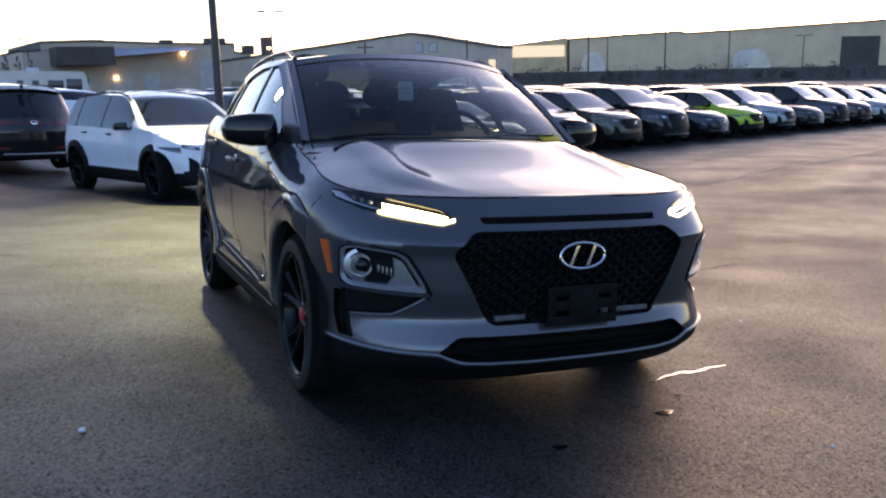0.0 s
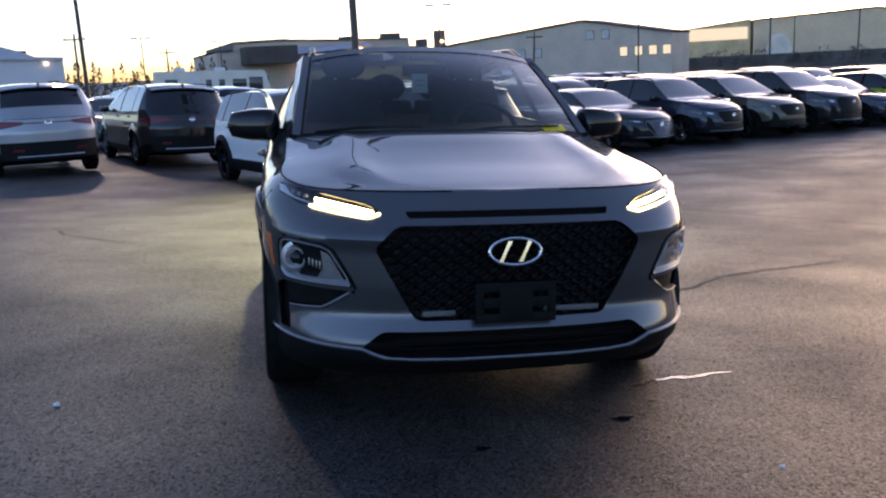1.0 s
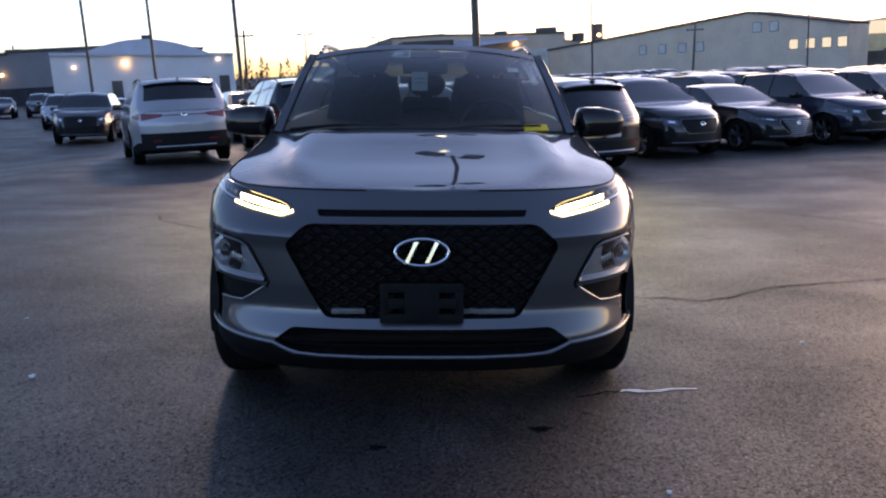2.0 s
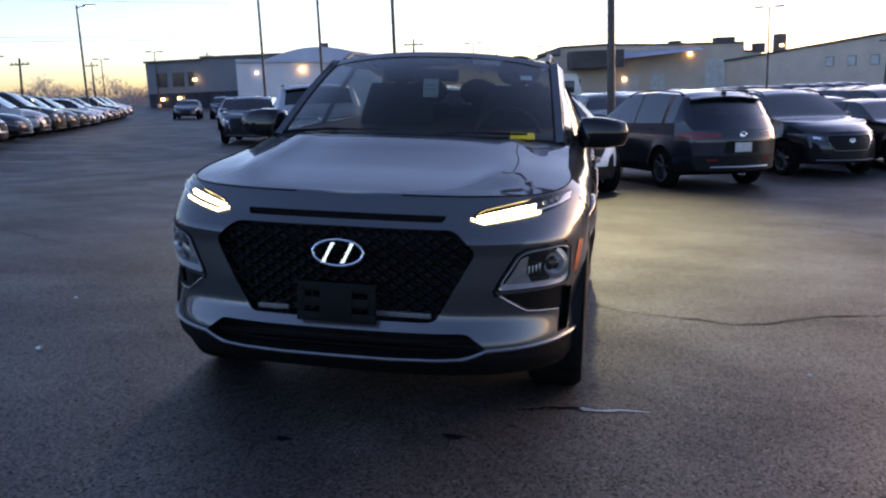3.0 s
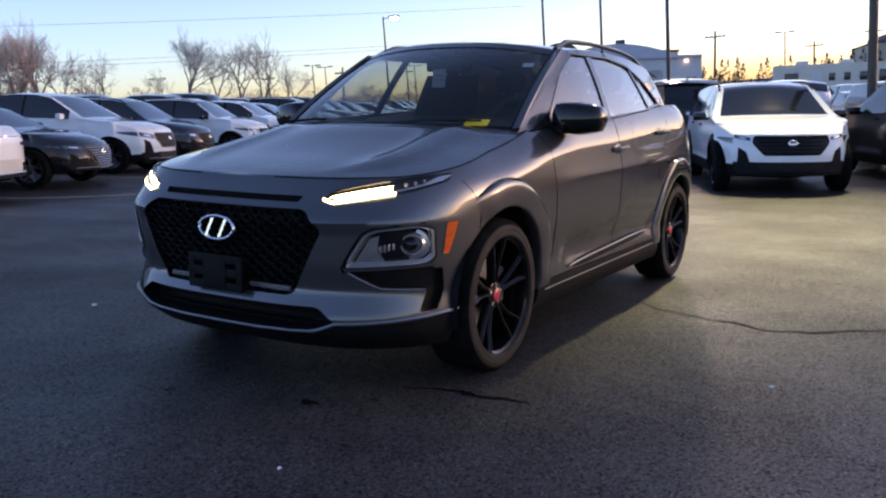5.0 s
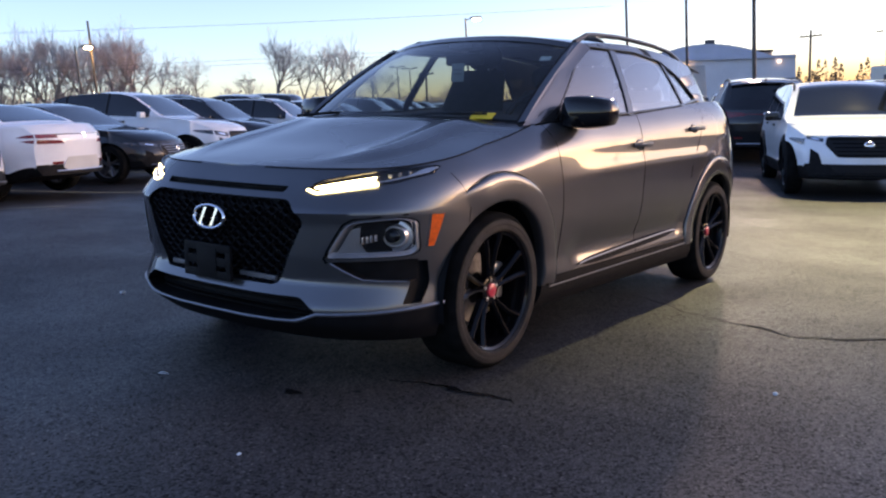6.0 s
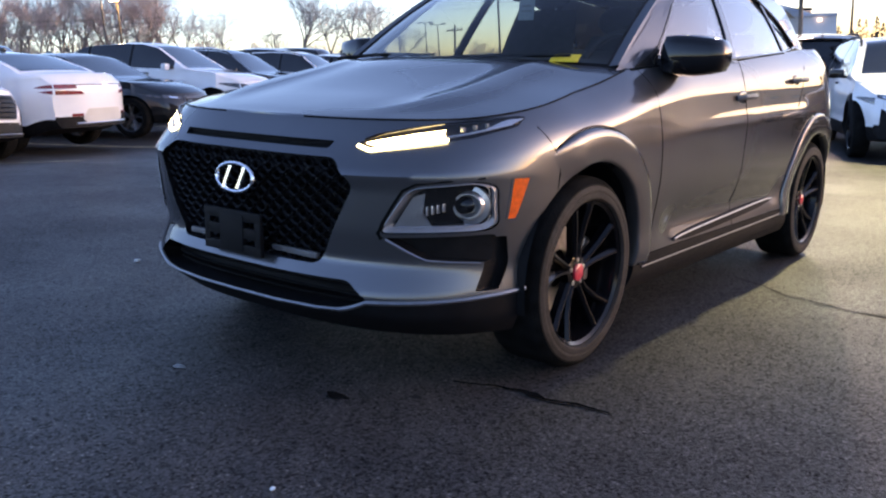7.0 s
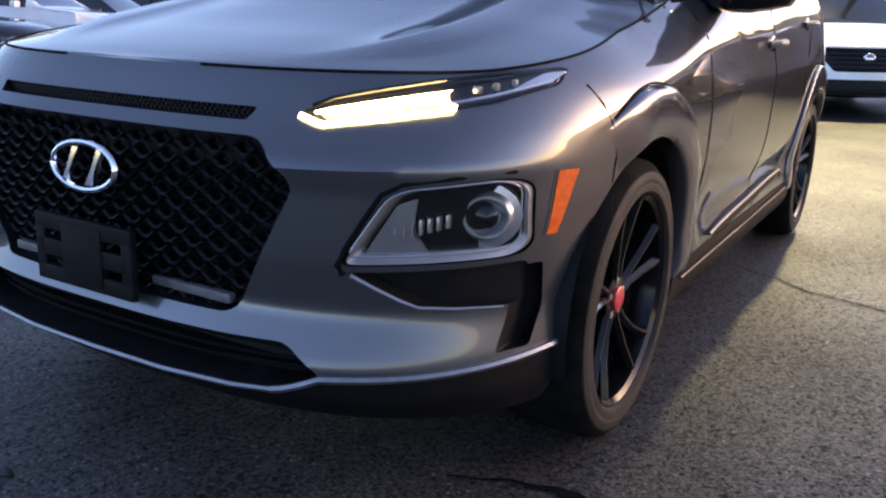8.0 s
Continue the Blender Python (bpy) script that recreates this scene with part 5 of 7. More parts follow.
    for k in range(nb):
        z = N * (G[0] + (G[1] - G[0]) * (k + 0.5) / nb)
        xw = hw * (G[3] + (G[2] - G[3]) * (k + 0.5) / nb) * 0.95
        part("grille_bar", tube_bm([(x, nose_y(x, z) - 0.008, z) for x in [xw * (q / 6 - 1) for q in range(13)]], 0.008, 5), M_SILVER if face == "low" else M_GRILLEBLK, gp)
    own = tube_bm([(x, nose_y(x, z) - 0.006, z) for x, z in dense(gl, 0.08) + [gl[0]]], 0.009, 5, cap=False)
    part("grille_frame", own, M_TRIM if face in ("suv", "low") else M_GRILLEBLK, gp)
    part("lower_intake", skin_patch(rounded([(-hw * 0.62, 0.47), (hw * 0.62, 0.47), (hw * 0.55, 0.36), (-hw * 0.55, 0.36)], 0.02), 0.004, 1, 0.02, 0.08, nose_y), M_GRILLE, car)
    for sd in (1, -1):
        x0 = hw * (G[2] + 0.07)
        hl = rounded([(x0, N * G[4]), (x0 - 0.01, N * (G[5] - 0.03)), (hw * 0.985, N * (G[5] + 0.02)), (hw * 0.985, N * (G[4] + 0.05))], 0.012)
        hp = part("headlamp", skin_patch(hl, 0.005, sd, 0.02, 0.04, nose_y), M_HEADLAMP, car, "clear headlamp")
        part("lamp_eye", skin_patch(rounded(shrink(hl, 0.45), 0.008), 0.009, sd, 0.004, 0.04, nose_y), M_CHROME, hp)
        dk = rounded([(hw * 0.72, 0.42), (hw * 0.80, N * 0.72), (hw * 0.93, N * 0.80), (hw * 0.95, 0.42)], 0.02)
        part("duct", skin_patch(dk, 0.004, sd, 0.02, 0.06, nose_y), M_PLASTIC, car)
        # tail lamps
        T = topz(L)
        side = secs[NS][J_side][0] * 0.985
        if face == "low":
            strips = [((0.66, 0.94), (0.69, 0.99), (1, 1.0), (1, 0.935)), ((0.54, 0.85), (0.60, 0.90), (1, 0.915), (1, 0.85))]
        else:
            strips = [((0.50 if tail == "pair" else 0.56, 0.90), (0.48 if tail == "pair" else 0.54, 0.945), (1, 0.975), (1, 0.84))]
        for st in strips:
            tl = rounded([(side if u == 1 else hw * u, T * v) for u, v in st], 0.008 if face == "low" else 0.012)
            part("tail_lamp", skin_patch(tl, -0.006, sd, -0.02, 0.04, tail_y), M_TAILLAMP, car, "red tail lamp")
        part("bumper_reflector", skin_patch(rounded([(hw * 0.60, 0.50), (hw * 0.82, 0.50), (hw * 0.82, 0.535), (hw * 0.60, 0.535)], 0.006), -0.006, sd, -0.01, 0.06, tail_y), M_TAILLAMP, car)
    T = topz(L)
    if tail == "bar":
        part("tail_bar", skin_patch(rounded([(-hw * 0.55, T * 0.913), (hw * 0.55, T * 0.913), (hw * 0.55, T * 0.930), (-hw * 0.55, T * 0.930)], 0.006), -0.005, 1, -0.01, 0.06, tail_y), M_TAILLAMP, car)
    if face == "low":
        part("plate_recess", skin_patch(rounded([(-0.44, 0.46), (-0.34, 0.60), (0.34, 0.60), (0.44, 0.46), (0.36, 0.40), (-0.36, 0.40)], 0.02), -0.004, 1, -0.01, 0.06, tail_y), M_RECESS, car, "pale empty plate recess")
    elif face != "tall":
        zp = T * 0.72
        rc = part("plate_recess", skin_patch(rounded([(-0.33, zp - 0.10), (-0.30, zp + 0.10), (0.30, zp + 0.10), (0.33, zp - 0.10)], 0.02), -0.004, 1, -0.01, 0.06, tail_y), M_PLASTIC, car)
        part("rear_plate", box_bm(0, tail_y(0, zp) + 0.012, zp, 0.31, 0.012, 0.155, 0.004), M_PLATE, rc)
    part("rear_trim", tube_bm([(x, tail_y(x, 0.40) + 0.010, 0.40) for x in [hw * 0.75 * (q / 8 - 1) for q in range(17)]], 0.016, 6), M_SILVER, car)
    part("bumper_trim", tube_bm([(x, nose_y(x, 0.33) - 0.006, 0.33) for x in [hw * 0.85 * (q / 8 - 1) for q in range(17)]], 0.012, 6), M_PLASTIC if clad else M_TRIM, car)
    for fy, zz, sg in ((nose_y(0, N * (G[1] - 0.10)) - 0.018, N * (G[1] - 0.12), 1), (tail_y(0, T * 0.92) + 0.010, T * 0.92, -1))[:1 if face == "low" else 2]:
        own = lathe_bm([(-0.008, 0.0), (-0.008, 0.060), (0.0, 0.066), (0.008, 0.060), (0.012, 0.048), (0.008, 0.040), (0.006, 0.0)], 20)
        own.transform(Matrix.Translation((0, fy, zz)) @ Matrix.Rotation(-sg * math.pi / 2, 4, "Z") @ Matrix.Diagonal((1, 1, 0.8, 1)))
        part("badge", own, M_CHROME, car)
    if topz(L * 0.9) > 1.3:
        sy = L * glass[3] + 0.03
        sz = topz(sy)
        sw = section(sy)[j_g1][0] * 0.93
        prof = [(-0.16, 0.035), (0.02, 0.045), (0.13, 0.010), (0.12, -0.030), (-0.02, -0.020), (-0.16, -0.02)]
        cy = warp(0, sy, sz)[1]
        own = grid_bm([[(sw * x * (1 - 0.03 * (i == 0 or i == 6)), cy + a - 0.10 * x * x, sz + b - 0.05 * x * x) for a, b in prof] for i, x in enumerate((-1, -0.7, -0.35, 0, 0.35, 0.7, 1))], close_v=True)
        bmesh.ops.holes_fill(own, edges=[e for e in own.edges if e.is_boundary], sides=0)
        part("rear_spoiler", own, M_GLOSSBLK, car)
    part("roof_fin", box_bm(0, L * (glass[3] - 0.03) - nose, topz(L * (glass[3] - 0.03)) + 0.03, 0.03, 0.12, 0.07, 0.012), M_GLOSSBLK, car)
    return car


M_DARKGLASS = mat("parked_car_glass", (0.010, 0.012, 0.014), 0.05, vary=0.3, scale=2, spec=0.5, coat=1.0, coat_ior=1.3)
M_HEADLAMP = mat("headlamp_unit", (0.07, 0.073, 0.08), 0.12, 0.4, vary=0.6, scale=14, coat=1.0)
M_GRILLE = mat("dark_grille", (0.006, 0.006, 0.007), 0.55, vary=0.6, scale=50, bump=0.4, bump_scale=60, spec=0.25)
M_RIM = mat("dark_alloy_rim", (0.10, 0.10, 0.105), 0.3, 0.8, vary=0.3, scale=20)
M_RECESS = mat("pale_plate_recess", (0.55, 0.54, 0.50), 0.4, vary=0.06, scale=3)
M_PLATE = mat("plate_blank", (0.5, 0.5, 0.5), 0.5, vary=0.2, scale=20)
PAINTS = {
    "white": car_paint("white_paint", (0.82, 0.83, 0.84), 0.0, 0.4), "black": car_paint("black_paint", (0.008, 0.008, 0.010), 0.2),
    "navy": car_paint("dark_blue_paint", (0.012, 0.018, 0.035), 0.4), "silver": car_paint("silver_paint", (0.34, 0.35, 0.37), 0.9),
    "charcoal": car_paint("charcoal_paint", (0.011, 0.015, 0.024), 0.4), "bronze": car_paint("bronze_brown_paint", (0.10, 0.085, 0.06), 0.5),
    "lime": car_paint("lime_green_paint", (0.36, 0.58, 0.02), 0.1), "maroon": car_paint("dark_red_paint", (0.06, 0.012, 0.016), 0.4),
    "green": car_paint("dark_green_paint", (0.02, 0.035, 0.028), 0.4),
}
SUV_TOP = [(0, 0.84), (0.015, 0.90), (0.05, 0.96), (0.12, 1.01), (0.25, 1.08), (0.285, 1.11), (0.43, 1.57), (0.50, 1.645), (0.64, 1.665), (0.82, 1.62), (0.91, 1.54), (0.97, 1.22), (1.0, 0.98)]
LOW_TOP = [(a, b - 0.015 * (a > 0.4) * (a < 0.95)) for a, b in SUV_TOP]
BIG_TOP = [(0, 0.93), (0.015, 1.0), (0.05, 1.06), (0.12, 1.11), (0.24, 1.17), (0.27, 1.20), (0.40, 1.65), (0.47, 1.73), (0.66, 1.75), (0.86, 1.71), (0.94, 1.62), (0.98, 1.30), (1.0, 1.06)]
SEDAN_TOP = [(0, 0.73), (0.015, 0.80), (0.05, 0.86), (0.12, 0.91), (0.30, 0.985), (0.33, 1.0), (0.47, 1.37), (0.53, 1.415), (0.61, 1.42), (0.72, 1.36), (0.86, 1.09), (0.93, 1.055), (0.972, 1.085), (0.985, 1.05), (1.0, 0.91)]
COUPE_TOP = [(0, 0.92), (0.015, 0.98), (0.05, 1.03), (0.12, 1.07), (0.27, 1.13), (0.315, 1.17), (0.46, 1.61), (0.53, 1.68), (0.62, 1.69), (0.78, 1.62), (0.90, 1.45), (0.97, 1.18), (1.0, 1.0)]
SMALL_TOP = [(0, 0.78), (0.015, 0.84), (0.05, 0.90), (0.12, 0.95), (0.25, 1.03), (0.28, 1.06), (0.43, 1.48), (0.50, 1.545), (0.64, 1.56), (0.82, 1.51), (0.92, 1.42), (0.97, 1.13), (1.0, 0.92)]
KIND = {}


def kind(key):
    """Each kind of car is built once, then copied."""
    if key not in KIND:
        P = PAINTS["black"]
        KIND[key] = {
            "suv": lambda: vehicle("suv_car", 4.60, 1.86, 1.67, 2.72, SUV_TOP, 1.06, (0.285, 0.455, 0.565, 0.90, 0.97), "parked suv", P, M_DARKGLASS, rails=True, tail="pair"),
            "rugged": lambda: vehicle("suv_car", 4.72, 1.92, 1.62, 2.81, LOW_TOP, 1.05, (0.285, 0.455, 0.565, 0.90, 0.97), "parked suv", P, M_DARKGLASS, clad=True, rails=True, tail="pair", tyre=0.365, face="wide", rim_mat=M_RIMBLK),
            "big": lambda: vehicle("suv_car", 4.95, 1.97, 1.75, 2.90, BIG_TOP, 1.12, (0.265, 0.42, 0.54, 0.91, 0.975), "parked suv", P, M_DARKGLASS, rails=True, tail="bar", tyre=0.375, face="tall"),
            "sedan": lambda: vehicle("sedan_car", 4.72, 1.84, 1.42, 2.78, SEDAN_TOP, 0.94, (0.31, 0.475, 0.555, 0.68, 0.845), "parked sedan", P, M_DARKGLASS, cab=0.68, tail="pair", tyre=0.34, nose=0.12, face="low"),
            "coupe": lambda: vehicle("suv_car", 4.95, 1.95, 1.69, 2.95, COUPE_TOP, 1.13, (0.315, 0.475, 0.575, 0.86, 0.955), "parked suv", P, M_DARKGLASS, tail="bar", tyre=0.375, grille=0.8),
            "small": lambda: vehicle("crossover_car", 4.30, 1.80, 1.56, 2.62, SMALL_TOP, 1.02, (0.275, 0.445, 0.555, 0.90, 0.97), "parked crossover", P, M_DARKGLASS, clad=True, tail="pair", tyre=0.34, face="wide"),
            "far_suv": lambda: vehicle("suv_car", 4.60, 1.86, 1.67, 2.72, SUV_TOP, 1.06, (0.285, 0.455, 0.565, 0.90, 0.97), "parked suv", P, M_DARKGLASS, tail="pair", lod=1),
            "far_sedan": lambda: vehicle("sedan_car", 4.72, 1.84, 1.42, 2.78, SEDAN_TOP, 0.94, (0.31, 0.475, 0.555, 0.68, 0.845), "parked sedan", P, M_DARKGLASS, cab=0.68, tail="pair", tyre=0.34, lod=1),
            "far_big": lambda: vehicle("suv_car", 4.95, 1.97, 1.75, 2.90, BIG_TOP, 1.12, (0.265, 0.42, 0.54, 0.91, 0.975), "parked suv", P, M_DARKGLASS, tail="bar", tyre=0.375, lod=1),
        }[key]()
        KIND[key].matrix_world = Matrix.Translation((0, -400, -50))
    return KIND[key]


def ground_pose(x, y, heading):
    """A pose on the sloping ground, nose along heading (degrees from -Y, anticlockwise)."""
    e = 0.8
    n = Vector((-(ground_z(x + e, y) - ground_z(x - e, y)) / (2 * e), -(ground_z(x, y + e) - ground_z(x, y - e)) / (2 * e), 1)).normalized()
    q = Vector((0, 0, 1)).rotation_difference(n)
    return Matrix.Translation((x, y, ground_z(x, y))) @ q.to_matrix().to_4x4() @ Matrix.Rotation(radians(heading), 4, "Z")


USED = set()


def park(key, colour, x, y, heading, lab, group=""):
    """Put a car with its nose's middle at (x, y), or its tail there when the heading points away."""
    src = kind(key)
    m = ground_pose(x, y, heading)
    if key in USED:
        ob = copy_thing(src, m)
    else:
        ob = src
        ob.matrix_world = m
        USED.add(key)
    for c in ob.children:
        if c.name.split(".")[0] == "body" or key == "coupe" and c.name.split(".")[0] == "door_mirror":
            c.material_slots[0].material = PAINTS[colour]
    return tagged(ob, lab, "car", group)


HEAD = 22.0
hx, hy = math.sin(radians(HEAD)), -math.cos(radians(HEAD))


def park_tail(key, colour, x, y, heading, lab, group=""):
    """Park with the tail's middle at (x, y) and the nose pointing away along heading + 180."""
    ln = {"suv": 4.5, "rugged": 4.62, "big": 4.85, "sedan": 4.6, "small": 4.2}[key]
    return park(key, colour, x - math.sin(radians(heading)) * ln, y + math.cos(radians(heading)) * ln, heading + 180, lab, group)


BLOCK = "cars in the middle block"
park("rugged", "white", 0.52, 9.50, HEAD, "white suv with black arch cladding facing the lane", BLOCK)
park_tail("suv", "charcoal", 3.20, 10.9, HEAD + 5, "dark charcoal suv parked tail first to the lane", BLOCK)
park_tail("big", "black", -2.43, 15.1, HEAD, "large black suv parked tail first behind the white suv", BLOCK)
park_tail("big", "silver", -4.78, 13.2, HEAD + 1, "silver suv with roof rails parked tail first", BLOCK)
park("sedan", "green", -4.6, 20.6, HEAD, "dark green sedan nose to nose with the large black suv", BLOCK)
park("big", "black", -11.9, 25.4, 14, "large black suv facing the lane alone", BLOCK)
park("suv", "silver", -17.5, 37.0, 20, "silver suv farther along the lane", BLOCK)
park("suv", "navy", -22.0, 47.0, 24, "dark blue suv far along the lane", BLOCK)
for ky, co, x, y in (("far_suv", "white", -7.6, 39.3), ("far_sedan", "maroon", -10.0, 38.4), ("far_suv", "charcoal", -12.3, 37.5), ("far_sedan", "white", -14.6, 36.6), ("far_sedan", "charcoal", -29.2, 54.3), ("far_suv", "charcoal", -26.9, 55.6)):
    park(ky, co, x, y, HEAD, {"white": "white", "maroon": "dark red", "charcoal": "charcoal"}[co] + " car far behind the middle block", BLOCK)
ROW = [("suv", "black", "black suv with a wide grille"), ("sedan", "black", "black low sedan with a sloping nose"), ("suv", "navy", "dark blue suv beside the black sedan"), ("rugged", "bronze", "bronze brown suv in the long row"),
       ("big", "black", "large black suv in the long row"), ("sedan", "navy", "dark blue sedan in the long row"), ("small", "lime", "lime green crossover in the long row"), ("suv", "silver", "silver suv beside the lime green crossover"),
       ("sedan", "black", "black sedan in the long row"), ("big", "charcoal", "large charcoal suv in the long row"), ("suv", "maroon", "dark red suv in the long row"), ("suv", "silver", "silver grey suv in the long row"), ("small", "white", "white crossover in the long row"),
       ("suv", "white", "white suv near the row's end"), ("sedan", "silver", "silver sedan near the row's end"), ("suv", "charcoal", "charcoal suv near the row's end")]
for k, (ky, co, lb) in enumerate(ROW):
    park(ky, co, 5.5 + 2.30 * k, 13.4 + 0.87 * k, HEAD, lb, "cars in the long row")
# the row across the lane, noses to the lane
SIDE = 115.0


def lane_row(k):
    """Where the nose of the k-th car across the lane stands."""
    return -10.8 - 1.56 * k, 6.35 + 3.24 * k


LEFT = [("suv", "white", "white suv with a black grille at the row's start"), None, ("sedan", "black", "black sedan with a broad silver grille"), ("coupe", "white", "white suv with a sloping roof in the row across the lane"), ("suv", "charcoal", "charcoal suv in the row across the lane"),
        ("suv", "white", "white suv with roof rails in the row"), ("small", "white", "white crossover in the row across the lane"), ("sedan", "navy", "dark blue sedan in the row across the lane"), ("suv", "silver", "silver suv in the row across the lane"),
        ("big", "black", "large black suv in the row across the lane"), ("suv", "black", "black suv in the row across the lane"), ("suv", "green", "dark green suv in the row across the lane"), ("sedan", "silver", "silver sedan far along the row"),
        ("small", "white", "white crossover far along the row"), ("rugged", "silver", "grey suv far along the row"), ("sedan", "maroon", "dark red sedan far along the row"), ("suv", "black", "black suv far along the row"), ("suv", "white", "white suv at the far end of the row"), ("suv", "silver", "silver suv at the far end of the row")]
for k, it in enumerate(LEFT):
    x, y = lane_row(k - 2)
    if it:
        if k == 0:
            x, y = -8.13, 1.96
        if k in (2, 4):
            x, y = (x + 0.15, y + 0.23) if k == 2 else (x - 0.24, y - 0.35)
        park(*it[:2], x, y, SIDE, it[2], "cars in the row across the lane")
    else:
        park_tail("sedan", "white", -9.20, 4.02, SIDE, "white sedan parked tail first to the lane", "cars in the row across the lane")
BACK = ["black", "charcoal", "white", "silver", "navy", "black", "white", "charcoal", "maroon", "silver", "black", "white"]
for k in range(14):
    x, y = lane_row(k - 3)
    x, y = x - 10.2, y - 4.7
    park(("far_suv", "far_sedan", "far_big")[(k * 5) % 3], BACK[k % 12], x, y, SIDE + 180, BACK[k % 12] + " car in the second row across the lane", "cars in the second row")
# rows behind, down to the buildings
rnd = random.Random(4)
for r_ in range(8):
    off = 9.5 + 8.2 * r_ + 3.0 * (r_ // 2)
    for k in range(-3 - r_, 22):
        if r_ == 0 and k < 0 or rnd.random() < 0.06:
            continue
        x = 5.5 + 2.34 * k - hx * off + rnd.uniform(-0.15, 0.15)
        y = 13.4 + 0.88 * k - hy * off + rnd.uniform(-0.15, 0.15)
        if x < -6 + 0.0 * y:
            continue
        co = rnd.choice(["black", "black", "charcoal", "silver", "white", "navy", "maroon", "silver", "white", "charcoal"])
        ky = rnd.choice(["far_suv", "far_suv", "far_sedan", "far_big"])
        park(ky, co, x, y, HEAD + 180 * (r_ % 2), {"far_suv": co + " suv in the crowded back rows", "far_sedan": co + " sedan in the crowded back rows", "far_big": "large " + co + " suv in the crowded back rows"}[ky], "cars in the back rows")

# ---------------------------------------------------------------- buildings round the lot
M_BEIGE = mat("beige_block_wall", (0.62, 0.48, 0.38), 0.85, vary=0.15, scale=0.4, fine=0.4, fine_scale=4, bump=0.2, bump_scale=8)
M_TAN = mat("tan_metal_wall", (0.80, 0.56, 0.36), 0.7, vary=0.15, scale=0.3, fine=0.4, fine_scale=3)
M_DARKROOF = mat("dark_roof", (0.09, 0.085, 0.085), 0.8, vary=0.2, scale=0.5)
M_BROWN = mat("brown_canopy", (0.085, 0.070, 0.062), 0.8, vary=0.2, scale=0.5)
M_WALLWHITE = mat("white_panel_wall", (0.62, 0.63, 0.66), 0.7, vary=0.08, scale=0.4, fine=0.3, fine_scale=5)
M_BLUEROOF = mat("pale_blue_metal_roof", (0.42, 0.46, 0.55), 0.45, 0.3, vary=0.1, scale=0.6)
M_OFFICE = mat("grey_office_cladding", (0.16, 0.165, 0.18), 0.6, vary=0.12, scale=0.5, fine=0.3, fine_scale=5)
M_PANE = mat("building_pane", (0.03, 0.035, 0.045), 0.1, vary=0.3, scale=1.0)
M_PALEPANE = mat("pale_pane", (0.5, 0.5, 0.48), 0.3, vary=0.15, scale=1.0)
M_GLOW = mat("window_and_wall_glow", (0.9, 0.8, 0.5), 0.4, emit=0.09, emit_color=(1.0, 0.86, 0.55))
M_LITLAMP = mat("lit_wall_lamp", (1.0, 0.8, 0.4), 0.4, emit=2.0, emit_color=(1.0, 0.70, 0.30))
M_STREETLAMP = mat("lit_street_lamp", (1.0, 0.9, 0.6), 0.4, emit=16.0, emit_color=(1.0, 0.84, 0.42))
M_WHITELAMP = mat("lit_white_lamp", (1.0, 0.95, 0.85), 0.4, emit=0.3, emit_color=(1.0, 0.93, 0.8))
M_POLE = mat("painted_steel_pole", (0.075, 0.065, 0.06), 0.5, 0.4, vary=0.2, scale=3)
M_WOOD = mat("weathered_pole_wood", (0.12, 0.09, 0.07), 0.9, vary=0.3, scale=3, bump=0.3, bump_scale=30)
M_RV = mat("cream_motorhome_shell", (0.62, 0.60, 0.55), 0.4, vary=0.06, scale=1.0, coat=0.4)
M_BARK = mat("bare_bark", (0.22, 0.18, 0.16), 0.9, vary=0.3, scale=6)
M_TWIG = mat("bare_twigs", (0.38, 0.31, 0.30), 0.9, vary=0.3, scale=2)
M_PINE = mat("evergreen_foliage", (0.11, 0.085, 0.06), 0.9, vary=0.5, scale=3)
M_YWALL = mat("yellow_panel_wall", (0.74, 0.52, 0.28), 0.7, vary=0.2, scale=0.4)
M_TENT = mat("cream_tent_skin", (0.78, 0.68, 0.56), 0.6, vary=0.12, scale=0.5)
M_SEAM = mat("pale_worn_seam", (0.13, 0.125, 0.115), 0.7, vary=0.4, scale=3, fine=0.5, fine_scale=60)
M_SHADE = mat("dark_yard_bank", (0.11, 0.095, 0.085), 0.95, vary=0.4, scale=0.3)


def on_wall(A, B, u, z, out=0.0):
    """A place on an upright wall from A to B, seen from the lot side."""
    d = Vector((B[0] - A[0], B[1] - A[1], 0))
    n = Vector((d.y, -d.x, 0)).normalized()
    if n.y > 0:
        n = -n
    return Vector((A[0] + d.x * u, A[1] + d.y * u, z)) + n * out


def wall_box(A, B, u0, u1, z0, z1, out, thick):
    """A slab standing proud of the wall by out, thick behind that."""
    bm = bmesh.new()
    f = [bm.verts.new(on_wall(A, B, u, z, out)) for u, z in ((u0, z0), (u1, z0), (u1, z1), (u0, z1))]
    b = [bm.verts.new(on_wall(A, B, u, z, out - thick)) for u, z in ((u0, z0), (u1, z0), (u1, z1), (u0, z1))]
    bm.faces.new(f)
    bm.faces.new(b)
    for i in range(4):
        bm.faces.new((f[i], f[(i + 1) % 4], b[(i + 1) % 4], b[i]))
    return bm


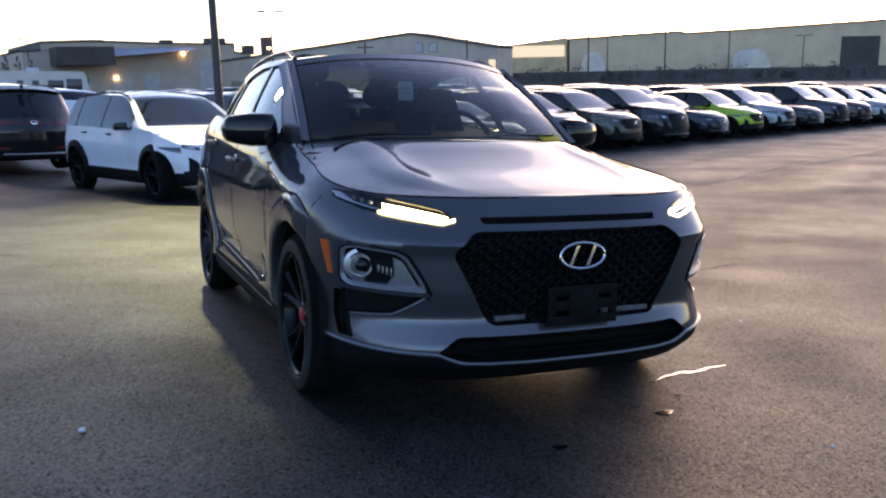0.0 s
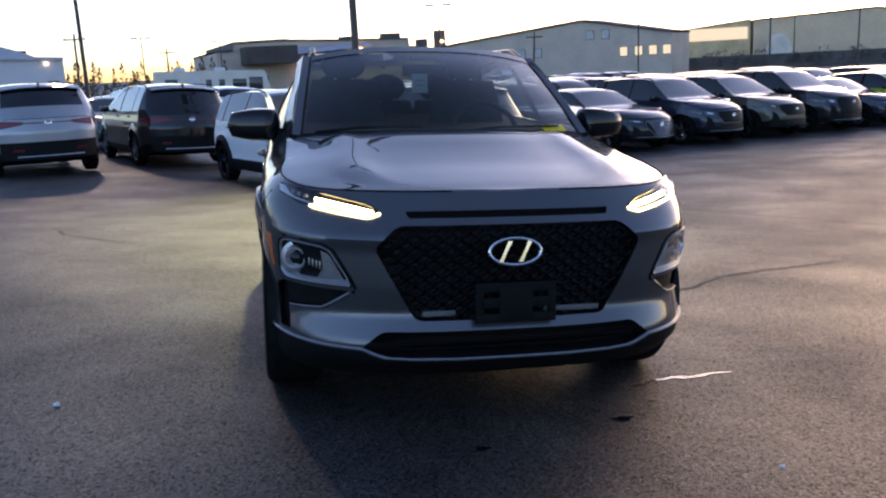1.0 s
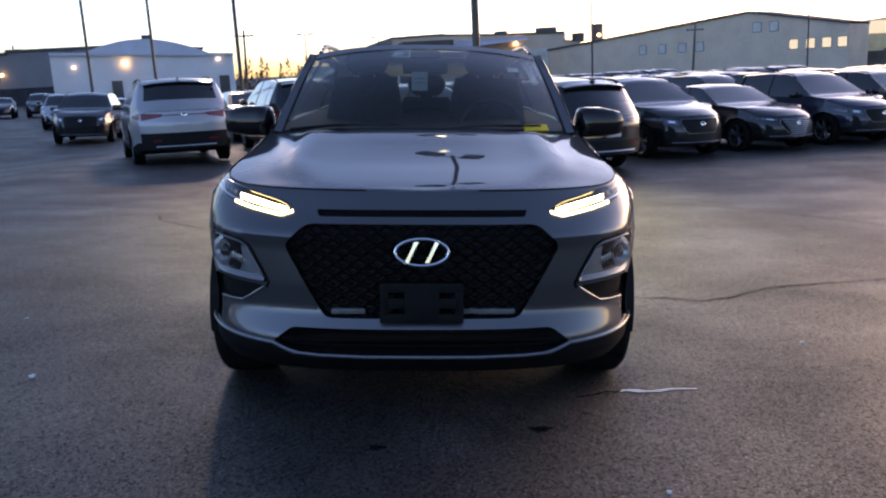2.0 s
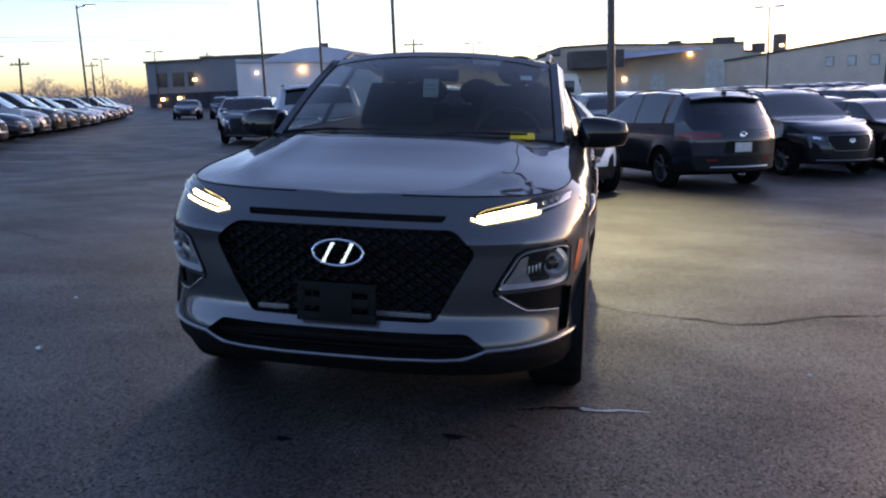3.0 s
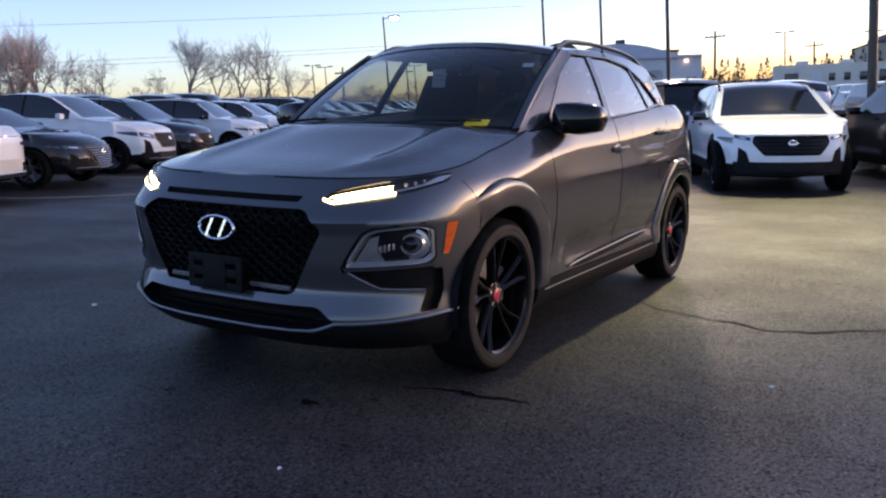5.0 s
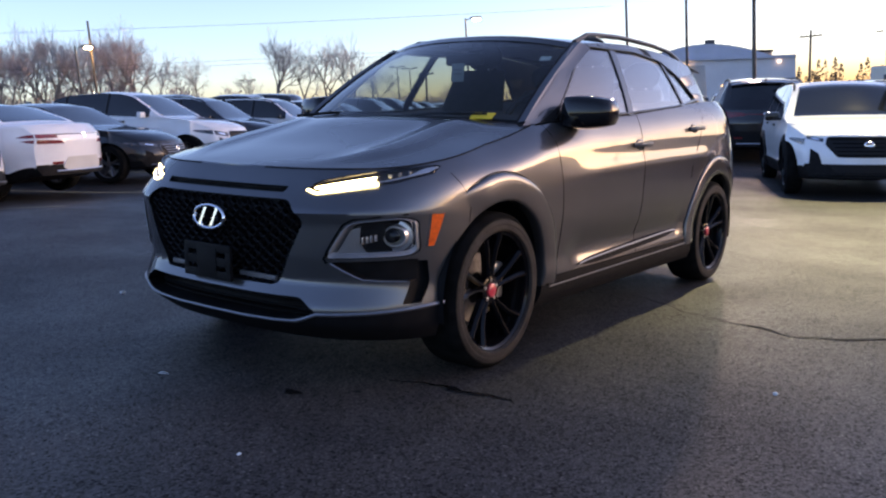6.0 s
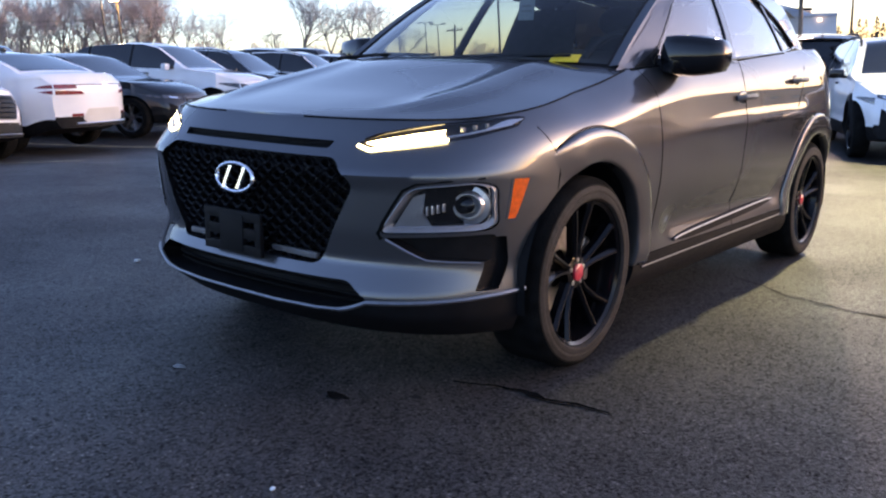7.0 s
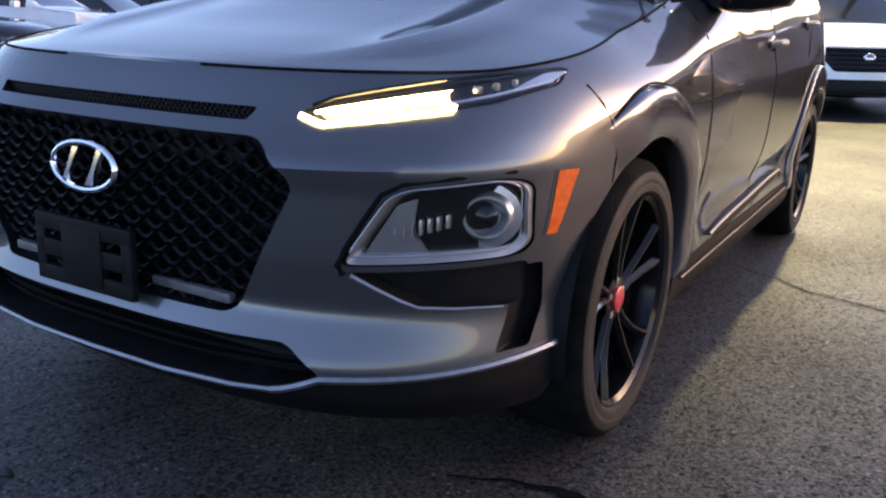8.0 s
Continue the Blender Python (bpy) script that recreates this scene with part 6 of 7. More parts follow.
def hall(name, A, B, outline, depth, wall_m, roof_m, lab):
    """A building: its lot-side wall follows an outline (share, height), run back by depth, with a roof along the top."""
    th = empty(name, Matrix(), lab, "building")
    bm = bmesh.new()
    base = -3.0
    pts = [(outline[0][0], base)] + list(outline) + [(outline[-1][0], base)]
    f = [bm.verts.new(on_wall(A, B, u, z, 0)) for u, z in pts]
    b = [bm.verts.new(on_wall(A, B, u, z, -depth)) for u, z in pts]
    bm.faces.new(f)
    bm.faces.new(b)
    n = len(pts)
    for i in (0, n - 2):
        bm.faces.new((f[i], f[i + 1], b[i + 1], b[i]))
    part("wall", bm, wall_m, th)
    rf = bmesh.new()
    rows_ = []
    for o in (0.35, -depth - 0.3):
        rows_.append([on_wall(A, B, u, z + 0.02, o) for u, z in outline])
    for o in (-depth - 0.3, 0.35):
        rows_.append([on_wall(A, B, u, z + 0.30, o) for u, z in outline])
    grid_bm(rows_, rf, close_u=True)
    part("roof", rf, roof_m, th)
    return th


def window_on(th, A, B, u, z, w, h, pane_m):
    L = math.hypot(B[0] - A[0], B[1] - A[1])
    du = w / L / 2
    fr = part("window", wall_box(A, B, u - du * 1.12, u + du * 1.12, z - h * 0.56, z + h * 0.56, 0.06, 0.10), M_DARKROOF, th)
    part("pane", wall_box(A, B, u - du, u + du, z - h / 2, z + h / 2, 0.08, 0.04), pane_m, fr)


# gabled warehouse
A, B = (20.9, 145.0), (55.4, 109.0)
wh = hall("warehouse", A, B, [(0.0, 3.1), (0.10, 3.55), (0.722, 6.55), (1.0, 4.1)], 7, M_BEIGE, M_DARKROOF, "long beige warehouse with a low gable behind the lot")
for u, z, m in ((0.376, 2.3, M_PALEPANE), (0.445, 2.3, M_PALEPANE), (0.514, 2.3, M_PALEPANE), (0.571, 2.3, M_PALEPANE), (0.748, 4.5, M_PALEPANE), (0.797, 4.5, M_PALEPANE), (0.854, 1.9, M_GLOW), (0.900, 1.9, M_GLOW), (0.943, 1.9, M_GLOW), (0.984, 1.9, M_GLOW)):
    window_on(wh, A, B, u, z, 1.15, 1.25, m)
# flat-roofed wing with canopy, doors and roof units
A, B = (-8.0, 140.0), (20.9, 145.0)
wing = hall("warehouse_wing", A, B, [(-0.02, 5.0), (0.07, 5.1), (0.071, 6.3), (0.30, 6.5), (0.72, 6.1), (1.10, 6.0), (1.101, 4.6), (1.20, 4.4)], 40, M_BEIGE, M_DARKROOF, "beige flat-roofed wing with garage doors")
part("canopy", wall_box(A, B, 0.11, 0.39, 2.9, 5.6, 6.0, 6.0), M_BROWN, wing, "dark brown canopy")
bm = bmesh.new()
grid_bm([[on_wall(A, B, u, z, o) for u, z in ((0.40, 4.2), (0.55, 4.5), (0.83, 5.1))] for z_, o in ((0, 5.0),)] + [[on_wall(A, B, u, z, 0.2) for u, z in ((0.40, 5.4), (0.55, 5.5), (0.83, 5.7))]], bm)
part("awning", bm, M_BLUEROOF, wing, "pale awning roof")
for u, w in ((0.46, 3.0), (0.62, 2.4), (0.95, 3.6), (1.05, 3.0), (1.14, 3.6)):
    L = 29.3
    part("garage_door", wall_box(A, B, u - w / L / 2, u + w / L / 2, -2.5, 3.6 if u > 0.9 else 1.6, 0.10, 0.15), M_PALEPANE, wing)
for u, w, h in ((0.36, 2.0, 0.7), (0.74, 1.8, 0.7), (1.02, 3.2, 1.0), (1.22, 1.6, 1.6), (1.34, 1.5, 3.0)):
    part("roof_unit", wall_box(A, B, u - w / 58, u + w / 58, 4.4 if u > 1.1 else 6.0, (4.4 if u > 1.1 else 6.2) + h, -2.0, 2.0), M_DARKROOF, wing)
for u, z in ((0.43, 0.9), (0.80, 4.6), (1.31, 5.4)):
    part("wall_lamp", wall_box(A, B, u - 0.008, u + 0.008, z - 0.2, z + 0.2, 0.5, 0.4), M_LITLAMP, wing, "lit wall lamp")
# white building with a shallow barrel roof
A, B = (-36.0, 82.0), (-20.0, 88.0)
dome = hall("barrel_roof_building", A, B, [(-0.07, 4.4), (0.965, 3.65)], 26, M_WALLWHITE, M_BLUEROOF, "white building with a shallow pale blue roof")
arc = [(0.05 + 0.78 * k / 20, 4.1 + 1.75 * math.sin(math.pi * k / 20) ** 0.9 * (1 - 0.1 * k / 20)) for k in range(21)]
bm = bmesh.new()
grid_bm([[on_wall(A, B, u, z, -o) for u, z in arc] for o in (1.0, 24.0)], bm)
fr = [on_wall(A, B, u, z, -1.0) for u, z in arc]
bm.faces.new([bm.verts.new(p) for p in fr])
part("barrel_roof", bm, M_BLUEROOF, dome)
for u, z, m in ((0.334, 3.4, M_LITLAMP), (0.873, 3.4, M_WHITELAMP), (0.052, 3.2, M_WHITELAMP)):
    part("wall_lamp", wall_box(A, B, u - 0.011, u + 0.011, z - 0.15, z + 0.15, 0.45, 0.4), m, dome, "lit wall lamp")
for u in (0.276, 0.90):
    part("door", wall_box(A, B, u - 0.03, u + 0.03, -1.5, 1.7, 0.08, 0.1), M_DARKROOF, dome)
for u, z in ((0.02, 4.6), (0.17, 4.7), (0.49, 5.9)):
    part("roof_unit", wall_box(A, B, u - 0.03, u + 0.03, z, z + 0.5, -6, 1.5), M_DARKROOF, dome)
# two-storey grey office over a lit carport
A, B = (-62.0, 107.0), (-38.0, 101.0)
off = hall("office_building", A, B, [(0.0, 5.7), (0.40, 5.65), (0.401, 5.9), (1.0, 5.7)], 22, M_OFFICE, M_DARKROOF, "grey two-storey office building with a wall lamp")
for u in (0.09, 0.13, 0.21, 0.25, 0.32):
    window_on(off, A, B, u, 3.3, 0.9, 1.8, M_PANE)
# flat dark slab on the wall stands for the open floor's shade
part("carport_shade", wall_box(A, B, 0.01, 0.98, -2.0, 1.5, 0.06, 0.1), M_PANE, off, "dark slab for the shade of the open ground floor")
for u, z in ((0.36, 3.2), (0.12, 0.7), (0.24, 0.8)):
    part("wall_lamp", wall_box(A, B, u - 0.007, u + 0.007, z - 0.16, z + 0.16, 0.6, 0.4), M_LITLAMP, off, "lit wall lamp")
# far long sheds beyond the back rows
A, B = (75.0, 150.0), (170.0, 110.0)
ysh = hall("yellow_shed", A, B, [(0.0, 5.0), (0.145, 6.6)], 30, M_YWALL, M_WALLWHITE, "long yellow lit shed with a pale roof")
# emits in place of the sunlight on the shed's upper wall
part("sun_glow_band", wall_box(A, B, 0.005, 0.14, 3.2, 5.4, 0.10, 0.08), M_GLOW, ysh, "glowing band for sunlight on the upper wall")
big = hall("storage_hall", A, B, [(0.15, 6.4), (0.36, 7.5), (0.375, 7.1), (0.90, 9.6), (1.1, 9.8)], 40, M_TAN, M_DARKROOF, "very long tan storage hall")
# dark slab on the wall paints the shade inside the bay
part("bay_shade", wall_box(A, B, 0.674, 0.749, -2, 6.0, 0.1, 0.15), M_BROWN, big, "dark slab for the shade in an open bay")
for u0, u1 in ((0.16, 0.20), (0.44, 0.50)):
    rows_ = []
    for o in (12, 4):
        rows_.append([on_wall(A, B, u0 + (u1 - u0) * k / 10, -1.5 + 5.2 * math.sin(math.pi * k / 10) ** 0.7, o) for k in range(11)])
    bm = grid_bm(rows_)
    bm.faces.new([bm.verts.new(p) for p in rows_[0]])
    part("tent_hall", bm, M_TENT, big, "white tent hall before the shed")
bm = wall_box((60, 128.0), (190.0, 82.0), 0.0, 1.0, -4, 0.35, 0, 3)
tagged(part("yard_bank", bm, M_SHADE), "dark bank and fence along the yard", "bank", kind="structure")


# ---------------------------------------------------------------- motorhome
def motorhome(x, y, heading):
    m = ground_pose(x, y, heading) @ Matrix.Diagonal((0.92, 0.91, 1.06, 1))
    th = empty("motorhome", m, "cream motorhome with dark windows parked behind the cars", "motorhome")
    prof = rounded([(-4.6, 0.45), (4.3, 0.45), (4.75, 0.9), (4.6, 1.7), (4.2, 2.95), (-4.6, 2.95)], 0.18)
    bm = bmesh.new()
    a, b = [bm.verts.new((-1.2, py, pz)) for py, pz in prof], [bm.verts.new((1.2, py, pz)) for py, pz in prof]
    bm.faces.new(a)
    bm.faces.new(b)
    for i in range(len(prof)):
        bm.faces.new((a[i], a[(i + 1) % len(prof)], b[(i + 1) % len(prof)], b[i]))
    part("shell", bm, M_RV, th)
    for sd in (-1, 1):
        for cy, cz, w, h in ((3.45, 2.05, 1.1, 0.85), (2.15, 2.1, 1.1, 0.55), (0.75, 2.1, 0.45, 0.5), (-0.3, 2.1, 0.45, 0.5), (-3.2, 2.1, 1.0, 0.6)):
            part("window", box_bm(sd * 1.21, cy, cz, 0.04, w, h, 0.01), M_PANE, th)
        part("door", box_bm(sd * 1.208, -1.4, 1.5, 0.03, 0.7, 1.9, 0.01), M_WALLWHITE, th)
        part("stripe", box_bm(sd * 1.206, -0.3, 1.25, 0.02, 8.0, 0.12, 0.004), M_BROWN, th)
        for wy in (3.0, -2.6):
            own = lathe_bm([(-0.12, 0), (-0.12, 0.42), (0.12, 0.42), (0.12, 0)], 24)
            own.transform(Matrix.Translation((sd * 1.08, wy, 0.42)))
            part("wheel", own, M_RUBBER, th)
    for cy in (-2.6, 0.6):
        part("roof_unit", box_bm(0, cy, 3.07, 0.7, 0.9, 0.26, 0.06), M_WALLWHITE, th)
    part("front_glass", box_bm(0, 4.45, 2.1, 2.2, 0.12, 1.0, 0.02, m=None), M_PANE, th)


motorhome(-4.9, 63.0, -88)


# ---------------------------------------------------------------- poles and wires
def light_pole(x, y, height, radius=0.08, heads=2, lit=False, turn=0.0, lab="steel lamp pole with two flat heads", lean=0.0):
    z = ground_z(x, y)
    th = empty("lamp_pole", Matrix.Translation((x, y, z)) @ Matrix.Rotation(radians(turn), 4, "Z"), lab, "lamp pole")
    part("pole", tube_bm([(0, 0, -0.2), (lean * 0.5, 0, height * 0.5), (lean, 0, height)], radius, 12, taper=radius * 0.6), M_POLE, th)
    part("base", lathe_bm([(0, 0.0), (0, radius * 2.6), (0.45, radius * 2.6), (0.5, radius * 2.2), (0.5, 0.0)], 20, axis="Z"), M_BEIGE, th)
    for k in range(heads):
        sd = 1 if k else -1
        if heads == 1:
            sd = 1
        part("arm", tube_bm([(lean, 0, height - 0.15), (lean + sd * 0.5, 0, height - 0.05)], 0.03, 6), M_POLE, th)
        hd = part("lamp_head", box_bm(lean + sd * 0.75, 0, height - 0.03, 0.75, 0.36, 0.13, 0.03), M_POLE, th)
        part("diffuser", box_bm(lean + sd * 0.78, 0, height - (0.15 if lit else 0.105), 0.5, 0.34 if lit else 0.26, 0.13 if lit else 0.03, 0.05 if lit else 0.005), M_STREETLAMP if lit else M_PALEPANE, hd, "lit diffuser" if lit else "")
    return th


light_pole(1.13, 14.75, 9.0, 0.095, 2, False, 40, "dark steel lamp pole behind the white suv")
pool = new("pole_light", bpy.data.lights.new("pole_light", "SPOT"))
pool.data.energy, pool.data.color, pool.data.spot_size, pool.data.spot_blend, pool.data.shadow_soft_size = 1800.0, (0.80, 0.94, 0.56), radians(46), 1.0, 0.22
flood = new("flood_light", bpy.data.lights.new("flood_light", "SPOT"))
flood.data.energy, flood.data.color, flood.data.spot_size, flood.data.spot_blend, flood.data.shadow_soft_size = 380.0, (1.0, 0.94, 0.84), radians(70), 0.8, 0.5
flood.matrix_world = look((-7.4, 31.0, ground_z(-7.4, 31) + 9.2), (0.5, 1.0, 0.0))
pool.matrix_world = look((0.9, 14.1, ground_z(1, 14) + 8.8), (0.3, 6.9, -0.5))
for x, y, h, lit, tn in ((-18.2, 43.0, 11.0, False, 0), (-14.7, 43.0, 11.0, False, 20), (-7.6, 31.5, 9.5, False, 10), (-32.2, 47.0, 7.15 - ground_z(-32.2, 47), True, 30), (-48.9, 27.2, 6.5 - ground_z(-48.9, 27.2), True, 60)):
    light_pole(x, y, h, 0.09, 2 if not lit else 1, lit, tn, "tall lit lamp pole at the lot's edge" if lit else "tall steel lamp pole beside the lane")
for az, el, R_, tn in ((-37.8, 2.65, 120, 0), (-31.9, 2.36, 130, 10), (-28.7, 2.74, 125, 5), (-48.6, 2.53, 120, 0), (-38.6, 2.8, 118, 15), (10.9, 3.9, 75, 0), (32.0, 4.1, 90, 5), (37.0, 3.5, 100, 0), (41.0, 3.0, 110, 10), (33.5, 1.9, 130, 0), (45.5, 1.6, 140, 0), (24.0, 4.4, 95, 0), (-8.0, 2.6, 110, 0), (-3.2, 2.2, 120, 0)):
    x, y = R_ * math.sin(radians(az)), -3.4 + R_ * math.cos(radians(az))
    light_pole(x, y, 1.3 + R_ * math.tan(radians(el)) - ground_z(x, y), 0.10, 2, False, tn - az, "far lamp pole over the car rows")


def utility_pole(x, y, height, arms=1, lean=0.0, radius=0.16):
    th = empty("utility_pole", Matrix.Translation((x, y, ground_z(x, y))), "weathered wooden utility pole", "utility pole")
    part("pole", tube_bm([(0, 0, -0.3), (lean, 0, height)], radius, 10, taper=radius * 0.62), M_WOOD, th)
    for k in range(arms):
        part("crossarm", box_bm(lean * 0.9, 0, height - 0.6 - 1.0 * k, 2.2, 0.12, 0.14, 0.01), M_WOOD, th)
        for dx in (-0.9, -0.4, 0.4, 0.9):
            part("insulator", box_bm(lean * 0.9 + dx, 0, height - 0.45 - 1.0 * k, 0.08, 0.08, 0.16, 0.02), M_DARKROOF, th)


for az, el, R_, lean in ((-36.5, 2.5, 95, 0.3), (-41.5, 2.4, 110, 0), (-25.5, 2.6, 130, 0), (-20.6, 2.3, 120, 0), (-12.0, 3.0, 95, 0.2), (-6.5, 1.9, 125, 0), (-32.5, 2.2, 140, 0), (17.2, 1.8, 110, 0.3)):
    x, y = R_ * math.sin(radians(az)), -3.4 + R_ * math.cos(radians(az))
    utility_pole(x, y, 1.3 + R_ * math.tan(radians(el)) - ground_z(x, y), 1, lean)
utility_pole(-48.9, 28.3, 8.1 - ground_z(-48.9, 28.3), 0, 0.0, 0.10)
for k, (z0, z1, sag) in enumerate(((7.2, 6.6, 0.9), (6.9, 6.3, 1.0), (10.2, 9.6, 0.8))):
    a, b = Vector((-110.0, -8.0, z0 + 1.5)), Vector((-34.0, 74.0, z1))
    pts = [a.lerp(b, t) + Vector((0, 0, -4 * sag * t * (1 - t))) for t in [q / 30 for q in range(31)]]
    tagged(part("power_line", tube_bm(pts, 0.013, 5), M_POLE), "thin dark overhead wire along the lot's edge", "wire", "overhead wires")


# ---------------------------------------------------------------- trees
def branches(rnd_, start, way, length, radius, depth, big, small):
    n = 3
    p, d = Vector(start), Vector(way)
    pts = [p.copy()]
    for i in range(n):
        d = (d + Vector((rnd_.uniform(-1, 1), rnd_.uniform(-1, 1), rnd_.uniform(-0.4, 0.8))) * 0.12).normalized()
        p = p + d * length / n
        pts.append(p.copy())
    tube_into(big if depth > 3 else small, pts, radius, radius * 0.66, 5 if depth > 3 else 3)
    if depth == 0:
        return
    kids = rnd_.choice((2, 3)) if depth > 2 else 3
    for k in range(kids):
        at = pts[-1] if k == 0 else pts[rnd_.choice((1, 2, 3))]
        spread = 0.30 if k == 0 else 0.80
        a = rnd_.uniform(0, 2 * math.pi)
        side = d.orthogonal().normalized()
        side = (Matrix.Rotation(a, 3, d) @ side)
        w = (d + side * spread * rnd_.uniform(0.7, 1.3) + Vector((0, 0, 0.10))).normalized()
        branches(rnd_, at, w, length * rnd_.uniform(0.70, 0.90), radius * 0.66, depth - 1, big, small)


def tube_into(store, pts, r0, r1, sides):
    V, Fc = store
    base = len(V)
    for i, p in enumerate(pts):
        d = (pts[min(i + 1, len(pts) - 1)] - pts[max(0, i - 1)]).normalized()
        a = d.orthogonal().normalized()
        b = d.cross(a)
        r_ = r0 + (r1 - r0) * i / (len(pts) - 1)
        for k in range(sides):
            t = 2 * math.pi * k / sides
            V.append(p + (a * math.cos(t) + b * math.sin(t)) * r_)
    for i in range(len(pts) - 1):
        for k in range(sides):
            Fc.append((base + i * sides + k, base + i * sides + (k + 1) % sides, base + (i + 1) * sides + (k + 1) % sides, base + (i + 1) * sides + k))


def bare_tree(seed, height):
    rnd_ = random.Random(seed)
    big, small = ([], []), ([], [])
    branches(rnd_, (0, 0, -0.2), (rnd_.uniform(-0.06, 0.06), 0, 1), height * 0.21, height * 0.016, 7, big, small)
    th = empty("bare_tree", Matrix(), "leafless grey-brown tree at the lot's edge", "tree", "bare trees")
    for nm, (V, Fc), m in (("trunk", big, M_BARK), ("crown", small, M_TWIG)):
        me = bpy.data.meshes.new(nm)
        me.from_pydata([tuple(v) for v in V], [], Fc)
        part_mesh(nm, me, m, th, angle=70)
    return th


TREES = [bare_tree(11 + 7 * k, 10.0) for k in range(4)]
rnd = random.Random(9)
spots = [(-42.0, 105, 9.6), (-43.6, 108, 10.4), (-45.2, 104, 9.2), (-46.8, 106, 9.8), (-48.8, 118, 6.0), (-51.9, 110, 8.4), (-54.2, 104, 8.6), (-55.6, 98, 9.6), (-56.9, 100, 10.4), (-58.1, 96, 9.0), (-59.2, 100, 10.2), (-60.4, 96, 9.4), (-61.6, 98, 10.0), (-62.8, 94, 9.0), (-64.0, 98, 10.2), (-65.3, 95, 9.2), (-66.6, 98, 9.8), (-68.0, 95, 9.0), (-69.5, 97, 9.6), (-71.2, 95, 9.4), (-73.0, 95, 9.8), (-40.6, 118, 7.4)]
spots += [(-55.6 - 1.13 * k, 112 + 5 * math.sin(2.3 * k), 10.2 + 1.1 * math.sin(1.9 * k)) for k in range(20)]
for k, (az, R_, h) in enumerate(spots):
    x, y = R_ * math.sin(radians(az)), -3.0 + R_ * math.cos(radians(az))
    m = Matrix.Translation((x, y, ground_z(x, y))) @ Matrix.Rotation(rnd.uniform(0, 6.28), 4, "Z") @ Matrix.Scale(h / 8.2, 4)
    if k < 4:
        TREES[k].matrix_world = m
    else:
        ob = copy_thing(TREES[k % 4], Matrix.Translation((x, y, ground_z(x, y))) @ Matrix.Rotation(rnd.uniform(0, 6.28), 4, "Z"))
        ob.scale = (h / 8.2,) * 3
# low brush and far woods along the horizon
V, Fc = [], []
for k in range(1450):
    az = rnd.uniform(-80, -24) if k < 1100 else rnd.uniform(-78, -53)
    R_ = rnd.uniform(145, 200) if k < 1100 else rnd.uniform(104, 128)
    h = rnd.uniform(2.4, 5.2) * (1.0 + 0.3 * math.sin(az * 1.7))
    x, y = R_ * math.sin(radians(az)), R_ * math.cos(radians(az))
    z = ground_z(x, y)
    for q in range(24):
        a, f = rnd.uniform(0, 6.28), rnd.random()
        rr = 1.5 * math.sqrt(rnd.random()) * (1.1 - 0.6 * f)
        c = Vector((x + rr * math.cos(a), y + rr * math.sin(a), z + h * f * 0.85))
        d = Vector((math.cos(a) * 0.5 + rnd.uniform(-0.5, 0.5), rnd.uniform(-0.5, 0.5), rnd.uniform(0.3, 1.0))) * rnd.uniform(0.5, 1.1)
        tube_into((V, Fc), [c, c + d], 0.055, 0.02, 3)
me = bpy.data.meshes.new("far_brush")
me.from_pydata([tuple(v) for v in V], [], Fc)
tagged(part_mesh("far_brush", me, M_TWIG, angle=70), "hazy brown leafless brush along the horizon", "brush", kind="stuff")
V, Fc = [], []
for k in range(95):
    az = rnd.uniform(-14.0, -2.5)
    R_ = rnd.uniform(120, 150)
    h = rnd.choice((1.6, 2.2, 3.0, 3.8, 5.4)) * rnd.uniform(0.8, 1.1)
    x, y = R_ * math.sin(radians(az)), R_ * math.cos(radians(az))
    z = ground_z(x, y)
    for q in range(170):
        f = rnd.random() ** 0.8
        a = rnd.uniform(0, 6.28)
        rr = (1 - f) * (h * 0.26 if h > 3.4 else 1.5) * math.sqrt(rnd.random()) + 0.05
        c = Vector((x + rr * math.cos(a), y + rr * math.sin(a), z + 0.3 + f * h))
        s_ = rnd.uniform(0.06, 0.20)
        b0 = len(V)
        d1, d2 = Vector((rnd.uniform(-1, 1), rnd.uniform(-1, 1), rnd.uniform(-1, 1))) * s_, Vector((rnd.uniform(-1, 1), rnd.uniform(-1, 1), rnd.uniform(-1, 1))) * s_
        V += [c - d1, c + d2, c + d1, c - d2]
        Fc.append((b0, b0 + 1, b0 + 2, b0 + 3))
me = bpy.data.meshes.new("far_evergreens")
me.from_pydata([tuple(v) for v in V], [], Fc)
tagged(part_mesh("far_evergreens", me, M_PINE, angle=70), "dark evergreens and shrubs beyond the motorhome", "evergreens", kind="stuff")


V, Fc = [], []
for k in range(60):
    az = rnd.uniform(29.0, 53.0)
    R_ = rnd.uniform(118, 128)
    h = rnd.uniform(0.7, 2.2)
    x, y = R_ * math.sin(radians(az)), R_ * math.cos(radians(az))
    for q in range(120):
        f = rnd.random()
        a = rnd.uniform(0, 6.28)
        rr = h * 0.5 * math.sqrt(1 - (1.6 * f - 0.8) ** 2) * rnd.uniform(0.4, 1.0)
        c = Vector((x + rr * math.cos(a), y + rr * math.sin(a), -0.8 + f * h))
        s_ = rnd.uniform(0.05, 0.17)
        b0 = len(V)
        d1, d2 = Vector((rnd.uniform(-1, 1), rnd.uniform(-1, 1), rnd.uniform(-1, 1))) * s_, Vector((rnd.uniform(-1, 1), rnd.uniform(-1, 1), rnd.uniform(-1, 1))) * s_
        V += [c - d1, c + d2, c + d1, c - d2]
        Fc.append((b0, b0 + 1, b0 + 2, b0 + 3))
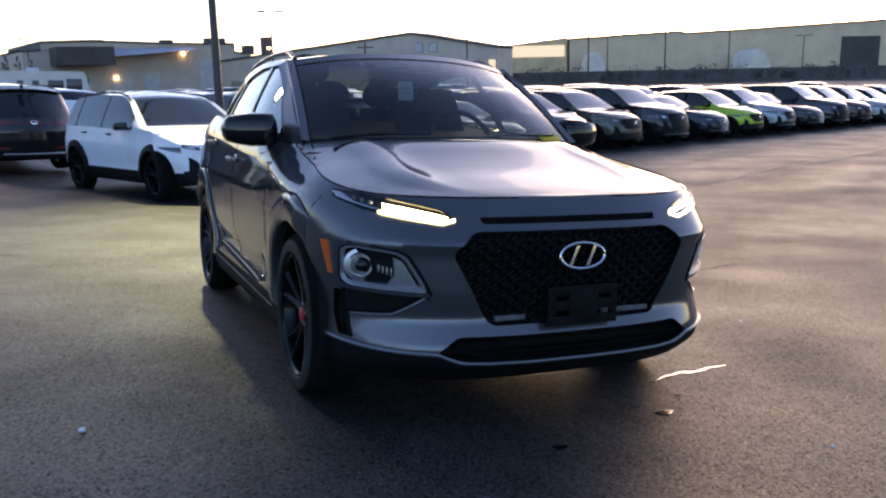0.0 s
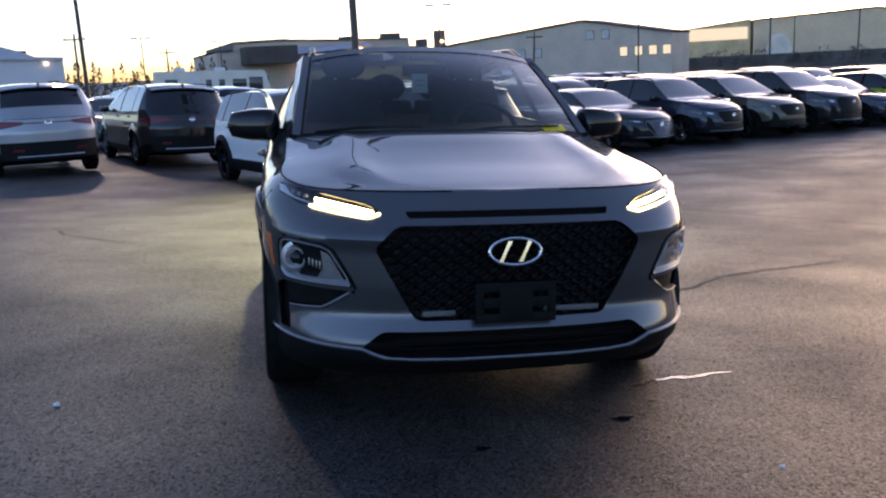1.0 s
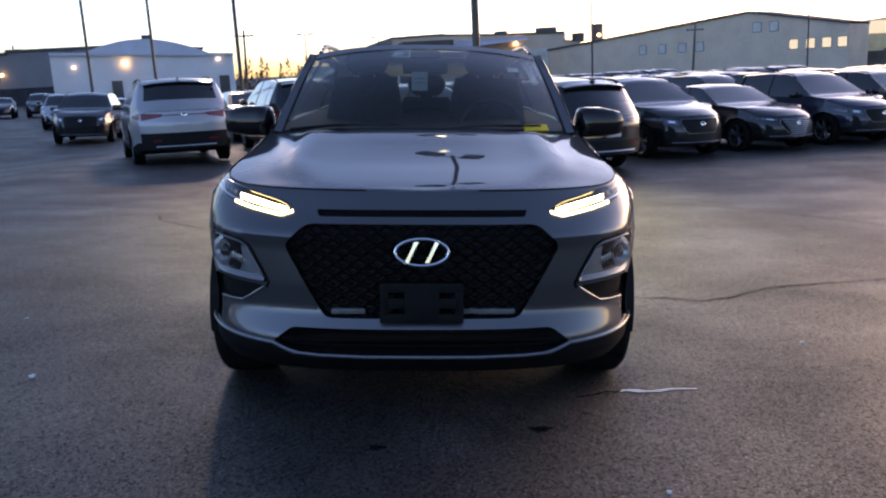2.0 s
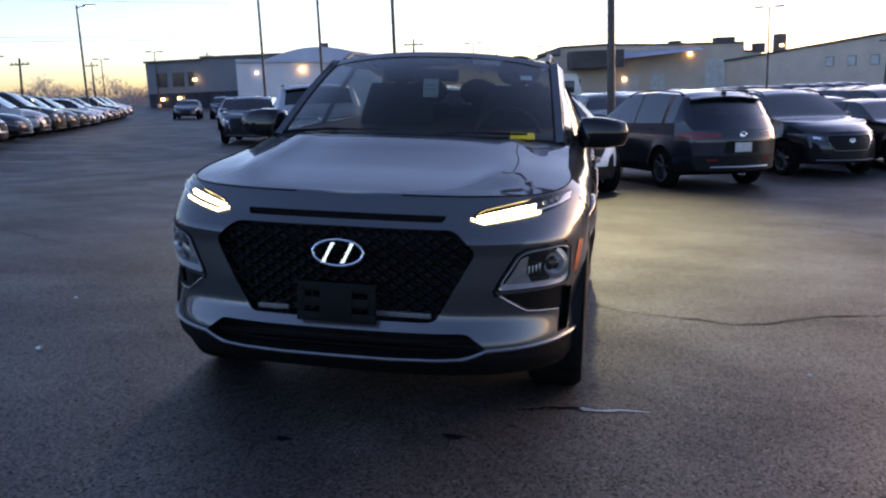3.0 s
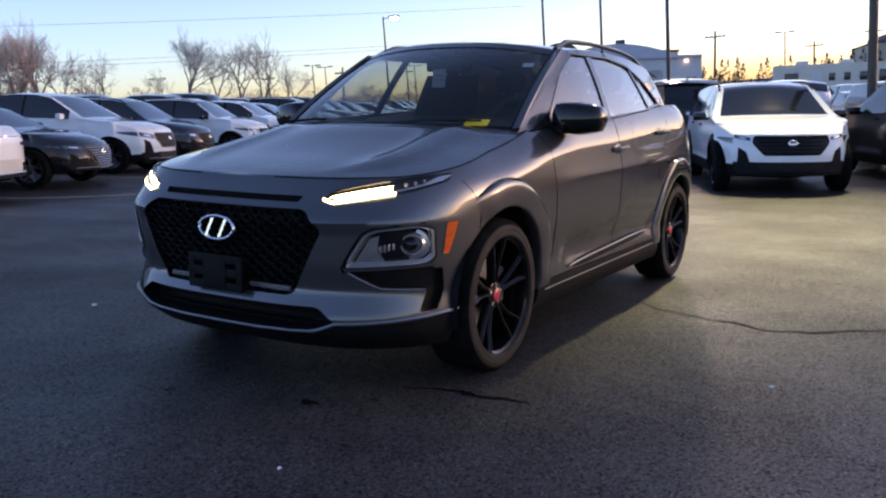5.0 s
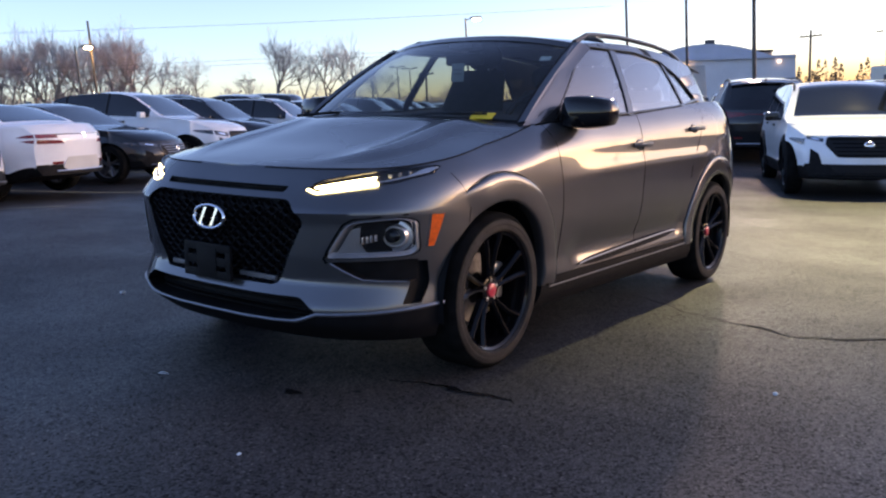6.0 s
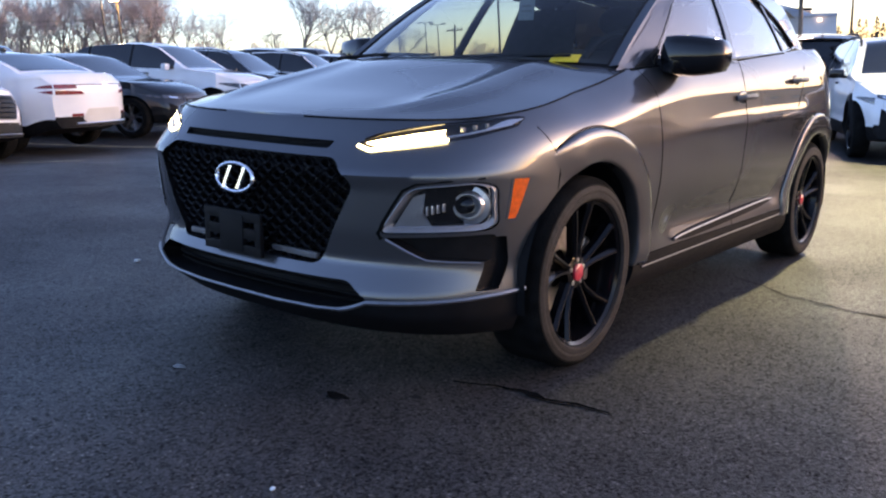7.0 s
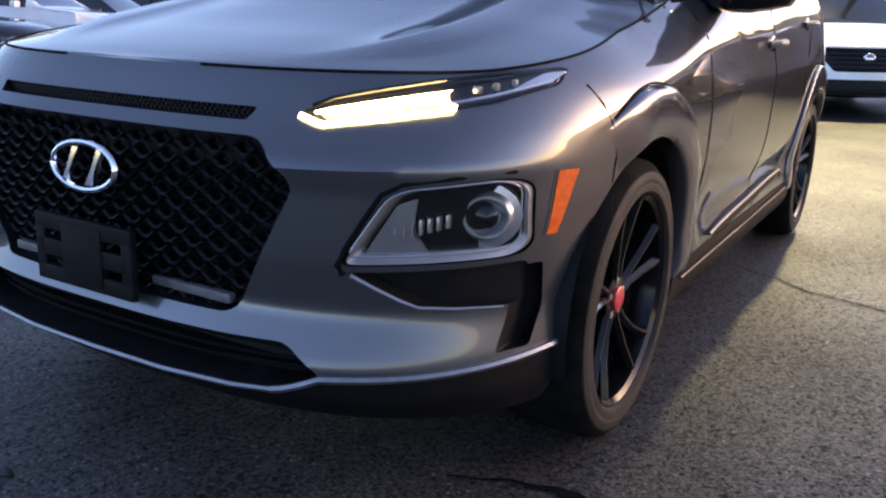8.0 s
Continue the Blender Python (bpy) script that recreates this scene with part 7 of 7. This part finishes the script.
me = bpy.data.meshes.new("yard_shrubs")
me.from_pydata([tuple(v) for v in V], [], Fc)
tagged(part_mesh("yard_shrubs", me, M_SHADE, angle=70), "dark ragged shrubs along the yard before the long hall", "shrubs", kind="stuff")


# ---------------------------------------------------------------- marks on the asphalt
def strip(pts, width, lift, jitter=0.0, seed=1, taper=True):
    """A flat band that lies on the ground along points."""
    rnd_ = random.Random(seed)
    rows_ = []
    P = [Vector((p[0], p[1], 0)) for p in pts]
    fine = []
    for a, b in zip(P, P[1:]):
        n = max(2, int((b - a).length / 0.08))
        fine += [a.lerp(b, k / n) for k in range(n)]
    fine.append(P[-1])
    for i, p in enumerate(fine):
        d = (fine[min(i + 1, len(fine) - 1)] - fine[max(0, i - 1)]).normalized()
        n = Vector((-d.y, d.x, 0))
        q = p + n * rnd_.uniform(-jitter, jitter)
        w = width * (rnd_.uniform(0.35, 1.2) if jitter else 1)
        if taper and jitter:
            w *= min(1, 0.2 + min(i, len(fine) - 1 - i) / 8)
        rows_.append([(e.x, e.y, ground_z(e.x, e.y) + lift) for e in (q - n * w / 2, q + n * w / 2)])
    return grid_bm(rows_)


for k in range(-2, 17):
    x, y = lane_row(k - 0.5)
    dx, dy = math.sin(radians(SIDE)), -math.cos(radians(SIDE))
    tagged(part("parking_line", strip([(x - dx * 4.6, y - dy * 4.6), (x + dx * 1.9, y + dy * 1.9)], 0.10, 0.005), M_LINE), "faded yellowish parking line between cars", "line", "parking lines")
tagged(part("pale_seam", strip([(9.0, 8.6), (11.74, 10.14), (14.66, 11.17), (18.05, 12.75), (23.0, 15.2)], 0.13, 0.005, 0.02, 77), M_SEAM), "pale worn seam across the asphalt", "seam")
CRACKS = [
    ([(1.14, -0.32), (1.03, -0.33), (0.93, -0.36), (0.84, -0.35), (0.75, -0.37), (0.62, -0.43)], 0.046),
    ([(0.68, 1.80), (0.84, 1.72), (1.08, 1.57), (1.29, 1.49), (1.50, 1.46), (1.73, 1.39), (1.90, 1.48), (2.10, 1.66), (2.32, 1.80), (2.7, 1.95), (3.04, 2.03), (3.65, 2.23)], 0.028),
    ([(-3.2, 6.2), (-2.9, 5.4), (-2.5, 5.0), (-2.0, 4.5)], 0.03), ([(-3.2, 6.2), (-3.0, 6.9)], 0.02),
    ([(2.74, 7.21), (3.2, 6.9), (3.65, 6.43), (4.36, 5.43), (5.01, 4.34), (5.55, 3.59), (5.67, 2.49)], 0.035),
    ([(4.4, 9.5), (7.5, 9.8), (12.0, 12.5), (18.0, 15.0)], 0.04),
    ([(-6.0, 3.6), (-4.6, 3.4), (-3.6, 2.8)], 0.02), ([(2.4, -0.4), (3.4, 0.2), (4.2, 0.3)], 0.008),
]
for k, (pts, w) in enumerate(CRACKS):
    tagged(part("crack", strip(pts, w, 0.004, 0.018 if k else 0.006, 20 + k), M_SEALER if k == 0 else M_TAR), "dark jagged crack in the asphalt", "crack", "asphalt cracks")
for k, (x, y, w, h, m) in enumerate(((0.43, -0.78, 0.10, 0.05, M_SEALER), (-0.15, -0.95, 0.07, 0.035, M_SEALER), (0.62, -0.62, 0.05, 0.03, M_TAR), (1.3, 0.2, 0.03, 0.02, M_TAR))):
    own = bmesh.new()
    vs = [own.verts.new((x + w * 0.5 * math.cos(a) * (0.8 + 0.3 * math.sin(3 * a + k)), y + h * 0.5 * math.sin(a), ground_z(x, y) + 0.005 + (x - x))) for a in (2 * math.pi * q / 14 for q in range(14))]
    own.faces.new(vs)
    for v in own.verts:
        v.co.z = ground_z(v.co.x, v.co.y) + 0.004
    tagged(part("tar_spot", own, m), "small dark spot on the asphalt", "spot", "asphalt spots")
for k, (x, y, r_) in enumerate(((-1.67, -0.167, 0.018), (0.75, -1.3, 0.010), (-0.6, -1.6, 0.012), (2.1, -1.0, 0.010), (1.9, 0.4, 0.012), (-2.2, 0.9, 0.012))):
    own = bmesh.new()
    bmesh.ops.create_icosphere(own, subdivisions=2, radius=r_)
    for v in own.verts:
        v.co *= 0.8 + 0.4 * noise.noise(v.co * 90 + Vector((k, 0, 0)))
        v.co.z *= 0.6
    own.transform(Matrix.Translation((x, y, ground_z(x, y) + r_ * 0.4)))
    tagged(part("pebble", own, M_WHITE), "small pale pebble on the asphalt", "pebble", "pebbles")
